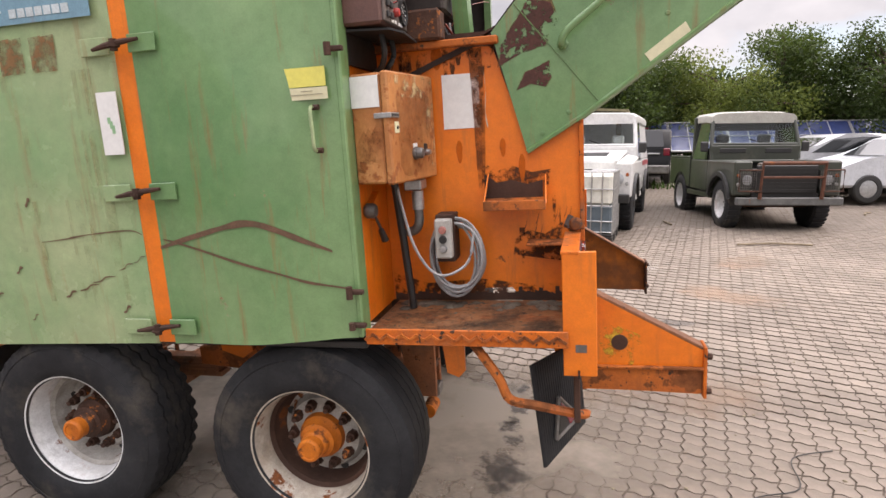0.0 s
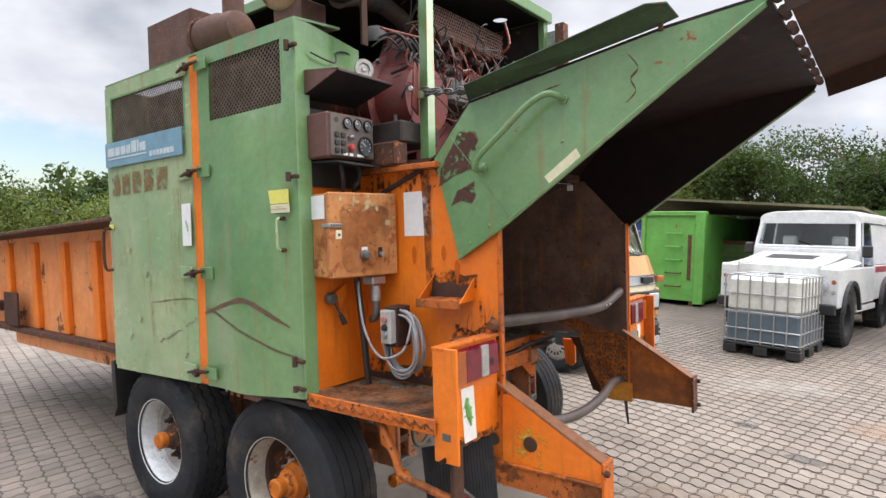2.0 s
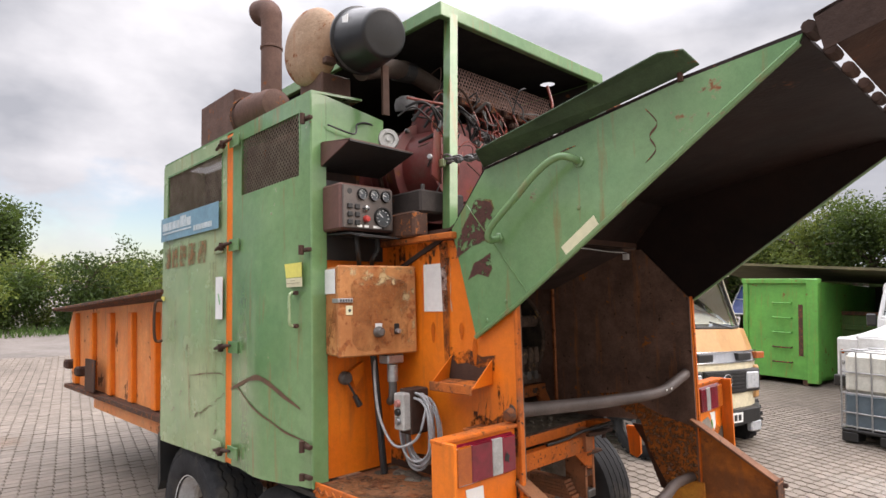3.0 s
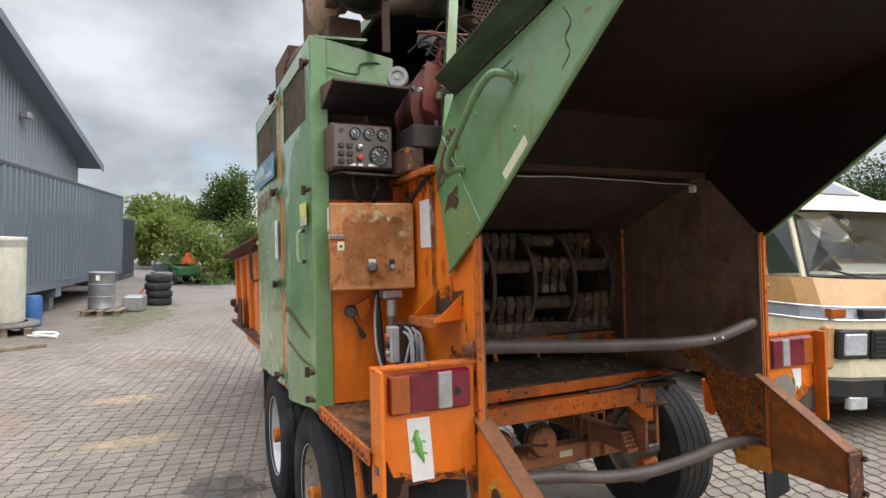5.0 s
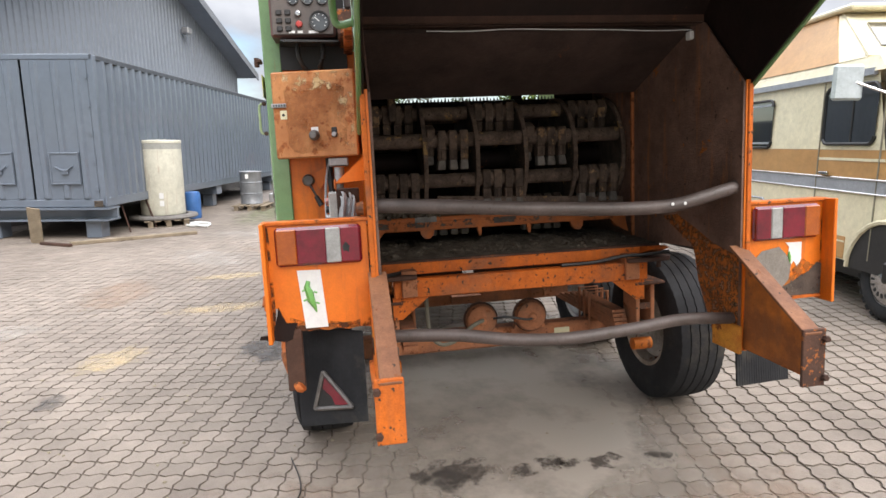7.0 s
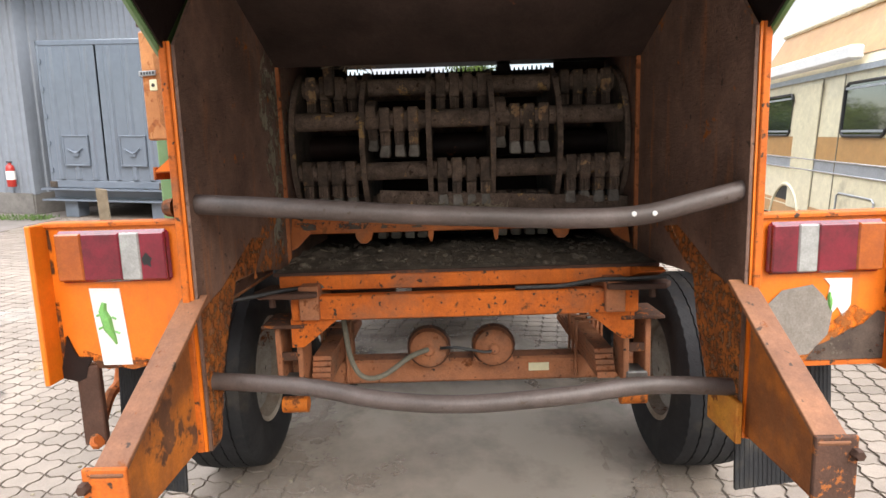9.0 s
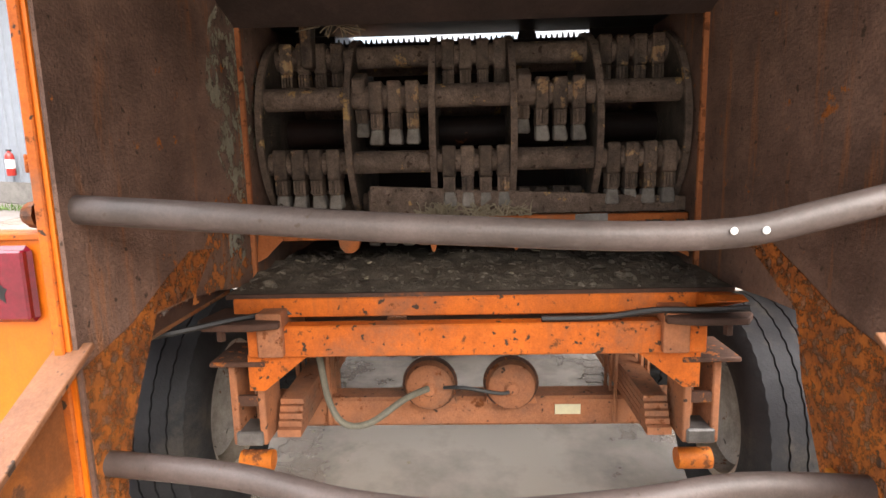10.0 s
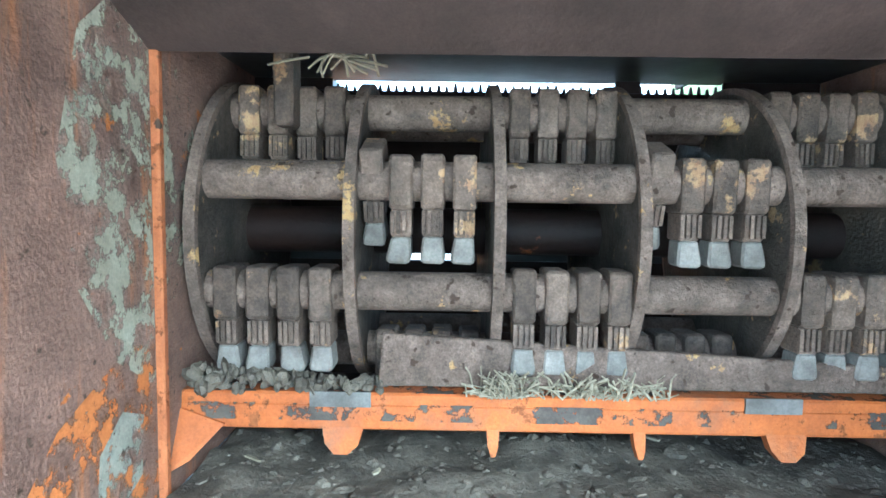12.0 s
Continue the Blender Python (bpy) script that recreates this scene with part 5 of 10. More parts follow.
for a, b in ((-1.135, -1.10), (-1.093, -1.062), (-1.04, -0.985)):
    part("brand_bar", box(B(), -0.6945, -0.6925, a, b - 0.006, 2.207, 2.219), WHITE, panel)
lid = mp("panel_lid", plate(B(), [(-0.89, -1.225, 2.50), (-0.615, -1.225, 2.59), (-0.615, -0.845, 2.585), (-0.91, -0.83, 2.51)], (0, 0, 0.006)), BLACK, "black sloping lid over the panel")
part("lid_cheek", plate(B(), [(-0.89, -1.225, 2.50), (-0.615, -1.225, 2.592), (-0.86, -1.225, 2.63)], (0, -0.006, 0)), MATS["brown_red_panel_paint"], lid, "brown lid cheek")
part("lid_back", plate(B(), [(-0.86, -1.225, 2.63), (-0.615, -1.225, 2.597), (-0.615, -0.845, 2.592), (-0.87, -0.83, 2.62)], (0, 0, 0.005)), MATS["brown_red_panel_paint"], lid)
tray = mp("panel_tray", plate(B(), [(-0.87, -1.20, 2.185), (-0.69, -1.18, 2.18), (-0.64, -1.16, 2.165), (-0.66, -0.90, 2.165), (-0.87, -0.88, 2.185)], (0, 0, -0.008)), BLACK, "black tray under the panel")
part("tray_back", box(B(), -0.87, -0.855, -1.2, -0.86, 2.06, 2.45), BLACK, tray)
for y0, y1 in ((-1.10, -1.08), (-0.98, -1.0)):
    mp("panel_cable", tube(B(), smooth_path([(-0.75, y0, 2.18), (-0.74, y0, 2.11), (-0.76, y1, 2.06), (-0.80, y1 + 0.03, 2.03)], 5), 0.012, 8), BLACK, "black panel cable", smooth=True)
mp("thin_wire", tube(B(), smooth_path([(-0.835, -1.20, 2.72), (-0.83, -1.05, 2.70), (-0.84, -1.02, 2.76), (-0.86, -0.92, 2.78), (-0.9, -0.80, 2.74)], 6), 0.005, 5), BLACK, "thin black wire", smooth=True)

# engine bay: canopy, engine, pipes
roof = B()
RX0, RX1, RY0, RY1, RZ1 = -2.75, -0.58, -0.66, 0.86, 3.375
hx, hy, hr = -0.86, 0.66, 0.055
for a in ((RX0, hx - 0.1, RY0, RY1), (hx + 0.1, RX1, RY0, RY1), (hx - 0.1, hx + 0.1, RY0, hy - 0.1), (hx - 0.1, hx + 0.1, hy + 0.1, RY1)):
    box(roof, a[0], a[1], a[2], a[3], RZ1, RZ1 + 0.008)
for z in (RZ1, RZ1 + 0.008):
    inner = [roof.verts.new((hx + hr * math.cos(k * math.tau / 16), hy + hr * math.sin(k * math.tau / 16), z)) for k in range(16)]
    outer = []
    for k in range(16):
        c, s = math.cos(k * math.tau / 16), math.sin(k * math.tau / 16)
        q = 0.1 / max(abs(c), abs(s))
        outer.append(roof.verts.new((hx + q * c, hy + q * s, z)))
    for k in range(16):
        roof.faces.new((inner[k], inner[(k + 1) % 16], outer[(k + 1) % 16], outer[k]))
# roof sheet is near-black on both faces, between green edges
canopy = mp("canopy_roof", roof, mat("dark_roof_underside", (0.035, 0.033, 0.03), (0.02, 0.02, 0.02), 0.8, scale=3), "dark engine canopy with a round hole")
part("canopy_edge", box(B(), RX1 - 0.01, RX1 + 0.03, RY0 - 0.03, RY1 + 0.03, RZ1 - 0.035, RZ1 + 0.045), GREEN, canopy, "green canopy edge", bevel=0.005)
part("canopy_edge", box(B(), RX0, RX1, RY0 - 0.03, RY0 + 0.005, RZ1 - 0.03, RZ1 + 0.045), GREEN, canopy, bevel=0.005)
part("canopy_edge", box(B(), RX0, RX1, RY1 - 0.005, RY1 + 0.03, RZ1 - 0.03, RZ1 + 0.045), GREEN, canopy, bevel=0.005)
part("canopy_front", box(B(), RX0 - 0.03, RX0, RY0 - 0.03, RY1 + 0.03, 2.88, RZ1 + 0.045), GREEN, canopy)
post = part("canopy_post", plate(B(), [(-0.53, -0.735, 2.19), (-0.46, -0.755, 2.19), (-0.55, -0.62, 3.37), (-0.62, -0.60, 3.37)], (0.01, 0.045, 0)), GREEN, canopy, "slanting green canopy post")
part("canopy_post", box(B(), -0.62, -0.575, 0.80, 0.86, 2.19, 3.36), GREEN, canopy)
part("canopy_mesh", box(B(), -0.575, -0.50, 0.84, 0.85, 2.98, 3.27), mat("pale_green_mesh", (0.38, 0.45, 0.36), (0.2, 0.25, 0.2), 0.7, scale=60), canopy, "pale mesh side panel")
# side and back walls: near-black brown with rust patches
part("canopy_side_wall", box(B(), RX0, -0.62, 0.835, 0.85, 2.19, 3.36), mat("dark_bay_wall", (0.05, 0.042, 0.036), (0.03, 0.026, 0.022), 0.8, scale=3, rust=0.3), canopy)
part("canopy_back_wall", box(B(), -2.45, -2.42, -0.66, 0.84, 2.19, 3.36), MATS["dark_bay_wall"], canopy)
mp("canopy_hinge_post", box(B(), -0.497, -0.43, 0.82, 0.90, 2.98, 3.31), RUST_ORANGE, "rusty corner stub")
# hood latch on the canopy post
mp("post_latch", box(B(), -0.555, -0.505, -0.74, -0.72, 2.52, 2.56), GREEN_PALE, bevel=0.004)
LINE_GREY = mat("dull_grey_line", (0.16, 0.155, 0.15), (0.08, 0.078, 0.075), 0.5, scale=30)
RUST_BROWN = mat("even_brown_rust", (0.155, 0.088, 0.068), (0.105, 0.058, 0.045), 0.75, scale=7, rust=0.25, rust_scale=9, bump=0.3, bump_scale=60)
engine = mp("engine_housing", lathe(B(), [(0, -0.30), (0.24, -0.30), (0.27, -0.27), (0.27, 0.02), (0.30, 0.03), (0.30, 0.06), (0.25, 0.07), (0.22, 0.20), (0.20, 0.26), (0, 0.28)], Matrix.Translation((-0.98, -0.42, 2.60)) @ ALONG_X, 36), ENGINE_RED, "dark red engine clutch housing", smooth=True)
part("engine_neck", lathe(B(), [(0.13, -0.1), (0.105, 0.04), (0.10, 0.10), (0.085, 0.13), (0.05, 0.14), (0.0, 0.14)], pose(-0.93, -0.44, 2.86, 0, 12, 0), 20), ENGINE_RED, engine, smooth=True)
part("breather_cap", lathe(B(), [(0.085, 0), (0.088, 0.03), (0.07, 0.06), (0.03, 0.07), (0, 0.07)], pose(-0.99, -0.56, 2.965, 14, 8, 0) @ Matrix.Diagonal((0.8, 0.8, 1.2, 1)), 20), mat("pale_dusty_cap", (0.22, 0.22, 0.215), (0.10, 0.10, 0.10), 0.5, scale=8), engine, "pale dusty breather cap", smooth=True)
for i in range(9):
    y0 = -0.74 + 0.04 * i + random.uniform(-0.03, 0.03)
    part("engine_cable", tube(B(), smooth_path([(-0.84, y0, 2.84 + random.uniform(-0.05, 0.08)), (-0.78, y0 + 0.06, 2.92 + random.uniform(-0.06, 0.05)), (-0.76, y0 + 0.14, 2.90 + random.uniform(-0.08, 0.06)), (-0.80, y0 + 0.24, 2.78 + random.uniform(-0.1, 0.1))], 5), (0.005, 0.008, 0.010)[i % 3], 7), BLACK, engine, smooth=True)
part("fuel_rail", tube(B(), [(-0.80, -0.72, 2.955), (-0.76, -0.40, 2.965)], 0.008, 8), mat("red_brown_line", (0.28, 0.05, 0.03), None, 0.4), engine, smooth=True)
for i in range(3):
    part("collar", lathe(B(), [(0.272, 0), (0.278, 0.004), (0.278, 0.014), (0.272, 0.018)], Matrix.Translation((-0.98 + 0.07 * i - 0.2, -0.42, 2.60)) @ ALONG_X, 36), ENGINE_RED, engine)
    bolt(engine, (-0.92, -0.42 - 0.298 * math.cos(0.3 + 0.5 * i), 2.60 + 0.298 * math.sin(0.3 + 0.5 * i)), (1, 0, 0), 0.014, 0.02, CAST)
part("engine_flange", plate(B(), [(-0.50, -0.83, 2.46), (-0.48, -0.83, 2.60), (-0.50, -0.80, 2.70), (-0.56, -0.70, 2.70), (-0.56, -0.70, 2.44)], (-0.02, 0.01, 0)), ENGINE_RED, engine, bevel=0.005)
bolt(engine, (-0.50, -0.835, 2.55), (0.4, -0.9, 0), 0.014, 0.012, GALV)
part("engine_block", box(B(), -1.95, -0.90, -0.28, 0.52, 2.22, 2.95), ENGINE_RED, engine, "dark red engine block", bevel=0.03)
part("engine_band", lathe(B(), [(0.272, -0.12), (0.285, -0.115), (0.285, -0.09), (0.272, -0.085)], Matrix.Translation((-0.98, -0.42, 2.60)) @ ALONG_X, 36), RUSTY, engine, smooth=True)
part("grease_nipple", tube(B(), [(-0.80, -0.62, 2.43), (-0.80, -0.62, 2.49)], 0.012, 8), CAST, engine)
part("pulley", lathe(B(), [(0, 0.03), (0.012, 0.03), (0.014, 0.022), (0.03, 0.02), (0.034, 0.03), (0.052, 0.03), (0.058, 0.02), (0.058, 0)], Matrix.Translation((-0.86, -0.813, 2.715)) @ pose(0, 0, 0, 0, 90, -25), 28), mat("pale_cast_alloy", (0.55, 0.55, 0.52), None, 0.45, metal=0.3, scale=20), engine, "pale alloy pulley", smooth=True)
for i in range(6):
    y = -0.22 + i * 0.135
    part("injector", lathe(B(), [(0.018, 0), (0.018, 0.05), (0.012, 0.055), (0.012, 0.12), (0.006, 0.125), (0, 0.13)], Matrix.Translation((-0.93, y, 2.96)) @ pose(0, 0, 0, 0, 25, 0), 10), CAST if i % 2 else RUSTY, engine, smooth=True)
    part("fuel_line", tube(B(), smooth_path([(-0.88, y, 3.06), (-0.82, y + 0.02, 3.02 + 0.03 * (i % 2)), (-0.78, y + 0.05, 2.90), (-0.80, y + 0.08, 2.78)], 5), 0.006, 5), MATS["red_brown_line"], engine, smooth=True)
    part("exhaust_port", box(B(), -0.92, -0.84, y - 0.035, y + 0.035, 3.03, 3.11), RUST_ORANGE, engine, bevel=0.008)
part("injection_pump", box(B(), -0.90, -0.72, -0.20, 0.30, 2.62, 2.78), CAST, engine, "grey injection pump", bevel=0.02)
part("pump_governor", lathe(B(), [(0, 0.1), (0.06, 0.09), (0.07, 0.05), (0.07, -0.05), (0, -0.06)], Matrix.Translation((-0.80, -0.30, 2.70)) @ TO_SIDE, 18), CAST, engine, smooth=True)
for i in range(44):
    a = Vector((random.uniform(-0.86, -0.66), random.uniform(-0.62, 0.7), random.uniform(2.40, 3.05)))
    b = a + Vector((random.uniform(-0.1, 0.12), random.uniform(-0.25, 0.25), random.uniform(-0.22, 0.22)))
    c = (a + b) / 2 + Vector((0.05, 0, random.uniform(-0.08, 0.08)))
    part("engine_hose", tube(B(), smooth_path([a, c, b], 6), random.choice((0.003, 0.005, 0.007, 0.010)), 7), random.choice((BLACK, CAST, LINE_GREY, RUSTY, BLACK, BLACK, MATS["red_brown_line"])), engine, smooth=True)
for i in range(22):
    p = (random.uniform(-0.86, -0.74), random.uniform(-0.45, 0.6), random.uniform(2.5, 2.98))
    part("engine_fitting", lathe(B(), [(0, 0.05), (0.016, 0.048), (0.016, 0.03), (0.028, 0.028), (0.028, 0.0), (0.018, -0.002), (0.018, -0.05)], Matrix.Translation(p) @ pose(0, 0, 0, random.uniform(0, 90), random.uniform(0, 60), 0), 8), random.choice((CAST, LINE_GREY, RUSTY)), engine)
for i in range(80):
    a = Vector((random.uniform(-0.80, -0.62), random.uniform(-0.60, 0.55), random.uniform(2.48, 3.02)))
    b = a + Vector((random.uniform(-0.08, 0.08), random.uniform(-0.22, 0.22), random.uniform(-0.20, 0.20)))
    c = (a + b) / 2 + Vector((random.uniform(0, 0.05), random.uniform(-0.05, 0.05), random.uniform(-0.06, 0.06)))
    part("engine_line", tube(B(), smooth_path([a, c, b], 5), random.choice((0.0025, 0.0035, 0.005)), 5), random.choice((BLACK, BLACK, LINE_GREY, MATS["red_brown_line"], MATS["red_brown_line"], RUSTY, CABLE)), engine, smooth=True)
guard = B()
for i in range(40):
    for j in range(8):
        y, z = -0.36 + i * 0.0245 + (0.0122 if j % 2 else 0), 3.075 + j * 0.022
        ring = [guard.verts.new((-0.82, y + 0.0088 * math.cos(k * math.tau / 6 + 0.52), z + 0.0088 * math.sin(k * math.tau / 6 + 0.52))) for k in range(6)]
        outr = [guard.verts.new((-0.82, y + 0.0137 * math.cos(k * math.tau / 6 + 0.52), z + 0.0137 * math.sin(k * math.tau / 6 + 0.52))) for k in range(6)]
        for k in range(6):
            guard.faces.new((ring[k], ring[(k + 1) % 6], outr[(k + 1) % 6], outr[k]))
tagged(mp("heat_guard", guard, mat("brown_perforated_sheet", (0.31, 0.20, 0.17), (0.22, 0.13, 0.105), 0.6, scale=6), "brown perforated heat guard"), kind="stuff")
mp("exhaust_manifold", box(B(), -1.05, -0.87, -0.25, 0.55, 3.05, 3.16), RUST_ORANGE, "rusty exhaust manifold", bevel=0.02)
CAN_AXIS = pose(0, 0, 0, 0, 102.8, -8)
air = mp("air_filter", lathe(B(), [(0, 0.268), (0.06, 0.266), (0.10, 0.262), (0.108, 0.262), (0.116, 0.256), (0.122, 0.24), (0.152, 0.06), (0.158, 0.022), (0.169, 0.016), (0.171, 0.006), (0.166, -0.004), (0.150, -0.02), (0.14, -0.10), (0.09, -0.12), (0, -0.12)], Matrix.Translation((-0.81, -1.02, 3.188)) @ CAN_AXIS, 48), mat("black_can_paint", (0.016, 0.016, 0.017), (0.011, 0.011, 0.012), 0.32, scale=5, bump=0.06), "black tapered air filter can", smooth=True)
part("can_sticker", box(B(), -0.745, -0.700, -1.172, -1.168, 3.20, 3.245), WHITE, air, "small white sticker")
tan = mp("intake_cover", lathe(B(), [(0, 0.028), (0.10, 0.024), (0.15, 0.012), (0.182, -0.006), (0.196, -0.03), (0.196, -0.055), (0.18, -0.075), (0.10, -0.085), (0.08, -0.16), (0, -0.16)], Matrix.Translation((-1.065, -1.185, 3.205)) @ pose(0, 0, 0, 90, 0, 7) @ Matrix.Diagonal((1.06, 1.06, 1, 1)), 44), mat("tan_rusty_drum", (0.40, 0.27, 0.175), (0.30, 0.175, 0.10), 0.6, scale=5, rust=0.45, rust_scale=7, streak=0.5, bump=0.25), "tan rusty round intake cover", smooth=True)
part("cover_clip", box(B(), -0.90, -0.86, -1.19, -1.13, 3.05, 3.085), RUSTY, tan, bevel=0.004)
part("filter_stand", box(B(), -1.17, -0.95, -1.16, -0.98, 2.86, 3.04), RUST_BROWN, tan, bevel=0.008)
part("filter_arm", box(B(), -0.742, -0.728, -0.94, -0.90, 2.80, 3.06), RUSTY, air)
mp("intake_pipe", tube(B(), smooth_path([(-0.86, -0.98, 3.06), (-0.93, -0.8, 3.14), (-1.0, -0.62, 3.20), (-1.04, -0.5, 3.23), (-1.0, -0.32, 3.16), (-0.98, -0.2, 3.05)], 6), 0.055, 14), mat("brown_rubber_hose", (0.10, 0.075, 0.06), None, 0.6, scale=6), "brown intake hose", smooth=True)
for i in range(8):
    mp("hose_ring", lathe(B(), [(0.055, -0.006), (0.063, 0), (0.055, 0.006)], Matrix.Translation((-1.02 - 0.003 * i, -0.60 + 0.018 * i, 3.205 + 0.003 * i)) @ pose(0, 0, 0, 90, 0, 14), 16), BLACK)
muff = mp("muffler_box", box(B(), -2.44, -1.92, -1.19, -0.72, 2.90, 3.215), RUST_BROWN, "rusty brown muffler box", bevel=0.006)
part("muffler_drum", lathe(B(), [(0, 0.0), (0.125, 0), (0.125, 0.20), (0.112, 0.22), (0.108, 0.34), (0.095, 0.38), (0.06, 0.395), (0, 0.40)], Matrix.Translation((-1.95, -1.08, 3.04)) @ ALONG_X, 28), RUST_BROWN, muff, smooth=True)
part("muffler_hoop", tube(B(), [(-1.90 + 0.0, -1.08 + 0.14 * math.cos(a * math.tau / 20), 3.03 + 0.14 * math.sin(a * math.tau / 20)) for a in range(21)], 0.008, 6), RUST_ORANGE, muff, smooth=True)
part("exhaust_stack", tube(B(), [(-1.64, -1.08, 3.05), (-1.64, -1.08, 3.60)], 0.062, 20), RUST_BROWN, muff, "rusty exhaust stack", smooth=True)
part("stack_lip", tube(B(), smooth_path([(-1.64, -1.08, 3.58), (-1.65, -1.08, 3.63), (-1.70, -1.08, 3.67), (-1.78, -1.08, 3.685)], 4), [0.062 + 0.0015 * i for i in range(len(smooth_path([(-1.64, -1.08, 3.58), (-1.65, -1.08, 3.63), (-1.70, -1.08, 3.67), (-1.78, -1.08, 3.685)], 4)))], 20), RUST_BROWN, muff, "bent outlet of the stack", smooth=True)
part("stack_ring", lathe(B(), [(0.062, 0), (0.068, 0.004), (0.068, 0.016), (0.062, 0.02)], pose(-1.64, -1.08, 3.40), 20), RUST_BROWN, muff)
for row in range(2):
    for i in range(20):
        f = i / 19
        p = Vector((-0.49, -0.725, 2.545 + 0.02 * row)).lerp(Vector((0.24, -0.79 + 0.05 * row, 2.585 - 0.01 * row)), f) + Vector((0, 0, (-0.045 - 0.02 * row) * math.sin(math.pi * f)))
        link = B()
        q = [(0.029 * math.cos(a * math.tau / 12), 0.014 * math.sin(a * math.tau / 12)) for a in range(13)]
        m = Matrix.Translation(p) @ pose(0, 0, 0, 35 if i % 2 else -50, 8 - 18 * f, -4)
        tube(link, [m @ Vector((u, v, 0)) for u, v in q], 0.0055, 5)
        mp("chain_link", link, LINE_GREY, "" if i + row else "steel chain link")

# feed hopper at the front end
FH0, FH1 = -6.4, -2.9
hopper = mp("feed_hopper", plate(B(), [(FH0, -1.09, 1.03), (FH1, -1.09, 1.03), (FH1, -1.105, 1.92), (FH0 + 0.02, -1.105, 1.84), (FH0 - 0.2, -1.10, 1.6), (FH0 - 0.1, -1.09, 1.3)], (0, 0.015, 0)), mat("sun_faded_orange", (0.88, 0.35, 0.12), (0.80, 0.24, 0.06), 0.5, scale=2, rust=0.34, rust_scale=5, streak=0.5), "faded orange feed hopper with ribs")
part("hopper_far_side", box(B(), FH0, FH1, 1.02, 1.035, 1.03, 1.84), CAST, hopper)
part("hopper_floor", box(B(), FH0, FH1, -1.02, 1.03, 1.0, 1.03), CAST, hopper, "bare grey hopper floor")
for i, x in enumerate((-6.1, -5.4, -4.75, -4.1, -3.5, -3.05)):
    part("hopper_rib", plate(B(), [(x - 0.05, -1.085, 1.04), (x + 0.05, -1.085, 1.04), (x + 0.05, -1.10, 1.82), (x - 0.05, -1.10, 1.82)], (0, -0.05, 0)), ORANGE, hopper, bevel=0.008)
part("hopper_rim", plate(B(), [(FH0 - 0.05, -1.30, 1.85), (FH1 + 0.05, -1.30, 1.955), (FH1 + 0.05, -1.08, 1.93), (FH0 - 0.02, -1.08, 1.83)], (0, 0, 0.03)), RUST_ORANGE, hopper, "rusty flared rim", bevel=0.006)
part("hopper_lower_rail", box(B(), FH0 + 0.05, FH1, -1.18, -1.02, 0.985, 1.03), RUST_ORANGE, hopper, bevel=0.005)
part("hopper_end", plate(B(), [(FH0 - 0.2, -1.07, 1.6), (FH0, -1.1, 1.84), (FH0, 1.03, 1.84), (FH0 - 0.2, 1.03, 1.6)], (0.012, 0, 0)), CAST, hopper)
part("hopper_end", plate(B(), [(FH0 - 0.2, -1.07, 1.6), (FH0 - 0.2, 1.03, 1.6), (FH0, 1.03, 1.03), (FH0, -1.03, 1.03)], (0.012, 0, 0)), CAST, hopper)
part("hopper_patch", box(B(), -5.35, -5.0, -1.20, -1.185, 1.05, 1.36), RUSTY, hopper, "rusty bolted patch")
for x, z in ((-6.25, 1.25), (-5.75, 1.2)):
    part("hopper_latch", box(B(), x - 0.08, x + 0.08, -1.2, -1.05, z - 0.05, z + 0.05), RUSTY, hopper, bevel=0.02)
mp("hopper_beam", box(B(), -5.4, -2.9, -1.10, -0.98, 0.85, 0.985), MATS["sun_faded_orange"], "faded orange hopper beam", bevel=0.006)
mp("cover_front_handle", tube(B(), smooth_path([(-2.84, -1.29, 1.90), (-2.84, -1.34, 1.88), (-2.84, -1.34, 1.64), (-2.84, -1.29, 1.62)], 4), 0.01, 8), RUSTY, "rusty door handle", smooth=True)
mp("tarp_hook", box(B(), -2.40, -2.37, COV_Y - 0.02, COV_Y - 0.004, 1.70, 1.84), SCRAPE)

# rear pipes across the chamber
mp("upper_guard_pipe", tube(B(), smooth_path([(-0.06, -0.82, 1.382), (-0.035, -0.62, 1.370), (-0.03, -0.43, 1.356), (-0.04, -0.2, 1.336), (-0.05, 0.0, 1.322), (-0.055, 0.3, 1.305), (-0.05, 0.52, 1.308), (-0.05, 0.68, 1.340), (-0.05, 0.83, 1.375)], 5), 0.030, 14), PIPE, "bent brown guard pipe", smooth=True)
mp("lower_guard_pipe", tube(B(), smooth_path([(-0.06, -0.83, 0.828), (-0.02, -0.5, 0.815), (0.03, -0.25, 0.785), (0.05, 0.0, 0.775), (0.03, 0.3, 0.785), (-0.02, 0.55, 0.79), (-0.05, 0.83, 0.765)], 5), 0.0275, 14), PIPE, "bent brown lower guard pipe", smooth=True)
for y in (0.50, 0.56):
    mp("pipe_weld_dot", lathe(B(), [(0, 0.002), (0.006, 0.0015), (0.008, 0)], Matrix.Translation((-0.018, y, 1.316)) @ ALONG_X, 8), WHITE)

# chamber floor, beams and frame under it
mp("chamber_floor", box(B(), -1.90, -0.70, -0.778, 0.82, 1.028, 1.043), RUSTY, "dirty steel chamber floor")
mp("floor_edge_beam", box(B(), -0.722, -0.695, -0.755, 0.80, 0.968, 1.030), ORANGE_CHIP, "chipped orange floor edge beam", bevel=0.004)
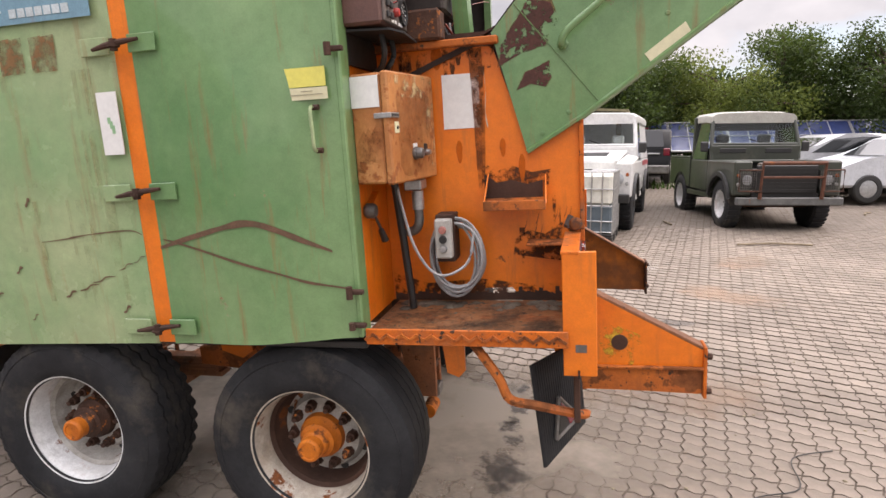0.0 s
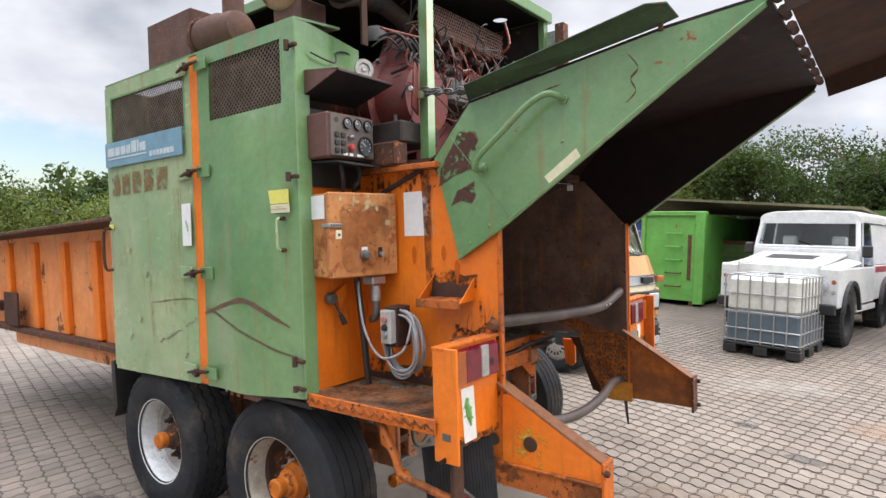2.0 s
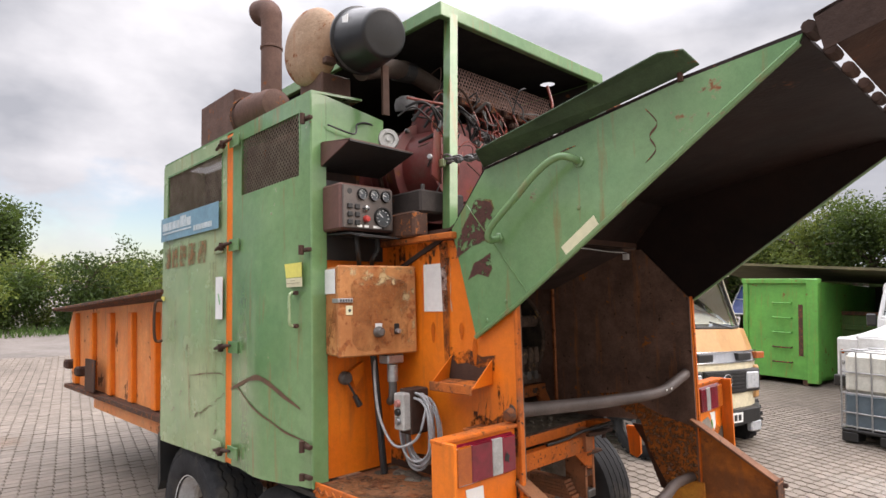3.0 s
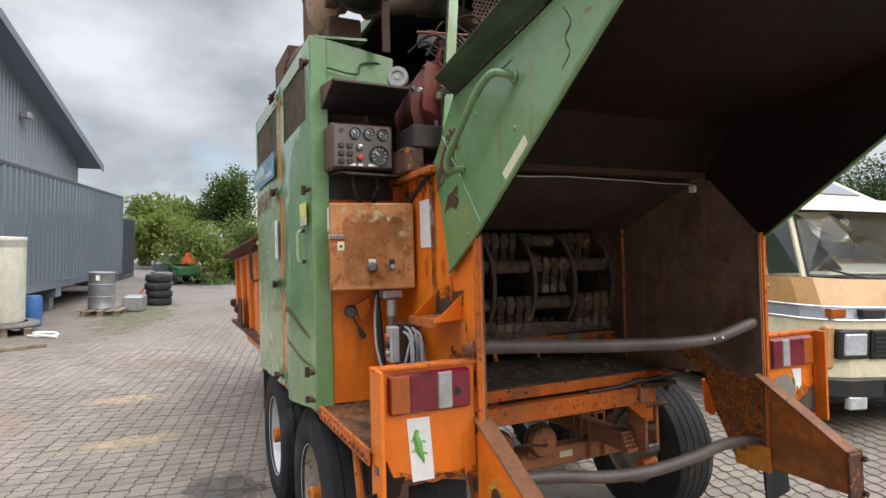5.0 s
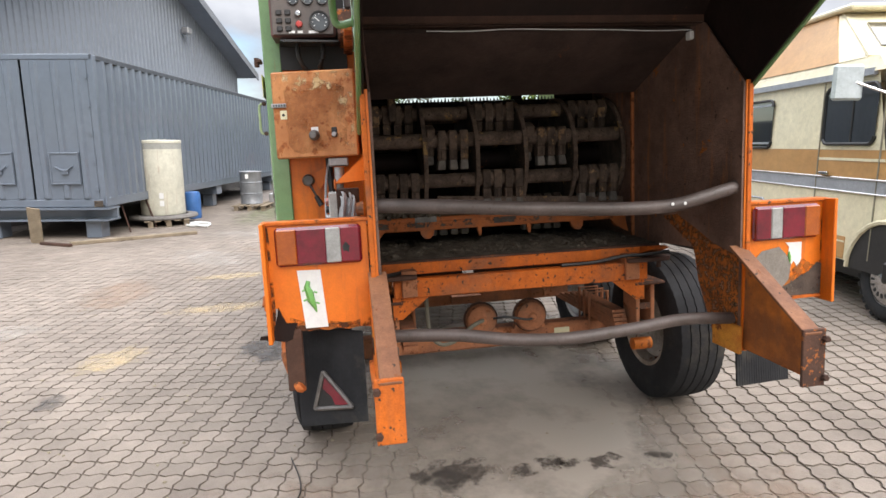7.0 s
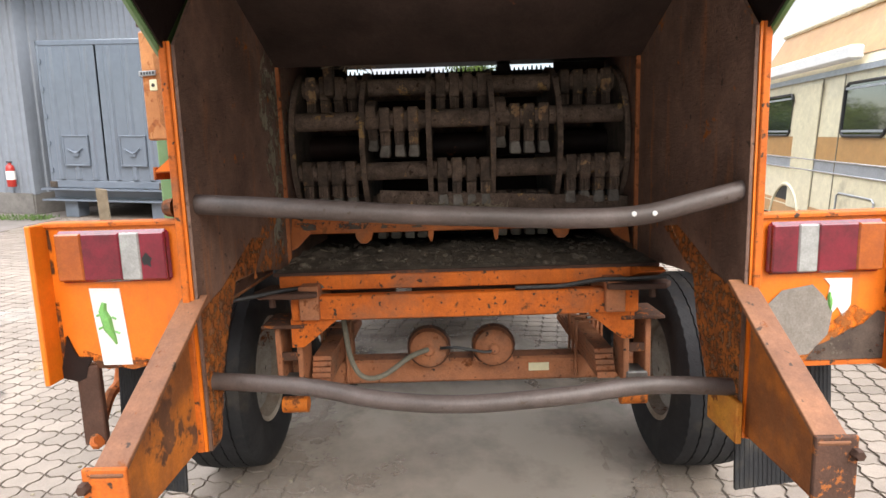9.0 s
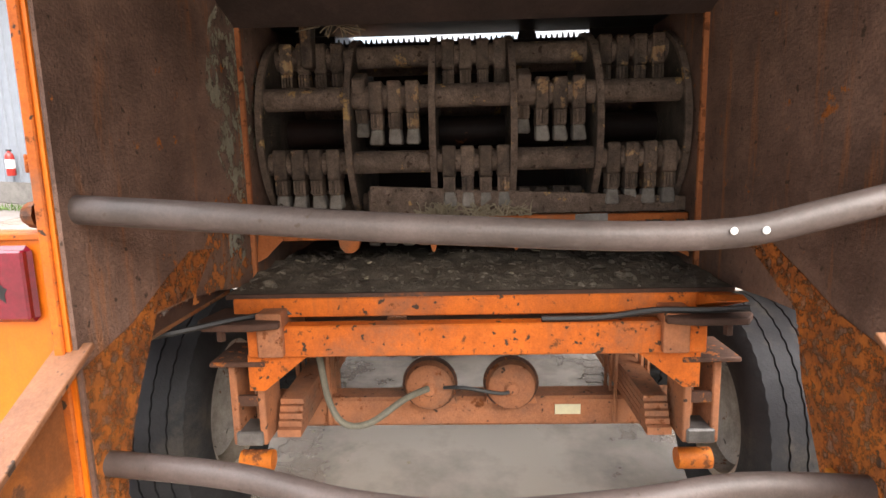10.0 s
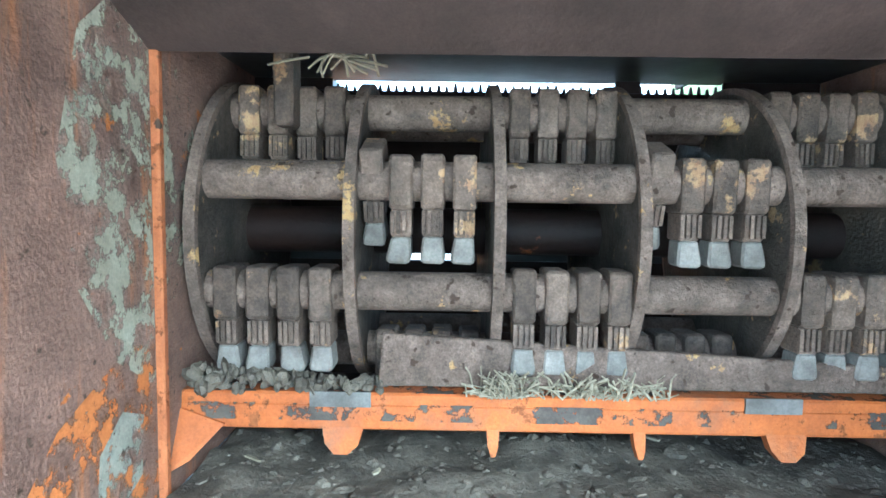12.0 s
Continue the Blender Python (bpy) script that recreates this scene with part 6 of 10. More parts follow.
mp("floor_edge_tail", plate(B(), xz([(-0.70, 1.03), (-0.60, 1.045), (-0.56, 1.035), (-0.70, 0.985)], 0.80), (0, -0.10, 0)), ORANGE_CHIP, "bent end of the edge beam", bevel=0.003)
crumbs = B()
for i in range(1000):
    x, y = random.uniform(-1.5, -0.72), random.uniform(-0.76, 0.8)
    r = abs(random.gauss(0, 0.0055)) + 0.002
    lathe(crumbs, [(0, r * random.uniform(0.3, 0.9)), (r * 0.7, r * 0.4), (r, 0)], Matrix.Translation((x, y, 1.0445 + 0.03 * max(0, noise.noise(((x + 1.53) / 0.828 * 8.4, (y + 0.77) / 1.58 * 12, 2)) + 0.3) * min(1, (24 - (x + 1.53) / 0.828 * 24) / 8))) @ pose(0, 0, 0, random.uniform(-20, 20), random.uniform(-20, 20), random.random() * 360), 5)
for i in range(130):
    x, y, r = random.uniform(-1.48, -0.80), random.uniform(-0.74, 0.76), random.uniform(0.009, 0.026)
    lump = Matrix.Translation((x, y, 1.052)) @ pose(0, 0, 0, random.uniform(-25, 25), random.uniform(-25, 25), random.random() * 360) @ Matrix.Diagonal((random.uniform(0.6, 1.5), random.uniform(0.5, 1.0), random.uniform(0.5, 1.0), 1))
    lathe(crumbs, [(0, r * 0.8), (r * 0.6, r * 0.55), (r, 0.1 * r), (r * 0.8, -r * 0.3), (0, -r * 0.4)], lump, random.choice((5, 6, 7)))
tagged(mp("floor_debris", crumbs, SOIL, "heap of dark crumbs and wood chips"), kind="stuff")
bed = B()
gr = [[bed.verts.new((-1.53 + 0.828 * i / 24, -0.77 + 1.58 * j / 40, 1.045 + 0.03 * max(0, noise.noise((i * 0.35, j * 0.3, 2)) + 0.3) * min(1, (24 - i) / 8))) for j in range(41)] for i in range(25)]
for i in range(24):
    for j in range(40):
        bed.faces.new((gr[i][j], gr[i + 1][j], gr[i + 1][j + 1], gr[i][j + 1]))
tagged(mp("floor_dirt", bed, SOIL, "layer of dark dirt", smooth=True), kind="stuff")
CHIP_DARK = mat("grey_brown_wood_chip", (0.17, 0.14, 0.11), (0.09, 0.075, 0.06), 0.9, scale=14, bump=0.3)
STRAW = mat("pale_wood_chip", (0.36, 0.31, 0.22), (0.25, 0.21, 0.15), 0.9, scale=10, bump=0.2)
for i in range(26):
    x, y, a = random.uniform(-1.4, -0.76), random.uniform(-0.75, 0.75), random.random() * 360
    l = random.uniform(0.02, 0.07)
    cm_ = Matrix.Translation((x, y, 1.068)) @ pose(0, 0, 0, random.uniform(-15, 15), random.uniform(-15, 15), a)
    cw = random.uniform(0.003, 0.010)
    mp("wood_chip", plate(B(), [cm_ @ Vector(q) for q in ((-l * 0.35, -cw, 0), (l * 0.30, -cw * random.uniform(0.2, 1), 0), (l * 0.38, cw * 0.3, 0), (l * 0.1, cw, 0), (-l * 0.3, cw * random.uniform(0.2, 1), 0))], (0, 0, 0.004)), random.choice((STRAW, CHIP_DARK, CHIP_DARK)))
for a, b in ((-0.72, -0.29), (-0.22, 0.72)):
    mp("rear_cross_member", box(B(), -0.92, -0.88, a, b, 0.90, 1.026), RUSTY, "dark rusty cross member under the floor", bevel=0.004)
beam = mp("frame_cross_beam", box(B(), -0.705, -0.645, -0.70, 0.72, 0.852, 0.953), ORANGE_CHIP, "chipped orange cross beam", bevel=0.005)
for s in (-1, 1):
    part("beam_gusset", plate(B(), yz([(s * 0.71, 0.855), (s * 0.51, 0.855), (s * 0.66, 0.735), (s * 0.71, 0.735)], -0.665), (-0.012, 0, 0)), ORANGE_CHIP, beam)
    part("beam_top_pad", plate(B(), [(-0.78, s * 0.60, 0.958), (-0.60, s * 0.58, 0.958), (-0.56, s * 0.66, 0.962), (-0.555, s * 0.80, 0.966), (-0.62, s * 0.84, 0.962), (-0.78, s * 0.82, 0.958)], (0, 0, 0.022)), RUSTY, beam, bevel=0.004)
    part("beam_pad_bolt", tube(B(), [(-0.60, s * 0.76, 0.925), (-0.60, s * 0.76, 0.985)], 0.014, 6), RUSTY, beam)
    hang = mp("spring_hanger", box(B(), -0.86, -0.70, s * 0.69 - 0.012, s * 0.69 + 0.012, 0.53, 0.82), DUSTY_ORANGE, "orange spring hanger", bevel=0.004)
    part("hanger_cheek", box(B(), -0.86, -0.70, s * 0.78 - 0.012, s * 0.78 + 0.012, 0.53, 0.82), DUSTY_ORANGE, hang, bevel=0.004)
    part("hanger_top", box(B(), -0.87, -0.66, s * 0.745 - 0.09, s * 0.745 + 0.09, 0.815, 0.832), RUST_ORANGE, hang, bevel=0.004)
    part("hanger_web", box(B(), -0.72, -0.705, s * 0.735 - 0.04, s * 0.735 + 0.04, 0.665, 0.70), RUST_ORANGE, hang)
    part("hanger_foot", box(B(), -0.80, -0.69, s * 0.735 - 0.045, s * 0.735 + 0.045, 0.53, 0.58), CAST, hang, bevel=0.006)
    part("spring_eye", tube(B(), [(-0.75, s * 0.68, 0.45), (-0.75, s * 0.79, 0.45)], 0.035, 12), HUB_ORANGE, hang, smooth=True)
    mp("frame_rail", box(B(), -6.0, -0.62, s * 0.62 - 0.04, s * 0.62 + 0.04, 0.86, 1.0), DUSTY_ORANGE, "orange chassis rail", bevel=0.004)
    for ax in (-1.165, -2.38):
        sp = mp("leaf_spring", box(B(), ax - 0.55, ax + 0.42, s * 0.62 - 0.04, s * 0.62 + 0.04, 0.535, 0.56), DUSTY_ORANGE, "stacked leaf spring")
        for k in range(4):
            part("spring_leaf", box(B(), ax - 0.50 + 0.10 * k, ax + 0.40 - 0.012 * k, s * 0.62 - 0.04, s * 0.62 + 0.04, 0.563 + 0.022 * k, 0.582 + 0.022 * k), DUSTY_ORANGE, sp)
        for dx in (-0.08, 0.0, 0.08):
            part("spring_clamp", tube(B(), [(ax + dx, s * 0.56, 0.42), (ax + dx, s * 0.56, 0.70), (ax + dx, s * 0.68, 0.70), (ax + dx, s * 0.68, 0.42)], 0.012, 6), DUSTY_ORANGE, sp)
    if s > 0:
        mp("wheel_guard_panel", plate(B(), xz([(-0.50, 1.0), (-0.35, 1.0), (-0.18, 0.86), (-0.20, 0.58), (-0.32, 0.62), (-0.42, 0.88)], 0.96), (0, 0.008, 0)), RUSTY, "dark inner wheel guard")
for ax in (-1.165, -2.38):
    axle = mp("axle", box(B(), ax - 0.06, ax + 0.06, -0.90, 0.90, 0.395, 0.515), DUSTY_ORANGE, "dusty orange square axle", bevel=0.012)
    if ax > -2:
        for y in (-0.157, 0.153):
            cm = Matrix.Translation((ax + 0.06, y, 0.60)) @ ALONG_X
            can = part("brake_chamber", lathe(B(), [(0, 0.0), (0.088, 0.0), (0.092, 0.03), (0.099, 0.045), (0.099, 0.06), (0.092, 0.07), (0.088, 0.10), (0.07, 0.115), (0.03, 0.122), (0.02, 0.135), (0, 0.136)], cm, 24), DUSTY_ORANGE, axle, "dusty orange brake chamber", smooth=True)
            part("chamber_clamp", lathe(B(), [(0.097, 0.04), (0.106, 0.045), (0.106, 0.062), (0.097, 0.068)], cm, 24), RUST_ORANGE, axle)
            part("chamber_stand", plate(B(), yz([(y - 0.10, 0.515), (y + 0.10, 0.515), (y + 0.085, 0.56), (y - 0.085, 0.56)], ax + 0.07), (0.05, 0, 0)), DUSTY_ORANGE, axle)
        part("type_plate", box(B(), ax + 0.061, ax + 0.065, 0.33, 0.43, 0.445, 0.485), CREAM, axle, "pale blank type plate")
    else:
        part("axle_link", box(B(), ax + 0.06, ax + 0.14, -0.12, 0.12, 0.42, 0.48), DUSTY_ORANGE, axle)
AIRHOSE = mat("grey_green_air_hose", (0.20, 0.19, 0.15), None, 0.7, scale=10)
mp("air_hose", tube(B(), smooth_path([(-0.97, -0.16, 0.61), (-0.90, -0.24, 0.60), (-0.86, -0.36, 0.53), (-0.85, -0.45, 0.53), (-0.84, -0.50, 0.62), (-0.80, -0.515, 0.80), (-0.76, -0.52, 0.93)], 5), 0.012, 8), AIRHOSE, "grey air brake hose", smooth=True)
mp("air_hose", tube(B(), smooth_path([(-0.955, -0.10, 0.62), (-0.93, -0.02, 0.628), (-0.945, 0.10, 0.60), (-0.955, 0.14, 0.60)], 5), 0.007, 6), BLACK, "thin black air line", smooth=True)
mp("air_hose", tube(B(), smooth_path([(-0.42, -0.94, 0.985), (-0.50, -0.82, 0.99), (-0.60, -0.70, 0.994), (-0.69, -0.60, 0.985), (-0.72, -0.50, 0.97)], 5), 0.009, 6), BLACK, "black brake cable", smooth=True)
mp("air_hose", tube(B(), smooth_path([(-0.66, 0.22, 0.963), (-0.65, 0.40, 0.968), (-0.63, 0.55, 0.993), (-0.60, 0.68, 1.0), (-0.56, 0.80, 1.015)], 5), 0.010, 6), BLACK, "black brake cable", smooth=True)


def tyre_mesh(m, zig, seg):
    """Sidewalls and a tread of ribs; with zig the grooves run in zigzags and the shoulders are notched."""
    prof = [(0.268, -0.175), (0.283, -0.192), (0.315, -0.205), (0.36, -0.211), (0.40, -0.210), (0.440, -0.200), (0.466, -0.182)]
    deep, w = (0.016, 0.0075) if zig else (0.009, 0.0045)
    tread = [(-0.176, 0.474)]
    for c in (-0.108, -0.036, 0.036, 0.108):
        rr = 0.484 - 0.25 * c * c
        tread += [(c - w, rr), (c - w + 0.001, rr - deep), (c + w - 0.001, rr - deep), (c + w, rr)]
    tread += [(0.176, 0.474)]
    full = [(r, h, 0) for r, h in prof] + [(r, h, 1) for h, r in tread] + [(r, -h, 0) for r, h in prof[::-1]]
    bm = B()
    rings = []
    for k in range(seg):
        a = k * math.tau / seg
        zz = (1.0 if zig else 0.32) * (abs((k % 6) - 3) - 1.5) / 1.5
        notch = zig and k % 6 in (0, 1)
        ring = []
        for r, h, t in full:
            if t:
                h = h + zz * 0.010
            if notch and abs(h) > 0.15 and r > 0.43:
                r -= 0.009
            ring.append(bm.verts.new(m @ Vector((r * math.cos(a), r * math.sin(a), h))))
        rings.append(ring)
    for k in range(seg):
        p, q = rings[k], rings[(k + 1) % seg]
        for i in range(len(full) - 1):
            bm.faces.new((p[i], p[i + 1], q[i + 1], q[i]))
    return bm


def wheel(x, s, z, mt, disc_mt, label, fresh):
    """A single wide wheel: deep dish rim, tyre, hub with nuts. s: the side of the machine."""
    m = Matrix.Translation((x, s * 1.06, z)) @ pose(0, 0, 0, 90 if s < 0 else -90, 0, 0)
    rim = mp("wheel", lathe(B(), [(0.270, 0.192), (0.279, 0.195), (0.287, 0.192), (0.287, 0.184), (0.266, 0.176), (0.254, 0.155), (0.248, 0.02), (0.246, 0.0), (0.25, -0.05), (0.25, -0.08), (0.24, -0.085), (0.262, -0.092), (0.280, -0.097)], m, 56), mt, label, smooth=True)
    md = m @ Matrix.Translation((0, 0, 0.055))
    part("rim_well", lathe(B(), [(0.2485, 0.022), (0.233, 0.006), (0.228, -0.045), (0.207, -0.073)], md, 56), DISC_DIRT if fresh else RUSTY, rim, "dirty rim well", smooth=True)
    part("wheel_disc", lathe(B(), [(0.209, -0.071), (0.190, -0.068), (0.176, -0.045), (0.168, -0.028), (0.12, -0.016), (0.0, -0.016), (0.0, -0.03), (0.16, -0.05), (0.208, -0.085)], md, 48), disc_mt, rim, "dirty wheel disc", smooth=True)
    part("tyre", tyre_mesh(m @ Matrix.Translation((0, 0, 0.045)) @ Matrix.Diagonal((0.983, 0.983, 0.785, 1)), 1 if fresh else 0, 252 if fresh else 330), RUBBER, rim, "black truck tyre with zigzag tread" if fresh else "worn ribbed black truck tyre", smooth=True)
    side = B()
    for r, h in ((0.322, 0.2035), (0.418, 0.2035)):
        lathe(side, [(r - 0.004, h), (r - 0.002, h + 0.004), (r + 0.002, h + 0.004), (r + 0.004, h)], m, 72)
    part("tyre_ridge", side, RUBBER, rim, smooth=True)
    hub = part("hub", lathe(B(), [(0.049, 0.150), (0.055, 0.147), (0.060, 0.14), (0.063, 0.118), (0.080, 0.110), (0.086, 0.082), (0.100, 0.070), (0.106, 0.036)], m, 28), HUB_BROWN if fresh else HUB_ORANGE, rim, "brown rusted wheel hub" if fresh else "orange painted wheel hub", smooth=True)
    part("hub_cap", lathe(B(), [(0, 0.200), (0.034, 0.200), (0.036, 0.204), (0.046, 0.203), (0.052, 0.196), (0.053, 0.185), (0.051, 0.18), (0.050, 0.149)], m, 24), HUB_ORANGE, hub, "orange hub cap", smooth=True)
    for k in range(10):
        nm = md @ pose(0, 0, 0, 0, 0, k * 36) @ Matrix.Translation((0.140, 0, -0.022))
        part("wheel_nut", lathe(B(), [(0, 0.058), (0.012, 0.056), (0.014, 0.034), (0.022, 0.032), (0.024, 0.004), (0.029, 0.0)], nm, 8), HUB_BROWN, rim)
    for k in range(8):
        nm = md @ pose(0, 0, 0, 0, 0, k * 45 + 20) @ Matrix.Translation((0.192, 0, -0.0665))
        part("rim_slot", lathe(B(), [(0, 0.004), (0.018, 0.004), (0.02, 0.0)], nm, 10), BLACK, rim)
    return rim


HUB_BROWN = mat("brown_rusted_hub", (0.095, 0.048, 0.032), (0.055, 0.030, 0.022), 0.7, scale=9, rust=0.32, rust_scale=16, rust_cols=((0.30, 0.10, 0.03), (0.55, 0.17, 0.03)), bump=0.3)
DISC_DIRT = mat("grey_dirty_disc_paint", (0.56, 0.54, 0.50), (0.36, 0.33, 0.29), 0.6, scale=8, rust=0.32, rust_scale=9, dirt=0.5)
for s in (-1, 1):
    wheel(-1.165, s, 0.476 if s < 0 else 0.428, RIM_RUST, DISC_DIRT, "rusty dirty white wheel rim", False)
    wheel(-2.38, s, 0.498 if s < 0 else 0.45, RIM_WHITE, DISC_DIRT, "white painted wheel rim", True)
    mp("wheel_arch_front", plate(B(), xz([(-3.05, 0.95), (-3.0, 0.96), (-2.98, 0.62), (-3.03, 0.55)], s * 1.24), (0, -s * 0.38, 0)), BLACK, "black rubber splash guard")
for s in (-1, 1):
    # rail is painted black to stand for the shadow below the doors
    mp("side_rail", box(B(), -2.85, -0.86, s * 1.22 - 0.025, s * 1.22 + 0.025, 0.945, 0.975), BLACK, "lower side rail, black in place of under-body shadow", bevel=0.004)
    mp("spring_bracket", plate(B(), xz([(-1.90, 0.90), (-1.70, 0.90), (-1.70, 0.72), (-1.76, 0.68), (-1.88, 0.72)], s * 0.74), (0, 0.02, 0)), ORANGE, "orange spring bracket")
    mp("spring_bracket", plate(B(), xz([(-0.60, 0.96), (-0.50, 0.96), (-0.50, 0.78), (-0.53, 0.75), (-0.58, 0.77)], s * 1.05), (0, 0.02, 0)), ORANGE, "orange spring bracket")
    mp("equalizer", plate(B(), xz([(-2.05, 0.72), (-1.55, 0.78), (-1.55, 0.70), (-1.80, 0.60), (-2.05, 0.62)], s * 0.70), (0, 0.05, 0)), ORANGE_WORN, "rusty orange spring equaliser", bevel=0.006)

# shredding rotor: discs, eight bars and swinging hammers
RC, RZ, RR = -1.46, 1.565, 0.375
rotor_y = [-0.765, -0.437, -0.124, 0.175, 0.487, 0.80]
# shaft colour is near-black to stand for shade deep in the rotor
rotor = mp("rotor_shaft", tube(B(), [(RC, -0.82, RZ), (RC, 0.82, RZ)], 0.062, 20), RUST_SHADE, "worn rotor shaft, darkened for the shade between the discs", smooth=True)
for y in rotor_y:
    m = Matrix.Translation((RC, y, RZ)) @ TO_SIDE
    part("rotor_disc", lathe(B(), [(0.05, -0.011), (RR - 0.004, -0.011), (RR, -0.006), (RR, 0.006), (RR - 0.004, 0.011), (0.05, 0.011)], m, 56), DARK_STEEL, rotor, "worn rotor disc", smooth=True)
    part("disc_rim", lathe(B(), [(RR - 0.012, -0.0135), (RR + 0.003, -0.012), (RR + 0.003, 0.012), (RR - 0.012, 0.0135)], m, 56), BAR, rotor, smooth=True)


def hammer(x, y, z, lean, w=0.049):
    """A swinging hammer: flat body on the bar, ridged collar, flaring worn foot."""
    m = Matrix.Translation((x, y, z)) @ pose(0, 0, 0, 0, lean, random.uniform(-2, 2))
    bm = B()
    out = [(-0.05, 0.052), (0.046, 0.056), (0.054, 0.045), (0.052, -0.055), (0.04, -0.062), (-0.045, -0.062)]
    plate(bm, [m @ Vector((a, -w / 2, b)) for a, b in out], m.to_3x3() @ Vector((0, w, 0)))
    h = part("hammer", bm, HAMMER, rotor, "dusty brown steel hammer", bevel=0.005)
    part("hammer_collar", box(B(), -0.035, 0.036, -w / 2 + 0.003, w / 2 - 0.003, -0.12, -0.058, m), HAMMER, h, bevel=0.004)
    for k in range(4):
        yy = -w / 2 + w * (k + 0.5) / 4
        part("hammer_ridge", box(B(), 0.034, 0.044, yy - 0.0038, yy + 0.0038, -0.112, -0.064, m), HAMMER, h)
    ft = B()
    f = random.uniform(-0.006, 0.006)
    plate(ft, [m @ Vector((0.036, a, b)) for a, b in ((-w / 2 + 0.004, -0.118), (w / 2 - 0.004, -0.118), (w / 2 + 0.002 + f, -0.168), (w / 2 - 0.004 + f, -0.178), (-w / 2 + f, -0.176), (-w / 2 - 0.003 + f, -0.165))], m.to_3x3() @ Vector((-0.06, 0, 0)))
    part("hammer_foot", ft, FOOT, h, "grey worn hammer foot", bevel=0.005)


for k in range(8):
    a = radians(22.5 + 45 * k)
    bx, bz = RC + 0.315 * math.cos(a), RZ + 0.315 * math.sin(a)
    if k == 4:
        continue
    for i in range(5):
        y0, y1 = rotor_y[i], rotor_y[i + 1]
        part("rotor_bar", tube(B(), [(bx, y0, bz), (bx, y1, bz)], 0.043, 16), BAR, rotor, smooth=True)
        if (i + k) % 2 == 1 and k in (0, 1, 6, 7):
            if k == 0:
                n, start, step_y = 3, y0 + 0.105, 0.068
            else:
                n, start, step_y = 4, y0 + 0.058, 0.068
            for q in range(n):
                hammer(bx, start + q * step_y, bz, random.uniform(-3, 3))
            if k == 0:
                hammer(bx - 0.01, y0 + 0.042, bz + 0.03, 22)
clamp = mp("disc_clamp", box(B(), -1.30, -1.22, -0.63, -0.585, 1.81, 1.985), HAMMER, "tan dusty clamp plate", bevel=0.006)
for i in range(14):
    y = random.uniform(-0.55, -0.4)
    a = random.uniform(0, 6.28)
    mp("root_strand", tube(B(), smooth_path([(-1.20, y, 1.955), (-1.18, y + 0.05 * math.cos(a), 1.945 + 0.02 * math.sin(a)), (-1.19, y + 0.09 * math.cos(a), 1.94 - 0.03 * abs(math.sin(a)))], 4), 0.003, 4), STRAW)
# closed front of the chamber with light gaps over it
# plates behind the rotor are coloured near-black in place of deep shade
mp("chamber_front_plate", box(B(), -1.92, -1.90, -0.82, 0.82, 1.03, 1.442), RUST_SHADE)
mp("chamber_front_plate", box(B(), -1.92, -1.90, -0.82, 0.82, 1.472, 1.88), RUST_SHADE)
# top plate is black to keep the space above the rotor in shade
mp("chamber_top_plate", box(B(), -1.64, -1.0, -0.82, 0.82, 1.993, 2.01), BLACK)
for a, b in ((-0.82, -0.42), (-0.16, 0.20), (0.46, 0.82)):
    mp("slot_stop", box(B(), -1.918, -1.902, a, b, 1.443, 1.471), BLACK)
# sill takes the same shade colour as the front plates
mp("gap_sill", box(B(), -1.606, -1.598, -0.82, 0.82, 1.918, 1.958), RUST_SHADE)
comb = B()
y = -0.56
while y < 0.54:
    w, h = random.uniform(0.011, 0.015), random.uniform(0.012, 0.022)
    plate(comb, yz([(y, 1.956), (y + w, 1.956), (y + w * 0.7, 1.959 + h), (y + w * 0.3, 1.959 + h)], -1.603), (0.003, 0, 0))
    y += 0.024
tagged(mp("comb_edge", comb, BLACK, "ragged comb edge"), kind="stuff")
for a, b in ((-0.82, -0.57), (0.24, 0.31), (0.545, 0.82)):
    mp("gap_stop", box(B(), -1.606, -1.598, a, b, 1.959, 1.992), RUST_SHADE)
ANVIL_PAINT = mat("worn_pale_orange_paint", (0.50, 0.145, 0.034), (0.35, 0.10, 0.028), 0.6, scale=6, rust=0.40, rust_scale=12, bump=0.35, bump_scale=60, dirt=0.4)
# anvil: angle bar with fins, wear lip
anvil = mp("anvil_angle", box(B(), -1.16, -1.10, -0.80, 0.82, 1.205, 1.235), ANVIL_PAINT, "chipped orange angle bar", bevel=0.005)
part("anvil_face", box(B(), -1.112, -1.098, -0.80, 0.82, 1.155, 1.21), ANVIL_PAINT, anvil, bevel=0.004)
for y, w in ((-0.45, 0.045), (-0.13, 0.014), (0.18, 0.014), (0.49, 0.045), (0.76, 0.04)):
    part("anvil_fin", plate(B(), [(-1.10, y - w, 1.165), (-1.10, y + w, 1.165), (-1.085, y + w * 0.75, 1.125), (-1.08, y + w * 0.3, 1.108), (-1.08, y - w * 0.35, 1.108), (-1.085, y - w * 0.8, 1.13)], (-0.025, 0, -0.004)), ANVIL_PAINT, anvil)
for s in (-1, 1):
    part("anvil_end_plate", plate(B(), [(-1.10, s * 0.80, 1.20), (-1.10, s * 0.70, 1.165), (-1.06, s * 0.76, 1.10), (-1.04, s * 0.80, 1.08)], (0.008, 0, 0)), ANVIL_PAINT, anvil)
for y0, y1 in ((-0.52, -0.39), (0.40, 0.52)):
    part("bare_patch", box(B(), -1.102, -1.0955, y0, y1, 1.205, 1.238), CAST, anvil)
CHIP = worn("bare_dark_chips", (0.115, 0.095, 0.08), (0.07, 0.055, 0.046), 0.52, 0.56, 13, 1.0)


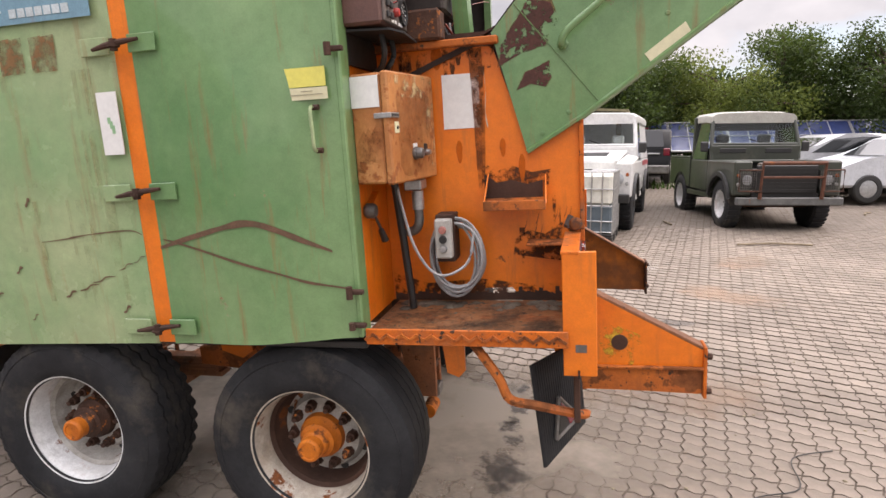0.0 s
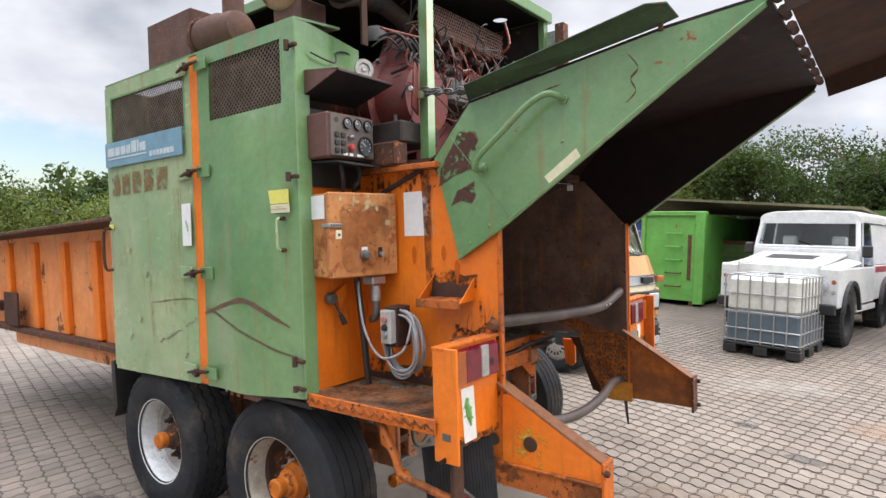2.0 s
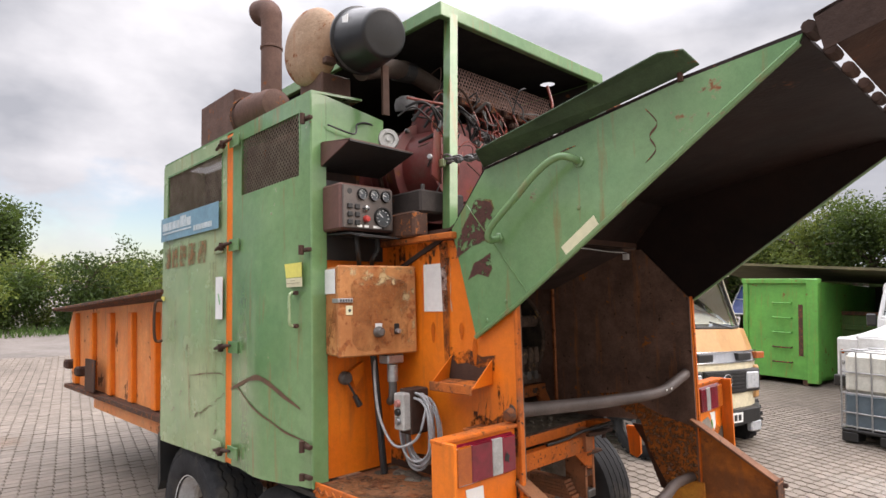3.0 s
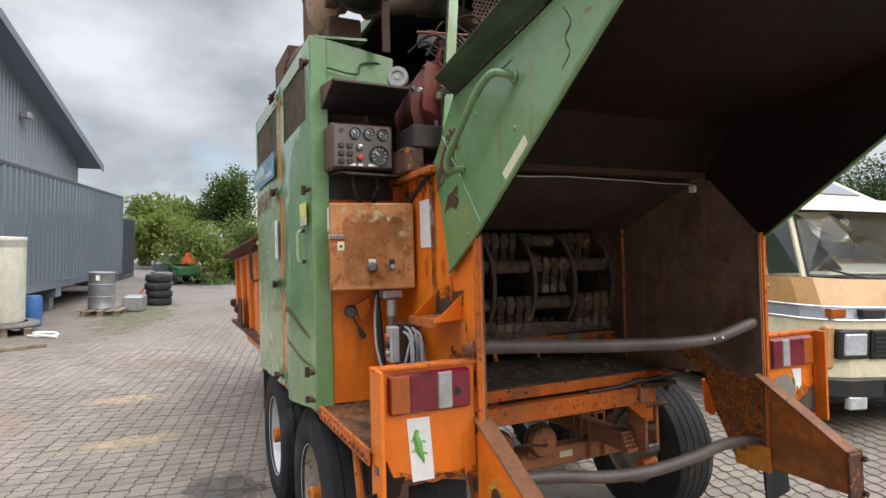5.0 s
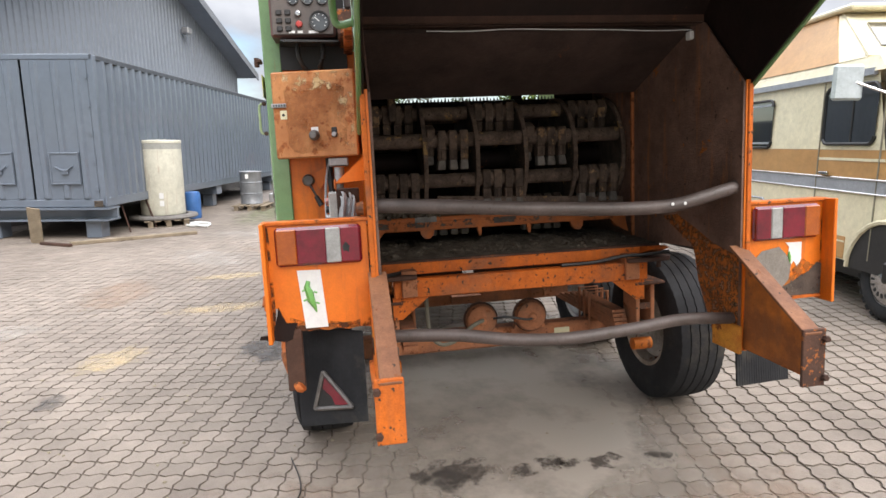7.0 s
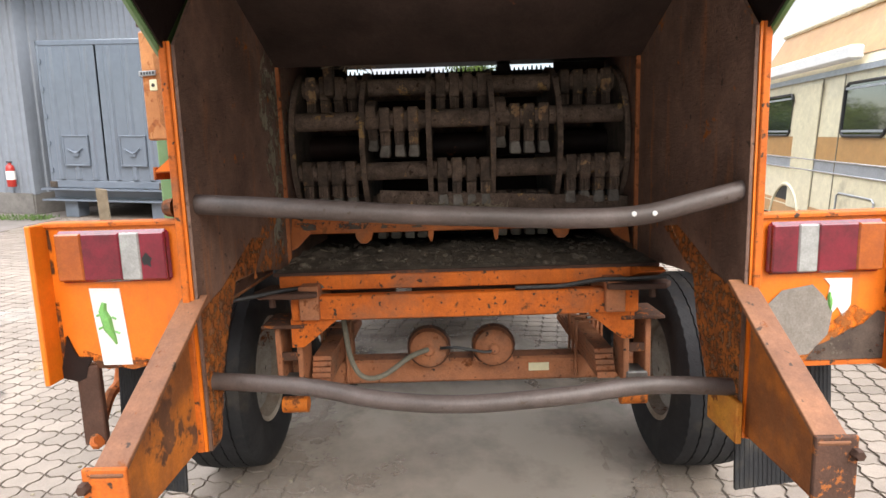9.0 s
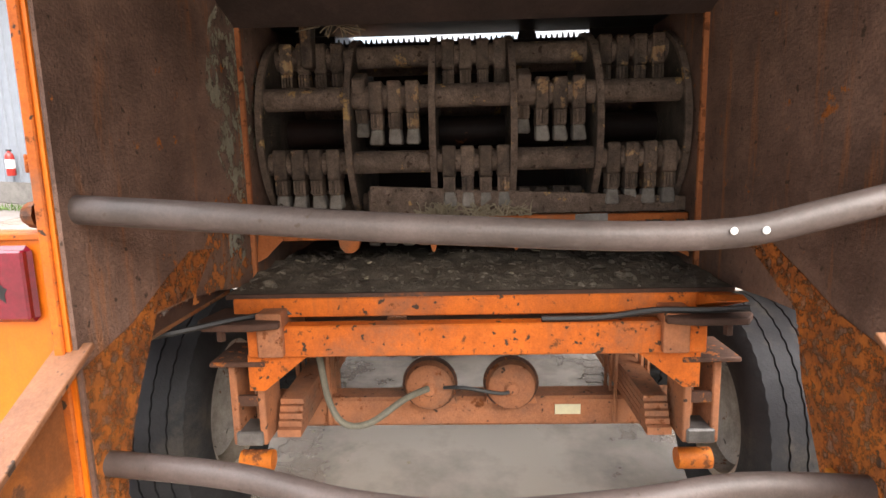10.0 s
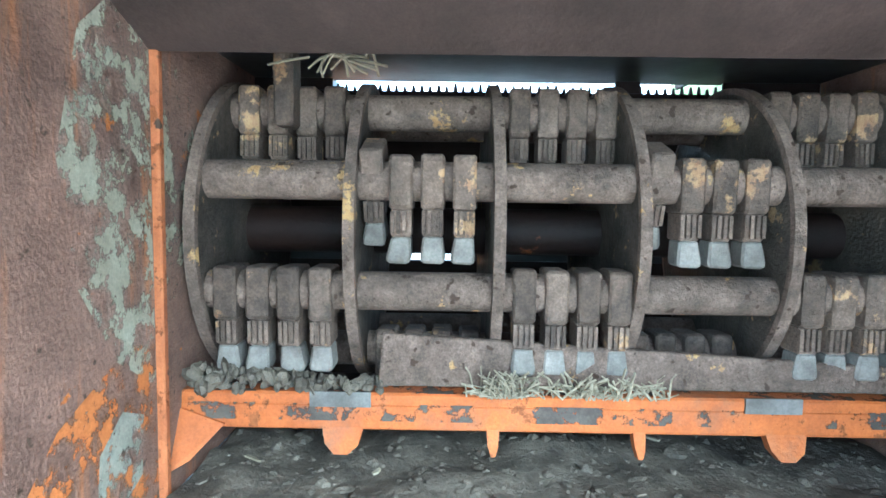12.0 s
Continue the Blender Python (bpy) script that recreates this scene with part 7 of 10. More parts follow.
def chips(parent, pts):
    bm = B()
    bm.faces.new([bm.verts.new(p) for p in pts])
    part("paint_chip", bm, CHIP, parent, "chipped edge")


chips(anvil, [(-1.1594, -0.80, 1.2356), (-1.1004, -0.80, 1.2356), (-1.1004, 0.82, 1.2356), (-1.1594, 0.82, 1.2356)])
chips(anvil, [(-1.0974, -0.80, 1.175), (-1.0974, 0.82, 1.175), (-1.0974, 0.82, 1.212), (-1.0974, -0.80, 1.212)])
lipb = B()
plate(lipb, yz([(-0.38, 1.238), (0.82, 1.238), (0.82, 1.292), (-0.37, 1.355)], -1.14), (-0.02, 0, 0))
mp("wear_lip", lipb, BAR, "brown worn lip plate", bevel=0.003)
tuft = B()
for i in range(190):
    y = random.choice((random.uniform(-0.16, 0.24), random.gauss(-0.12, 0.03), random.gauss(0.06, 0.04)))
    a = random.uniform(-80, 80)
    l = random.uniform(0.02, 0.075)
    x = -1.085 + random.uniform(-0.02, 0.02)
    tube(tuft, [(x, y, 1.238), (x + random.uniform(-0.01, 0.02), y + l * 0.5 * math.sin(radians(a)), 1.24 + l * 0.6 * abs(math.cos(radians(a)))), (x + random.uniform(-0.02, 0.03), y + l * math.sin(radians(a)), 1.24 + l * 0.8 * abs(math.cos(radians(a))))], random.uniform(0.0012, 0.003), 4)
tagged(mp("straw_tuft", tuft, STRAW, "tangle of pale straw and bark fibres"), kind="stuff")

heap = B()
for i in range(150):
    y = -0.78 + 0.42 * random.random() ** 1.3
    top = 0.055 * (1 - (y + 0.78) / 0.46)
    r = random.uniform(0.006, 0.022)
    lathe(heap, [(0, r * 0.7), (r * 0.7, r * 0.5), (r, 0), (r * 0.5, -r * 0.5), (0, -r * 0.6)], Matrix.Translation((-1.135 + random.uniform(-0.03, 0.035), y, 1.236 + random.random() * top)) @ pose(0, 0, 0, random.random() * 360, random.random() * 360, 0) @ Matrix.Diagonal((1, random.uniform(0.5, 1.2), random.uniform(0.5, 1.2), 1)), 6)
tagged(mp("bark_debris", heap, SOIL, "damp dark debris on the angle bar"), kind="stuff")

# ---- the yard ----
GX = [-400, -60, -30, -18, -10, -4, 0, 4, 10, 20, 40, 400]
GY = [-400, -60, -20, -8, -3, 0.5, 2, 4, 8, 12, 16, 24, 60, 400]
gbm = B()
gv = [[gbm.verts.new((x, y, rise(x, y) - 0.012)) for y in GY] for x in GX]
for i in range(len(GX) - 1):
    for j in range(len(GY) - 1):
        gbm.faces.new((gv[i][j], gv[i + 1][j], gv[i + 1][j + 1], gv[i][j + 1]))
ground = solid("ground", gbm, GROUND, "dusty grey brown yard under the pavers", "ground", kind="structure")
JOINT = mat("dark_joint_sand", (0.150, 0.120, 0.096), (0.105, 0.083, 0.066), 0.95, scale=1.5, bump=0.5, bump_scale=90)
jb = B()
for y0, y1 in ((-7.6, 0.5), (0.5, 15.6)):
    q = [jb.verts.new((x, y, rise(x, y) - 0.0085)) for x, y in ((-17.1, y0), (9.6, y0), (9.6, y1), (-17.1, y1))]
    jb.faces.new(q)
tagged(part("joint_sand", jb, JOINT, ground, "dark sand in the joints"), kind="stuff")


def yard(x, y, turn=0.0):
    return pose(x, y, rise(x, y), 0, 0, turn)


def sheet(bm, w, z0, z1, pitch, depth, m, flat=0.5):
    """A trapezoid-ribbed sheet in the x-z plane of the pose m, w wide."""
    n = int(w / pitch)
    pts = []
    for i in range(n):
        x = i * pitch
        pts += [(x, 0), (x + pitch * flat * 0.8, 0), (x + pitch * 0.5, depth), (x + pitch * (0.5 + flat * 0.8), depth)]
    pts.append((w, 0))
    a = [bm.verts.new(m @ Vector((x, y, z0))) for x, y in pts]
    b = [bm.verts.new(m @ Vector((x, y, z1(x) if callable(z1) else z1))) for x, y in pts]
    for i in range(len(pts) - 1):
        bm.faces.new((a[i], a[i + 1], b[i + 1], b[i]))
    return bm


# --- long grey container on a steel beam ---
def container(name, label, x, y, turn, length, z0, detail, paint):
    """Long side along local -x at y = 0, its end face at x = 0; the body lies towards -y."""
    c = thing(name, label, "container", at=pose(x, y, 0, 0, 0, turn))
    z1 = z0 + 2.71
    part("side_wall", sheet(B(), length - 0.2, z0 + 0.16, z1 - 0.08, 0.28, 0.06, pose(-length + 0.1, 0, 0), 0.36), paint, c, "ribbed grey side wall")
    part("back_wall", box(B(), -length, 0, -2.43, -2.40, z0, z1), paint, c)
    part("roof", box(B(), -length, 0, -2.43, 0.03, z1 - 0.03, z1), paint, c)
    part("floor", box(B(), -length, 0, -2.43, 0.02, z0, z0 + 0.04), BLACK, c)
    part("bottom_rail", box(B(), -length, 0, 0.0, 0.05, z0, z0 + 0.17), paint, c, bevel=0.01)
    part("top_rail", box(B(), -length, 0, 0.0, 0.055, z1 - 0.09, z1 + 0.005), mat("dark_grey_rail", (0.07, 0.08, 0.095), None, 0.5, scale=3) if "dark_grey_rail" not in MATS else MATS["dark_grey_rail"], c, bevel=0.01)
    for px in (-0.12, -length):
        part("corner_post", box(B(), px, px + 0.12, -0.06, 0.062, z0, z1), paint, c, bevel=0.012)
    if not detail:
        part("near_end", box(B(), -0.03, 0.0, -2.42, 0.0, z0, z1), paint, c)
    part("far_end", box(B(), -length, -length + 0.02, -2.42, 0, z0, z1), paint, c)
    if detail:
        for k in range(2):
            y0 = -2.40 + k * 1.19
            dr = part("door_leaf", box(B(), -0.03, 0.0, y0, y0 + 1.15, z0 + 0.14, z1 - 0.08), paint, c, "grey container door leaf", bevel=0.008)
            for q in range(3):
                yy = y0 + 0.22 + q * 0.36
                part("door_rib", plate(B(), [(0.0, yy - 0.07, z0 + 0.17), (0.0, yy + 0.07, z0 + 0.17), (0.035, yy + 0.035, z0 + 0.17), (0.035, yy - 0.035, z0 + 0.17)], (0, 0, 2.42)), paint, dr)
            yy = y0 + 0.60
            fr = B()
            for a in ((-0.27, 0.27, 0.97, 1.0), (-0.27, 0.27, 0.42, 0.45), (-0.27, -0.24, 0.45, 0.97), (0.24, 0.27, 0.45, 0.97)):
                box(fr, 0.0, 0.055, yy + a[0], yy + a[1], z0 + a[2], z0 + a[3])
            bx = part("lock_box", fr, paint, dr, "raised frame of the lock recess", bevel=0.006)
            part("lock_well", box(B(), 0.036, 0.040, yy - 0.238, yy + 0.238, z0 + 0.452, z0 + 0.968), paint, bx)
            part("lock_rod", tube(B(), [(0.07, yy - 0.16, z0 + 0.74), (0.08, yy + 0.03, z0 + 0.66), (0.07, yy + 0.16, z0 + 0.76)], 0.017, 6), paint, bx)
            part("lock_hasp", box(B(), 0.05, 0.085, yy - 0.05, yy + 0.07, z0 + 0.60, z0 + 0.70), paint, bx, bevel=0.01)
            for q in range(5):
                part("hinge_plate", box(B(), 0.0, 0.03, (y0 + 1.11 if k else y0) - 0.0, (y0 + 1.11 if k else y0) + 0.05, z0 + 0.3 + q * 0.5, z0 + 0.38 + q * 0.5), paint, dr)
        part("end_post", box(B(), -0.1, 0.012, -2.44, -2.38, z0, z1), paint, c, bevel=0.01)
        part("end_header", box(B(), -0.1, 0.012, -2.44, 0.0, z1 - 0.09, z1 + 0.006), paint, c, bevel=0.01)
        part("end_sill", box(B(), -0.1, 0.012, -2.44, 0.0, z0, z0 + 0.14), paint, c, bevel=0.01)
        for yy in (-2.40, -0.10):
            part("corner_casting", box(B(), 0.0, 0.03, yy - 0.06, yy + 0.10, z0, z0 + 0.12), DARK_STEEL, c, bevel=0.01)
    return c


container("shipping_container", "long blue-grey shipping container on steel supports", -9.45, -5.35, -8.4, 12.4, 0.58, True, CONTAINER)
container("shipping_container", "dark grey container standing farther off", -23.9, -4.45, -8.4, 6.1, 0.02, False, FAR_STEEL)
for i, (lx, ly) in enumerate(((-0.15, -0.25), (-0.15, -2.1), (-6.0, -0.3), (-12.0, -0.3))):
    sup = thing("steel_support", "grey steel trestle under the container", "support", group="container supports", at=pose(-9.45, -5.35, 0, 0, 0, -8.4))
    part("support_leg", box(B(), lx - 0.18, lx + 0.12, ly - 0.14, ly + 0.14, 0, 0.33), CONTAINER, sup, bevel=0.01)
    if i in (0,):
        part("support_beam", box(B(), -0.32, 0.10, -2.6, 0.12, 0.33, 0.36), CONTAINER, sup)
        part("support_beam", box(B(), -0.28, -0.22, -2.6, 0.12, 0.36, 0.54), CONTAINER, sup)
        part("support_beam", box(B(), -0.32, 0.10, -2.6, 0.12, 0.54, 0.575), CONTAINER, sup)
    elif i > 1:
        part("support_beam", box(B(), lx - 0.2, lx + 0.2, -2.4, 0.0, 0.34, 0.575), CONTAINER, sup)
solid("leaning_board", box(B(), -0.11, 0.11, -0.015, 0.015, 0, 0.66), WOOD, "short pale board leaning on the beam", "board", at=pose(-9.05, -6.35, 0.0, 12, 8, 80), bevel=0.004)
solid("timber_beam", box(B(), -1.05, 1.05, -0.06, 0.06, 0, 0.06), WOOD, "long pale timber lying on the ground", "timber", at=pose(-9.2, -4.75, 0, 0, 0, 118), bevel=0.006)
solid("leaning_rod", tube(B(), [(0, 0, 0.012), (-0.52, 0.0, 1.62)], 0.014, 6), RUSTY, "rusty rod leaning on the container", "rod", at=pose(-10.1, -5.15, 0.0, 0, 0, 60))
solid("rusty_angle_iron", box(B(), -0.35, 0.35, -0.04, 0.04, 0, 0.05), RUSTY, "short rusty iron bar on the ground", "scrap", at=pose(-8.7, -5.9, 0, 0, 0, 60), bevel=0.006)

# --- hall behind the container ---
hall = thing("industrial_hall", "dark grey ribbed hall with a gable roof", "building", at=pose(-10.2, -8.4, 0, 0, 0, 166.5))
HL, EAVE, RIDGE = 13.85, 4.65, 7.55


def gable_top(x):
    return EAVE + (RIDGE - EAVE) * (1 - abs(x - HL / 2) / (HL / 2))


hm = pose(0, 0, 0)
part("wall", sheet(B(), HL, 0.42, gable_top, 0.2, -0.03, hm), GREY_SHEET, hall, "ribbed gable wall")
part("wall", sheet(B(), 24.0, 0.42, EAVE, 0.2, 0.03, pose(0, 0, 0, 0, 0, 90)), GREY_SHEET, hall, "ribbed long wall")
part("plinth", box(B(), -0.02, HL, -0.03, 0.3, 0, 0.42), CONCRETE, hall, "mossy concrete plinth")
part("plinth", box(B(), -0.05, 0.3, 0.0, 24, 0, 0.42), CONCRETE, hall)
for s in (0, 1):
    a, b = ((-0.55, EAVE - 0.21), (HL / 2, RIDGE)) if s == 0 else ((HL + 0.55, EAVE - 0.21), (HL / 2, RIDGE))
    part("roof", plate(B(), [(a[0], -0.7, a[1]), (b[0], -0.7, b[1]), (b[0], 24, b[1]), (a[0], 24, a[1])], (0, 0, 0.10)), GREY_SHEET, hall, "grey roof slope")
    part("verge_board", plate(B(), [(a[0], -0.72, a[1] - 0.10), (b[0], -0.72, b[1] - 0.10), (b[0], -0.72, b[1] + 0.16), (a[0], -0.72, a[1] + 0.16)], (0, -0.03, 0)), mat("grey_fascia", (0.22, 0.235, 0.26), None, 0.5, scale=2) if s == 0 else MATS["grey_fascia"], hall, "pale grey verge board")
fl = part("flood_light", box(B(), 9.4, 9.7, -0.35, -0.1, 5.35, 5.55), GALV, hall, "small wall flood light", bevel=0.03)
for q in range(2):
    part("corner_trim", box(B(), -0.03 + q * (HL - 0.06), 0.09 + q * (HL - 0.06), -0.045, 0.03, 0.4, EAVE), GREY_SHEET, hall)
ext = thing("fire_extinguisher", "red fire extinguisher with a white label on the wall", "extinguisher", at=pose(-10.13, -8.78, 0.56))
part("body", lathe(B(), [(0, 0), (0.075, 0.0), (0.08, 0.02), (0.08, 0.36), (0.06, 0.42), (0.03, 0.44), (0.03, 0.47), (0, 0.48)], Matrix.Identity(4), 20), mat("red_extinguisher_paint", (0.45, 0.03, 0.02), None, 0.35), ext, smooth=True)
part("label", lathe(B(), [(0.081, 0.14), (0.0815, 0.15), (0.0815, 0.30), (0.081, 0.31)], Matrix.Identity(4), 20), WHITE, ext)
part("valve", box(B(), -0.02, 0.02, -0.05, 0.05, 0.47, 0.50), BLACK, ext, bevel=0.005)
moss = B()
for i in range(500):
    x, y = random.uniform(-9.9, -9.3), random.uniform(-9.5, -7.7)
    r = random.uniform(0.03, 0.10)
    a = random.random() * 360
    m = pose(x, y, 0, random.uniform(-20, 20), random.uniform(-20, 20), a)
    vs = [moss.verts.new(m @ Vector(p)) for p in ((-0.012, 0, 0), (0.012, 0, 0), (0.0, 0.02, r))]
    moss.faces.new(vs)
solid("wall_weeds", moss, mat("weed_green", (0.10, 0.17, 0.04), (0.06, 0.11, 0.03), 0.8, scale=4), "weeds and moss along the plinth", "weeds", kind="stuff")


# --- things along the container ---
def pallet(x, y, turn, label="weathered wooden pallet on the ground", s=1.0):
    p = thing("pallet", label, "pallet", group="pallets", at=yard(x, y, turn))
    for i in range(5):
        part("deck_board", box(B(), -0.6 * s, 0.6 * s, (-0.40 + i * 0.19) * s - 0.06, (-0.40 + i * 0.19) * s + 0.06, 0.115, 0.137), WOOD, p)
    for i in range(3):
        for j in range(3):
            part("block", box(B(), (-0.52 + j * 0.52) * s - 0.05, (-0.52 + j * 0.52) * s + 0.05, (-0.35 + i * 0.35) * s - 0.05, (-0.35 + i * 0.35) * s + 0.05, 0.02, 0.114), WOOD, p)
        part("runner", box(B(), -0.6 * s, 0.6 * s, (-0.35 + i * 0.35) * s - 0.05, (-0.35 + i * 0.35) * s + 0.05, 0, 0.02), WOOD, p)
    return p


pallet(-11.45, -4.85, 20)
pallet(-14.3, -3.35, -8)
tank = thing("storage_tank", "tall cream plastic tank on a round base", "tank", at=pose(-11.5, -4.9, 0.14))
part("base", lathe(B(), [(0, 0), (0.68, 0), (0.70, 0.03), (0.68, 0.07), (0.5, 0.08)], Matrix.Identity(4), 40), CONCRETE, tank, "dirty round base", smooth=True)
part("shell", lathe(B(), [(0.44, 0.08), (0.45, 0.1), (0.45, 1.60), (0.46, 1.61), (0.46, 1.66), (0.44, 1.67), (0, 1.68)], Matrix.Identity(4), 48), TANK, tank, "cream plastic shell", smooth=True)
part("band", lathe(B(), [(0.451, 1.48), (0.4535, 1.49), (0.4535, 1.598), (0.451, 1.60)], Matrix.Identity(4), 48), mat("tank_grey_band", (0.42, 0.42, 0.38), None, 0.5, scale=4), tank)
for z in (0.28, 0.44):
    part("paper", box(B(), 0.449, 0.455, -0.04 + 0.1, 0.05 + 0.1, z, z + 0.12), WHITE, tank)
solid("blue_drum", lathe(B(), [(0, 0), (0.17, 0), (0.18, 0.03), (0.18, 0.55), (0.16, 0.62), (0, 0.64)], Matrix.Identity(4), 24), mat("blue_plastic", (0.05, 0.16, 0.42), None, 0.4), "blue plastic drum beside the tank", "drum", at=pose(-12.4, -4.5, 0), smooth=True)
pole = solid("rusty_pole", tube(B(), [(0, 0, 0), (-0.45, -0.5, 1.25)], 0.022, 8), RUSTY, "thin rusty pole leaning on the container", "pole", at=pose(-10.9, -4.9, 0.0))
solid("loose_hose", tube(B(), smooth_path([(0, 0, 0.02), (0.2, 0.2, 0.03), (0.1, 0.45, 0.02), (-0.2, 0.4, 0.03), (-0.15, 0.1, 0.05), (0.15, 0.15, 0.06), (0.35, 0.5, 0.03)], 6), 0.025, 8), WHITE, "pale crumpled hose on the ground", "hose", at=pose(-10.9, -4.3, 0.0), smooth=True)


def drum(x, y, z):
    d = thing("steel_drum", "dull grey steel drum on a pallet", "drum", at=pose(x, y, z))
    part("shell", lathe(B(), [(0, 0), (0.285, 0), (0.295, 0.015), (0.285, 0.03), (0.285, 0.27), (0.298, 0.285), (0.285, 0.30), (0.285, 0.56), (0.298, 0.575), (0.285, 0.59), (0.285, 0.84), (0.296, 0.855), (0.285, 0.87), (0.27, 0.86), (0, 0.86)], Matrix.Identity(4), 32), mat("grey_drum_paint", (0.30, 0.31, 0.32), (0.22, 0.23, 0.24), 0.4, metal=0.4, scale=4, streak=0.3), d, smooth=True)
    part("label", box(B(), 0.27, 0.292, -0.10, -0.02, 0.68, 0.80), WHITE, d)
    return d


drum(-14.4, -3.45, 0.137)
solid("metal_box", box(B(), -0.35, 0.35, -0.22, 0.22, 0, 0.36), GALV, "grey sheet metal box beside the drum", "box", at=pose(-14.9, -2.75, 0.02, 0, 0, -8), bevel=0.02)


def loose_tyre(x, y, z, r=0.45, w=0.24, label="worn tyre in a stack"):
    t = w / 2
    return solid("tyre", lathe(B(), [(r * 0.58, -t), (r * 0.8, -t * 1.05), (r * 0.95, -t * 0.85), (r, -t * 0.5), (r, t * 0.5), (r * 0.95, t * 0.85), (r * 0.8, t * 1.05), (r * 0.58, t), (r * 0.55, t * 0.6), (r * 0.62, 0), (r * 0.55, -t * 0.6), (r * 0.58, -t)], Matrix.Identity(4), 32), RUBBER, label, "tyre", group="stack of tyres", at=pose(x, y, z + t, random.uniform(-2, 2), random.uniform(-2, 2), 0), smooth=True)


for i in range(4):
    loose_tyre(-16.2 + random.uniform(-0.04, 0.04), -2.25 + random.uniform(-0.04, 0.04), 0.0 + i * 0.215, 0.34, 0.21)
solid("red_bar", tube(B(), [(0, 0, 0.05), (-1.0, 0.5, 0.75)], 0.03, 8), mat("red_paint_bar", (0.4, 0.06, 0.03), None, 0.5), "red steel bar leaning on scrap", "bar", at=pose(-15.6, -2.9, 0.0))
mower = thing("green_ride_on_mower", "small green ride-on machine with an orange triangle", "mower", at=pose(-25.0, -1.55, 0, 0, 0, 20))
part("body", box(B(), -0.9, 0.9, -0.45, 0.45, 0.35, 0.75), mat("mower_green", (0.03, 0.16, 0.07), None, 0.4), mower, bevel=0.06)
part("seat", box(B(), -0.3, 0.2, -0.25, 0.25, 0.75, 1.0), BLACK, mower, bevel=0.05)
part("triangle", plate(B(), yz([(-0.32, 0.85), (0.32, 0.85), (0.12, 1.32), (-0.12, 1.32)], 0.9), (0.02, 0, 0)), mat("orange_triangle", (0.75, 0.12, 0.02), None, 0.5), mower, "orange warning triangle")
for sx in (-0.6, 0.6):
    for sy in (-0.5, 0.5):
        part("wheel", lathe(B(), [(0, 0.1), (0.2, 0.1), (0.28, 0.08), (0.3, 0), (0.28, -0.08), (0.2, -0.1), (0, -0.1)], Matrix.Translation((sx, sy, 0.3)) @ TO_SIDE, 20), RUBBER, mower, smooth=True)
for i in range(5):
    r = solid("scrap_rack", box(B(), -0.5, 0.5, -0.4, 0.4, 0, 0.5 + 0.35 * (i % 3)), random.choice((GALV, CAST, WHITE, CONTAINER)), "stacked metal scrap behind the containers", "scrap", at=pose(-24.5 - i * 1.1, -2.2 + 0.15 * i, 0, 0, 0, random.uniform(-20, 20)), bevel=0.05)


# --- liquid tank in a cage ---
ibc = thing("caged_liquid_tank", "white liquid tank in a steel cage, half full", "tank", at=yard(0.06, 6.66, 82))
part("bottle", box(B(), -0.57, 0.57, -0.47, 0.47, 0.60, 1.10), IBC_WHITE, ibc, "milky plastic bottle", bevel=0.05)
part("liquid", box(B(), -0.572, 0.572, -0.472, 0.472, 0.17, 0.60), IBC_LIQUID, ibc, "dark liquid seen through plastic", bevel=0.03)
part("cap", cyl(B(), pose(0, 0, 1.10), 0.10, 0, 0.05, 20), BLACK, ibc)
for i in range(3):
    for j in range(3):
        part("foot", box(B(), -0.6 + j * 0.475, -0.35 + j * 0.475, -0.5 + i * 0.41, -0.32 + i * 0.41, 0, 0.12), BLACK, ibc, "black plastic foot", bevel=0.01)
part("pallet_deck", box(B(), -0.6, 0.6, -0.5, 0.5, 0.12, 0.16), BLACK, ibc, bevel=0.01)
for k, z in enumerate((0.19, 0.36, 0.60, 0.86, 1.12)):
    part("cage_ring", tube(B(), [(-0.59, -0.49, z), (0.59, -0.49, z), (0.59, 0.49, z), (-0.59, 0.49, z), (-0.59, -0.49, z)], 0.011, 6), GALV, ibc)
for i in range(8):
    x = -0.59 + i * 1.18 / 7
    for y in (-0.495, 0.495):
        part("cage_bar", tube(B(), [(x, y, 0.16), (x, y, 1.12)], 0.011, 6), GALV, ibc)
for i in range(1, 6):
    y = -0.49 + i * 0.98 / 6
    for x in (-0.595, 0.595):
        part("cage_bar", tube(B(), [(x, y, 0.16), (x, y, 1.12)], 0.011, 6), GALV, ibc)
for x in (-0.28, 0.28):
    part("cage_top_bar", tube(B(), [(x, -0.49, 1.13), (x, 0.49, 1.13)], 0.012, 6), GALV, ibc)


# --- skips and the shed ---
skip = thing("green_skip", "bright green roll-off skip with rungs and rust", "skip", at=pose(-2.47, 10.3, 0.42, 0, 0, -4))
part("front_plate", box(B(), -0.68, 0.68, 0, 0.06, 0.1, 2.0), SKIP_GREEN, skip, "bright green front plate", bevel=0.01)
part("side_plate", box(B(), -0.68, -0.62, 0.06, 5.0, 0.1, 2.0), SKIP_GREEN, skip)
part("side_plate", box(B(), 0.62, 0.68, 0.06, 5.0, 0.1, 2.0), SKIP_GREEN, skip)
part("floor_plate", box(B(), -0.68, 0.68, 0.06, 5.0, 0.1, 0.16), SKIP_GREEN, skip)
part("corner_post", box(B(), 0.50, 0.70, -0.06, 0.1, 0.05, 2.05), SKIP_GREEN, skip, bevel=0.012)
part("corner_post", box(B(), -0.70, -0.60, -0.04, 0.1, 0.05, 2.05), SKIP_GREEN, skip, bevel=0.012)
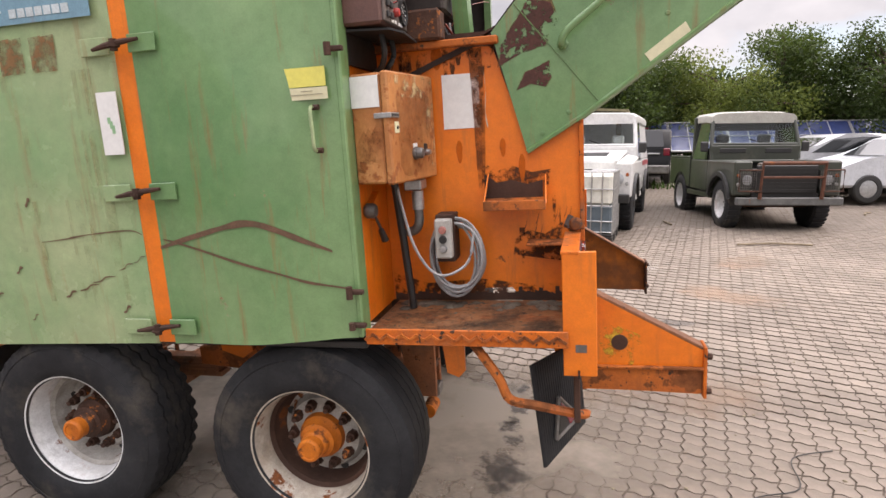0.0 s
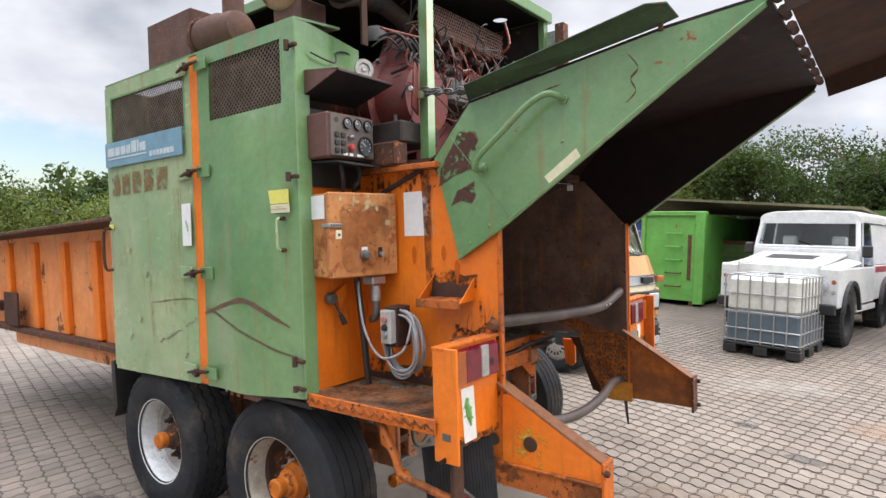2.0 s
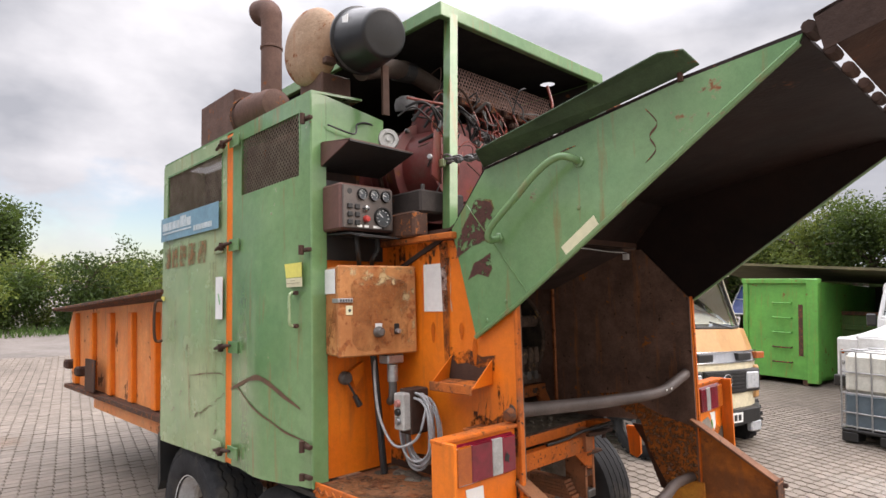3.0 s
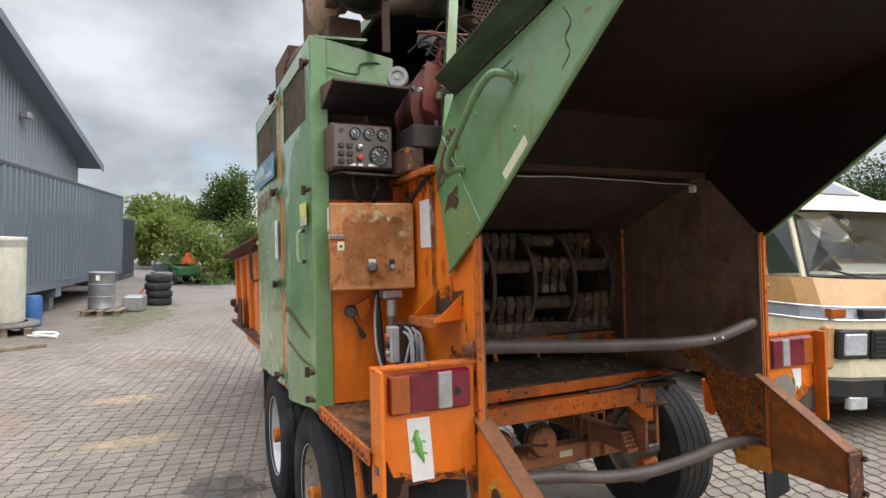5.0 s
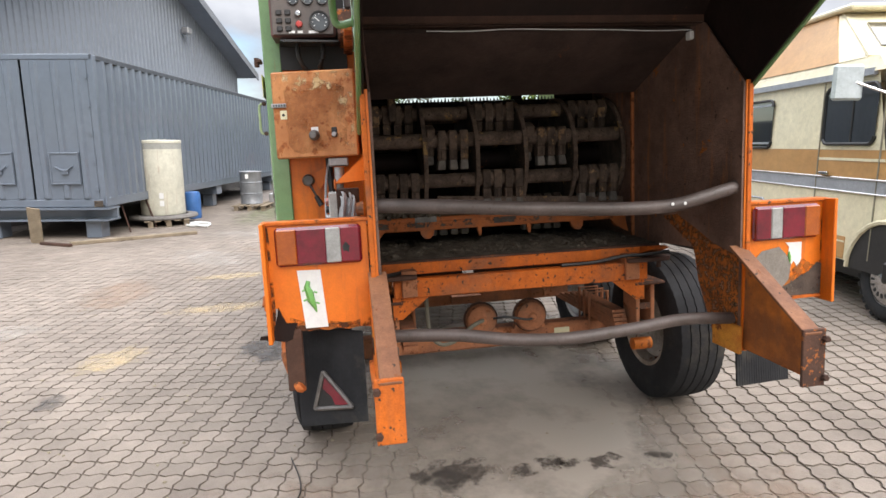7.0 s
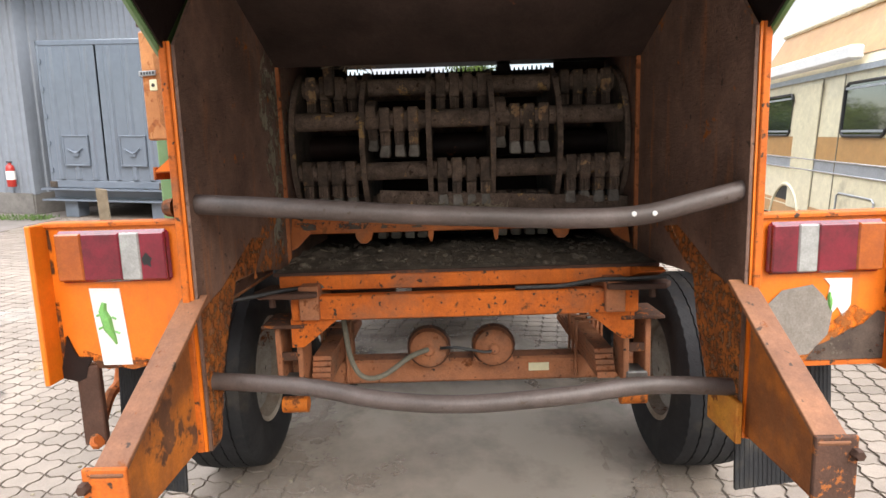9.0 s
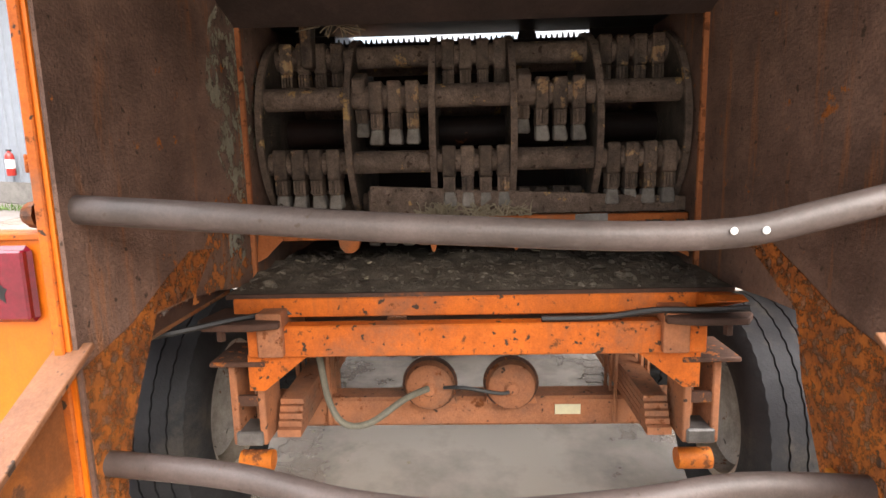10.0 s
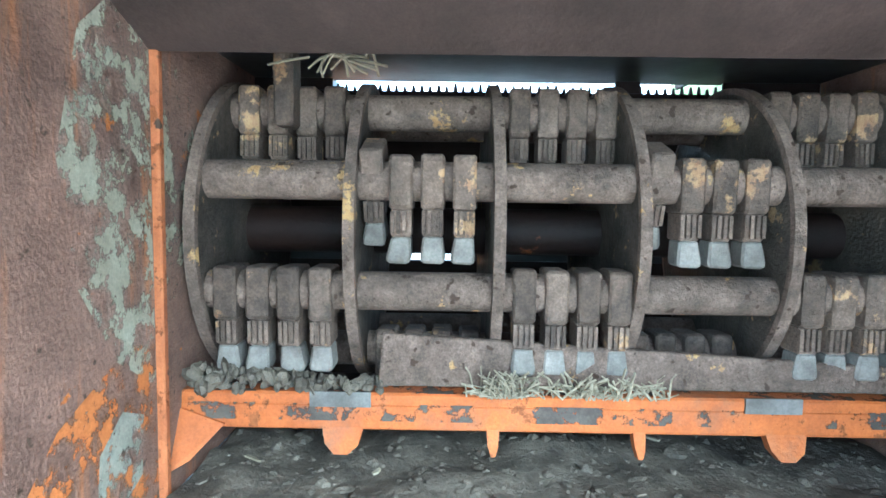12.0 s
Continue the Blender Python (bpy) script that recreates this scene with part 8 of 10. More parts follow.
part("top_rail", box(B(), -0.72, 0.72, -0.05, 0.1, 1.96, 2.06), SKIP_GREEN, skip, bevel=0.012)
for i in range(5):
    part("rung", tube(B(), [(-0.12, 0, 0.42 + i * 0.29), (-0.12, -0.06, 0.41 + i * 0.29), (0.22, -0.06, 0.41 + i * 0.29), (0.22, 0, 0.42 + i * 0.29)], 0.016, 6), SKIP_GREEN if i > 1 else RUST_ORANGE, skip)
part("rust_run", box(B(), 0.34, 0.42, -0.006, 0.0, 0.55, 1.55), RUST_ORANGE, skip)
part("skid", box(B(), -0.5, -0.4, 0, 5, 0, 0.1), RUSTY, skip)
part("skid", box(B(), 0.4, 0.5, 0, 5, 0, 0.1), RUSTY, skip)
oldc = thing("open_green_container", "dull green open container under a shed roof", "container", at=pose(-1.45, 11.6, 0.47, 0, 0, -4))
part("low_front", box(B(), -0.4, 2.6, 0, 0.06, 0.1, 1.35), OLD_GREEN, oldc, "dull green front with rust", bevel=0.01)
part("low_rail", box(B(), -0.4, 2.6, -0.04, 0.08, 1.02, 1.12), OLD_GREEN, oldc, bevel=0.01)
part("low_rail", box(B(), -0.4, 2.6, -0.04, 0.08, 1.32, 1.40), RUST_ORANGE, oldc, bevel=0.01)
part("front_label", box(B(), 0.35, 0.75, -0.012, -0.002, 0.78, 0.98), CREAM, oldc)
part("back_panel", box(B(), -0.4, 2.6, 2.4, 2.46, 0.1, 2.2), OLD_GREEN, oldc)
part("post", box(B(), 1.05, 1.2, -0.04, 0.1, 0.1, 2.2), OLD_GREEN, oldc)
part("side_panel", box(B(), 2.55, 2.6, 0.1, 2.4, 0.1, 2.0), OLD_GREEN, oldc)
shed = thing("shed_roof", "low corrugated shed roof with mossy edge", "shed", at=pose(-3.2, 10.9, 0.4, 0, 0, -4))
part("roof_sheet", plate(B(), [(-1.5, -0.4, 2.46), (4.2, -0.4, 2.12), (4.4, 3.2, 1.98), (-1.5, 3.2, 2.25)], (0, 0, 0.05)), mat("brown_mossy_roof", (0.20, 0.17, 0.10), (0.13, 0.12, 0.07), 0.9, scale=4, bump=0.4), shed, "mossy brown roof sheet")
for x in (-1.2, 4.0):
    for y in (0.2, 3.0):
        part("shed_post", box(B(), x - 0.06, x + 0.06, y - 0.06, y + 0.06, 0, 2.05), WOOD, shed)
part("shed_back", box(B(), -1.4, 4.2, 3.1, 3.18, 0, 2.05), mat("dark_shed_boards", (0.05, 0.045, 0.04), None, 0.9, scale=4), shed)
# --- solar panels on a slanted rack ---
for i in range(13):
    x = -7 + i * 2.05
    sp = thing("solar_panel", "blue solar panel in a silver frame on a slanted rack", "solar panel", group="row of solar panels", at=pose(x, 19.7, 0.65, 0, 0, 0))
    tilt = pose(0, 0, 0.95, 40, 0, 0)
    part("cell_sheet", box(B(), 0.02, 2.0, 0, 1.62, 0, 0.03, tilt), SOLAR, sp, "dark blue solar cells")
    fr = B()
    for a in ((0, 2.02, -0.03, 0.02), (0, 2.02, 0.80, 0.83), (0, 2.02, 1.60, 1.65)):
        box(fr, a[0], a[1], a[2], a[3], 0, 0.05, tilt)
    for xx in (0.0, 0.66, 1.33, 2.0):
        box(fr, xx - 0.018, xx + 0.018, 0, 1.62, 0.0, 0.042, tilt)
    part("frame", fr, GALV, sp, "silver panel frame")
    part("rack_leg", box(B(), 0.9, 1.0, 0.1, 0.2, 0, 1.02), GALV, sp)
    part("rack_leg", box(B(), 0.9, 1.0, 1.0, 1.1, 0, 1.80), GALV, sp)


# --- vegetation ---
def leafy(bm_name, rng, pts, size, n, blob):
    """Many small bent leaves gathered in clumps round the given points."""
    c = np.repeat(np.array(pts), n, axis=0)
    k = len(c)
    pos = c + np.clip(rng.normal(0, 1, (k, 3)), -1.7, 1.7) * np.array(blob) * 0.8
    a = rng.normal(0, 1, (k, 3))
    a /= np.linalg.norm(a, axis=1)[:, None]
    b = np.cross(a, rng.normal(0, 1, (k, 3)))
    b /= np.linalg.norm(b, axis=1)[:, None]
    s = (size * rng.uniform(0.6, 1.35, k))[:, None]
    v = np.empty((k, 4, 3))
    v[:, 0], v[:, 1], v[:, 2], v[:, 3] = pos - a * s, pos + b * s * 0.5, pos + a * s, pos - b * s * 0.5
    me = bpy.data.meshes.new(bm_name)
    me.from_pydata(v.reshape(-1, 3).tolist(), [], np.arange(k * 4).reshape(-1, 4).tolist())
    return me


LEAVES = []
for nm, ca, cb in (("summer_leaves", (0.062, 0.098, 0.024), (0.012, 0.024, 0.007)), ("light_leaves", (0.14, 0.175, 0.045), (0.06, 0.09, 0.02)), ("dark_leaves", (0.046, 0.075, 0.020), (0.011, 0.022, 0.006))):
    m = bpy.data.materials.new(nm)
    m.use_nodes = True
    n, l = m.node_tree.nodes, m.node_tree.links
    b = n["Principled BSDF"]
    gi, rr = n.new("ShaderNodeNewGeometry"), n.new("ShaderNodeMix")
    rr.data_type = "RGBA"
    l.new(gi.outputs["Random Per Island"], rr.inputs["Factor"])
    rr.inputs["A"].default_value, rr.inputs["B"].default_value = (*cb, 1), (*ca, 1)
    l.new(rr.outputs["Result"], b.inputs["Base Color"])
    b.inputs["Roughness"].default_value = 0.55
    tr, ad = n.new("ShaderNodeBsdfTranslucent"), n.new("ShaderNodeMixShader")
    tr.inputs["Color"].default_value = (ca[0] * 1.6, ca[1] * 1.5, ca[2], 1)
    ad.inputs["Fac"].default_value = 0.3
    l.new(b.outputs[0], ad.inputs[1])
    l.new(tr.outputs[0], ad.inputs[2])
    l.new(ad.outputs[0], n["Material Output"].inputs["Surface"])
    m.node_tree.nodes["Principled BSDF"].inputs["Specular IOR Level"].default_value = 0.2
    LEAVES.append(m)


def tree(x, y, h, spread, seed, leaf=0, density=1.0, low=0.25, label="tall leafy green tree with a ragged crown", name="tree", group="", lsize=0.13):
    rng = np.random.default_rng(seed)
    t = thing(name, label, "tree" if name == "tree" else "bush", group=group, at=yard(x, y))
    tr = B()
    top = (rng.normal(0, 0.15), rng.normal(0, 0.15), h * 0.8)
    trunk = smooth_path([(0, 0, -0.1), (rng.normal(0, 0.1), rng.normal(0, 0.1), h * 0.3), (rng.normal(0, 0.15), rng.normal(0, 0.15), h * 0.55), top], 4)
    tube(tr, trunk, [0.035 * h * (1 - 0.8 * i / (len(trunk) - 1)) for i in range(len(trunk))], 8)
    ends = []
    for i in range(int(16 + spread * 2)):
        f = rng.uniform(low, 0.95)
        p = Vector(trunk[min(int(f * 0.9 * len(trunk)), len(trunk) - 1)])
        a = rng.uniform(0, math.tau)
        reach = spread * (1 - 0.6 * abs(f - 0.5)) * rng.uniform(0.5, 1.15)
        q = p + Vector((math.cos(a) * reach, math.sin(a) * reach, h * rng.uniform(0.05, 0.26)))
        tube(tr, smooth_path([p, (p + q) / 2 + Vector((0, 0, 0.06 * h)), q], 3), [0.012 * h * (1 - k / 7) + 0.01 for k in range(7)], 5)
        ends += [p.lerp(q, w) + Vector(rng.normal(0, 0.25, 3)) for w in (0.45, 0.7, 0.9, 1.05)]
    part("trunk", tr, BARK, t, smooth=True)
    me = leafy("crown", rng, [tuple(e) for e in ends], lsize, int(34 * density), (0.10 * spread + 0.22, 0.10 * spread + 0.22, 0.07 * h * 0.5 + 0.2))
    me.materials.append(LEAVES[leaf])
    cr = new("crown", me)
    cr.parent = t
    return t


for i in range(15):
    x = -13 + i * 2.6
    tree(x + random.uniform(-0.5, 0.5), 21.6 + random.uniform(-1.0, 1.5), random.uniform(4.1, 5.9), random.uniform(1.8, 2.6), 10 + i, leaf=(0, 2, 0, 1)[i % 4], low=0.2, group="tree row behind the yard", density=6.0, lsize=0.062)
for i in range(12):
    tree(-15 + i * 3.3, 24.5 + random.uniform(-1, 1), random.uniform(4.0, 5.6), 2.6, 40 + i, leaf=2, low=0.1, group="tree row behind the yard", density=4.0, lsize=0.09)
for i in range(13):
    x, y = -25.5 - (i % 3) * 1.6, -0.6 + i * 1.35
    tree(x, y, random.uniform(2.4, 3.3), random.uniform(1.2, 1.8), 70 + i, leaf=(1, 0, 1, 2)[i % 4], low=0.02, name="bush", label="dense leafy bush beside the yard", group="hedge at the yard end", density=2.6, lsize=0.075)
for i in range(6):
    tree(-30 - (i % 2) * 2, 9 + i * 2.4, random.uniform(3.1, 4.0), 2.2, 95 + i, leaf=i % 3, low=0.05, group="trees behind the hedge", lsize=0.18)
tree(-34.5, 1.1, 6.5, 1.6, 120, leaf=0, low=0.42, label="round-crowned tree rising above the hedge", density=3.6, lsize=0.10)
for i, (x, y, h) in enumerate(((-42, -3.2, 5.0), (-44, -1.6, 4.6), (-38, -2.4, 3.6))):
    tree(x, y, h, 1.8, 130 + i, leaf=1, low=0.1, lsize=0.2)
grass = B()
for i in range(2600):
    x, y = random.uniform(-26, -23.6), random.uniform(-0.8, 16)
    hh = random.uniform(0.1, 0.38)
    m = pose(x, y, rise(x, y), random.uniform(-25, 25), random.uniform(-25, 25), random.random() * 360)
    grass.faces.new([grass.verts.new(m @ Vector(p)) for p in ((-0.02, 0, 0), (0.02, 0, 0), (0.0, 0.03, hh))])
for i in range(1800):
    x, y = random.uniform(-8, 14), random.uniform(14.3, 16)
    hh = random.uniform(0.08, 0.3)
    m = pose(x, y, rise(x, y), random.uniform(-25, 25), random.uniform(-25, 25), random.random() * 360)
    grass.faces.new([grass.verts.new(m @ Vector(p)) for p in ((-0.02, 0, 0), (0.02, 0, 0), (0.0, 0.03, hh))])
solid("grass_tufts", grass, MATS["weed_green"], "rough grass along the hedge and the fence", "grass", kind="stuff")

# --- vehicles: front at y = 0 facing -y, wheels on z = 0 ---
RED_STRIPE = mat("faded_red_stripe", (0.42, 0.06, 0.07), None, 0.4)
SEAT = mat("grey_seat_cloth", (0.18, 0.18, 0.18), None, 0.9, scale=20)
LAMP_GLASS = mat("headlight_glass", (0.55, 0.57, 0.58), (0.4, 0.42, 0.44), 0.1, scale=20, bump=0.1, coat=1.0)
SCREEN = glass("clear_window_glass", (0.80, 0.86, 0.86))


def arch(y0, y1, z0, zt, yc, zc, r, n=10):
    """Side outline of a panel with a round wheel arch cut from its lower edge."""
    pts = [(y0, z0), (y0, zt), (y1, zt), (y1, z0)]
    a1 = math.asin(min(1, max(-1, (z0 - zc) / r)))
    out = [(y0, zt), (y1, zt), (y1, z0)]
    for i in range(n + 1):
        a = a1 + (math.pi - 2 * a1) * i / n
        y = yc + r * math.cos(a)
        if y0 < y < y1:
            out.append((y, zc + r * math.sin(a)))
    return out + [(y0, z0)]


def car_wheel(parent, x, y, r, w, rim_mt, s, across=True):
    m = Matrix.Translation((x, y, r)) @ (pose(0, 0, 0, 0, 90 * s, 0) if across else pose(0, 0, 0, -90 * s, 0, 0))
    wh = part("wheel", lathe(B(), [(0, -0.02), (0.05, 0.02), (r * 0.3, 0.0), (r * 0.5, -0.03), (r * 0.55, w * 0.42), (r * 0.6, w * 0.46), (r * 0.6, w * 0.35)], m, 28), rim_mt, parent, smooth=True)
    part("tyre", lathe(B(), [(r * 0.57, w * 0.44), (r * 0.7, w * 0.52), (r * 0.88, w * 0.5), (r * 0.97, w * 0.4), (r, w * 0.25), (r, -w * 0.25), (r * 0.97, -w * 0.4), (r * 0.88, -w * 0.5), (r * 0.6, -w * 0.48), (0, -w * 0.3)], m, 32), RUBBER, wh, "black off-road tyre", smooth=True)
    tb = B()
    for k in range(30):
        box(tb, r - 0.01, r + 0.012, -0.022, 0.022, -w * 0.42, w * 0.42, m @ pose(0, 0, 0, 0, 0, k * 12 + 4))
    tagged(part("tread", tb, RUBBER, wh), kind="stuff")
    for k in range(5):
        part("wheel_nut", cyl(B(), m @ pose(0, 0, 0, 0, 0, k * 72) @ Matrix.Translation((r * 0.2, 0, 0.0)), 0.014, 0, 0.025, 6), CAST, wh)
    return wh


BULL_RUST = mat("red_brown_bar_rust", (0.16, 0.065, 0.04), (0.10, 0.045, 0.03), 0.7, scale=8, rust=0.3)


def off_roader(at, paint, roof_mt, pickup, name, label):
    v = thing(name, label, "car", at=at)
    WB0, WB1, R = 0.72, 3.25 if not pickup else 3.05, 0.40
    end = WB1 + 0.75
    dark = BLACK
    part("chassis", box(B(), -0.55, 0.55, 0.15, end - 0.05, 0.42, 0.62), dark, v)
    for s in (-1, 1):
        wing = part("front_wing", plate(B(), [(s * 0.88, y, z) for y, z in arch(0.10, 1.42, 0.58, 1.13, WB0, 0.42, 0.47)], (-s * 0.30, 0, 0)), paint, v, bevel=0.025)
        part("arch_flare", plate(B(), [(s * 0.885, WB0 + 0.46 * math.cos(a), 0.42 + 0.46 * math.sin(a)) for a in [0.2 + 2.74 * i / 12 for i in range(13)]] + [(s * 0.885, WB0 + 0.53 * math.cos(a), 0.42 + 0.53 * math.sin(a)) for a in [2.94 - 2.74 * i / 12 for i in range(13)]], (s * 0.05, 0, 0)), dark, wing, "black wheel arch flare")
        zl = 0.83 if pickup else 0.87
        lf = Matrix.Translation((s * 0.66, 0.10, zl)) @ TO_SIDE
        hl = part("headlight", lathe(B(), [(0, 0.03), (0.06, 0.025), (0.085, 0.008)], lf, 20), LAMP_GLASS, v, "round headlight", smooth=True)
        part("headlight_ring", lathe(B(), [(0.083, 0.0), (0.088, 0.014), (0.10, 0.012), (0.103, 0)], lf, 20), dark if pickup else paint, hl)
        for dx, dz, mt in ((0.14, 0.07, ORANGE_LENS), (0.14, -0.07, CLEAR_LENS)):
            part("marker_lamp", lathe(B(), [(0, 0.025), (0.025, 0.02), (0.032, 0)], Matrix.Translation((s * 0.66 + s * dx, 0.10, zl + dz)) @ TO_SIDE, 12), mt, v, smooth=True)
        door_y1 = 2.38
        dr = part("door", box(B(), min(s * 0.83, s * 0.87), max(s * 0.83, s * 0.87), 1.44, door_y1, 0.58, 1.12), paint, v, bevel=0.012)
        part("sill", box(B(), min(s * 0.78, s * 0.86), max(s * 0.78, s * 0.86), 1.30, door_y1 + 0.2, 0.46, 0.55), paint, v, bevel=0.01)
        if pickup:
            part("cab_rear_pillar", box(B(), min(s * 0.78, s * 0.84), max(s * 0.78, s * 0.84), 2.34, 2.44, 1.12, 1.90), paint, v, bevel=0.01)
            part("bed_side", plate(B(), [(s * 0.87, y, z) for y, z in arch(2.45, end, 0.60, 1.14, WB1, 0.42, 0.46)], (-s * 0.05, 0, 0)), paint, v, bevel=0.01)
            part("bed_rail", tube(B(), [(s * 0.85, 2.45, 1.16), (s * 0.85, end, 1.16)], 0.025, 8), paint, v)
        else:
            part("rear_side", plate(B(), [(s * 0.87, y, z) for y, z in arch(2.40, end, 0.60, 1.14, WB1, 0.42, 0.47)], (-s * 0.05, 0, 0)), paint, v, bevel=0.012)
            part("upper_side", plate(B(), [(s * 0.86, 2.40, 1.15), (s * 0.86, end, 1.15), (s * 0.76, end - 0.05, 1.90), (s * 0.76, 2.40, 1.90)], (-s * 0.04, 0, 0)), paint, v, bevel=0.01)
            part("side_stripe", box(B(), s * 0.8725 - 0.002, s * 0.8725 + 0.002, 2.42, end - 0.03, 1.03, 1.12), RED_STRIPE, v, "faded red stripe")
            part("door_window_frame", plate(B(), [(s * 0.85, 1.60, 1.12), (s * 0.85, 1.66, 1.12), (s * 0.77, 1.86, 1.88), (s * 0.77, 1.80, 1.88)], (-s * 0.03, 0, 0)), paint, v)
            part("rear_flare", plate(B(), [(s * 0.885, WB1 + 0.46 * math.cos(a), 0.42 + 0.46 * math.sin(a)) for a in [0.2 + 2.74 * i / 12 for i in range(13)]] + [(s * 0.885, WB1 + 0.53 * math.cos(a), 0.42 + 0.53 * math.sin(a)) for a in [2.94 - 2.74 * i / 12 for i in range(13)]], (s * 0.05, 0, 0)), dark, v, "black wheel arch flare")
        part("a_pillar", tube(B(), [(s * 0.80, 1.44, 1.14), (s * 0.80, 1.47, 1.38), (s * 0.75, 1.62, 1.83)], 0.038, 8), paint, v)
        part("mirror", box(B(), s * 0.93 - 0.075, s * 0.93 + 0.075, 1.46, 1.50, 1.27, 1.45), dark, v, bevel=0.02)
        for yw in (WB0, WB1):
            car_wheel(v, s * 0.74, yw, R, 0.27, RIM_WHITE if pickup else BLACK, s)
    part("bonnet", plate(B(), [(-0.62, 0.10, 1.12), (0.62, 0.10, 1.12), (0.66, 1.44, 1.27), (-0.66, 1.44, 1.27)], (0, 0, 0.045)) if not pickup else box(B(), -0.6, 0.6, 1.15, 1.44, 1.08, 1.13), paint, v, bevel=0.012)
    if pickup:
        bay = part("engine_bay", box(B(), -0.58, 0.58, 0.2, 1.15, 0.70, 0.98), dark, v)
        for i in range(9):
            p = (random.uniform(-0.4, 0.4), random.uniform(0.35, 1.0), 0.98)
            part("engine_part", box(B(), p[0] - 0.07, p[0] + 0.07, p[1] - 0.06, p[1] + 0.06, 0.98, random.uniform(1.02, 1.14)), random.choice((CAST, BLACK, DARK_STEEL)), bay, bevel=0.015)
    else:
        part("bonnet_vent", plate(B(), [(-0.36, 0.62, 1.224), (0.36, 0.62, 1.224), (0.36, 1.05, 1.272), (-0.36, 1.05, 1.272)], (0, 0, 0.008)), BLACK, v, "black bonnet pad")
    part("grille", box(B(), -0.50, 0.50, 0.11, 0.15, 0.62, 1.06 if pickup else 0.96), dark, v, "dark radiator grille", bevel=0.01)
    for i in range(7):
        part("grille_bar", box(B(), -0.48, 0.48, 0.098, 0.112, 0.66 + i * 0.055, 0.68 + i * 0.055), dark, v)
    if not pickup:
        part("front_panel", box(B(), -0.60, 0.60, 0.09, 0.14, 0.965, 1.15), paint, v, bevel=0.02)
        for s in (-1, 1):
            part("wing_top", plate(B(), [(s * 0.60, 0.12, 1.10), (s * 0.875, 0.14, 1.08), (s * 0.875, 1.42, 1.17), (s * 0.64, 1.42, 1.22)], (0, 0, 0.03)), paint, v, bevel=0.012)
    else:
        for x in (-0.42, 0.42):
            part("scuttle_vent", box(B(), x - 0.24, x + 0.24, 1.405, 1.425, 1.25, 1.33), dark, v, "scuttle vent flap", bevel=0.006)
    part("bumper", box(B(), -0.86, 0.86, -0.06, 0.06, 0.44 if pickup else 0.50, 0.56 if pickup else 0.64), mat("weathered_grey_bumper", (0.16, 0.16, 0.155), (0.10, 0.10, 0.098), 0.5, metal=0.3, scale=6, rust=0.2) if pickup else dark, v, "steel front bumper", bevel=0.012)
    part("axle", tube(B(), [(-0.7, WB0, 0.40), (0.7, WB0, 0.40)], 0.06, 10), RUSTY if pickup else dark, v)
    part("axle", tube(B(), [(-0.7, WB1, 0.40), (0.7, WB1, 0.40)], 0.06, 10), dark, v)
    part("bulkhead", box(B(), -0.82, 0.82, 1.42, 1.48, 0.70, 1.38), paint, v, bevel=0.01)
    ws = B()
    for a, b in (((-0.80, 1.47, 1.40), (0.80, 1.47, 1.40)), ((-0.75, 1.61, 1.80), (0.75, 1.61, 1.80))):
        tube(ws, [a, b], 0.028, 8)
    part("windscreen_frame", ws, paint, v)
    sc = part("windscreen", plate(B(), [(-0.77, 1.505, 1.41), (0.77, 1.505, 1.41), (0.735, 1.615, 1.79), (-0.735, 1.615, 1.79)], (0, 0.008, 0)), SCREEN, v, "clear windscreen")
    sc.visible_shadow = False
    for x0 in (-0.45, 0.2):
        part("wiper", tube(B(), [(x0, 1.46, 1.40), (x0 - 0.30, 1.50, 1.49)], 0.009, 5), dark, v)
    ry1 = 2.46 if pickup else end
    rf = B()
    prof = [(-0.80, 1.80), (-0.80, 1.86), (-0.785, 1.915), (-0.73, 1.955), (-0.6, 1.975), (0, 1.99), (0.6, 1.975), (0.73, 1.955), (0.785, 1.915), (0.80, 1.86), (0.80, 1.80)]
    ra, rb = [], []
    for x, z in prof:
        ra.append(rf.verts.new((x * 0.985, 1.58, z - 0.03)))
        rb.append(rf.verts.new((x, ry1, z)))
    mid = [rf.verts.new((x, 1.85, z)) for x, z in prof]
    for i in range(len(prof) - 1):
        rf.faces.new((ra[i], ra[i + 1], mid[i + 1], mid[i]))
        rf.faces.new((mid[i], mid[i + 1], rb[i + 1], rb[i]))
    rf.faces.new(rb)
    rf.faces.new(ra)
    part("roof", rf, roof_mt, v, "white hard top roof" if not pickup else "pale cab roof", smooth=True)
    part("rear_wall", box(B(), -0.78, 0.78, ry1 - 0.05, ry1, 1.12 if pickup else 0.6, 1.88), paint, v) if not pickup else part("rear_window_frame", box(B(), -0.78, 0.78, 2.40, 2.44, 1.66, 1.84), paint, v)
    if pickup:
        part("cab_back", box(B(), -0.78, 0.78, 2.40, 2.44, 0.66, 1.32), paint, v)
        part("rear_pane", box(B(), -0.76, 0.76, 2.415, 2.421, 1.32, 1.66), SCREEN, v).visible_shadow = False
    for s in (-1, 1):
        part("door_pane", plate(B(), [(s * 0.845, 1.56, 1.13), (s * 0.845, 2.36, 1.13), (s * 0.775, 2.36, 1.80), (s * 0.775, 1.68, 1.80)], (-s * 0.005, 0, 0)), WINDOW_DARK if pickup else SCREEN, v).visible_shadow = pickup
    part("tailgate", box(B(), -0.85, 0.85, end - 0.04, end, 0.6, 1.14), paint, v)
    part("bed_floor", box(B(), -0.83, 0.83, 1.45, end, 0.62, 0.66), dark, v)
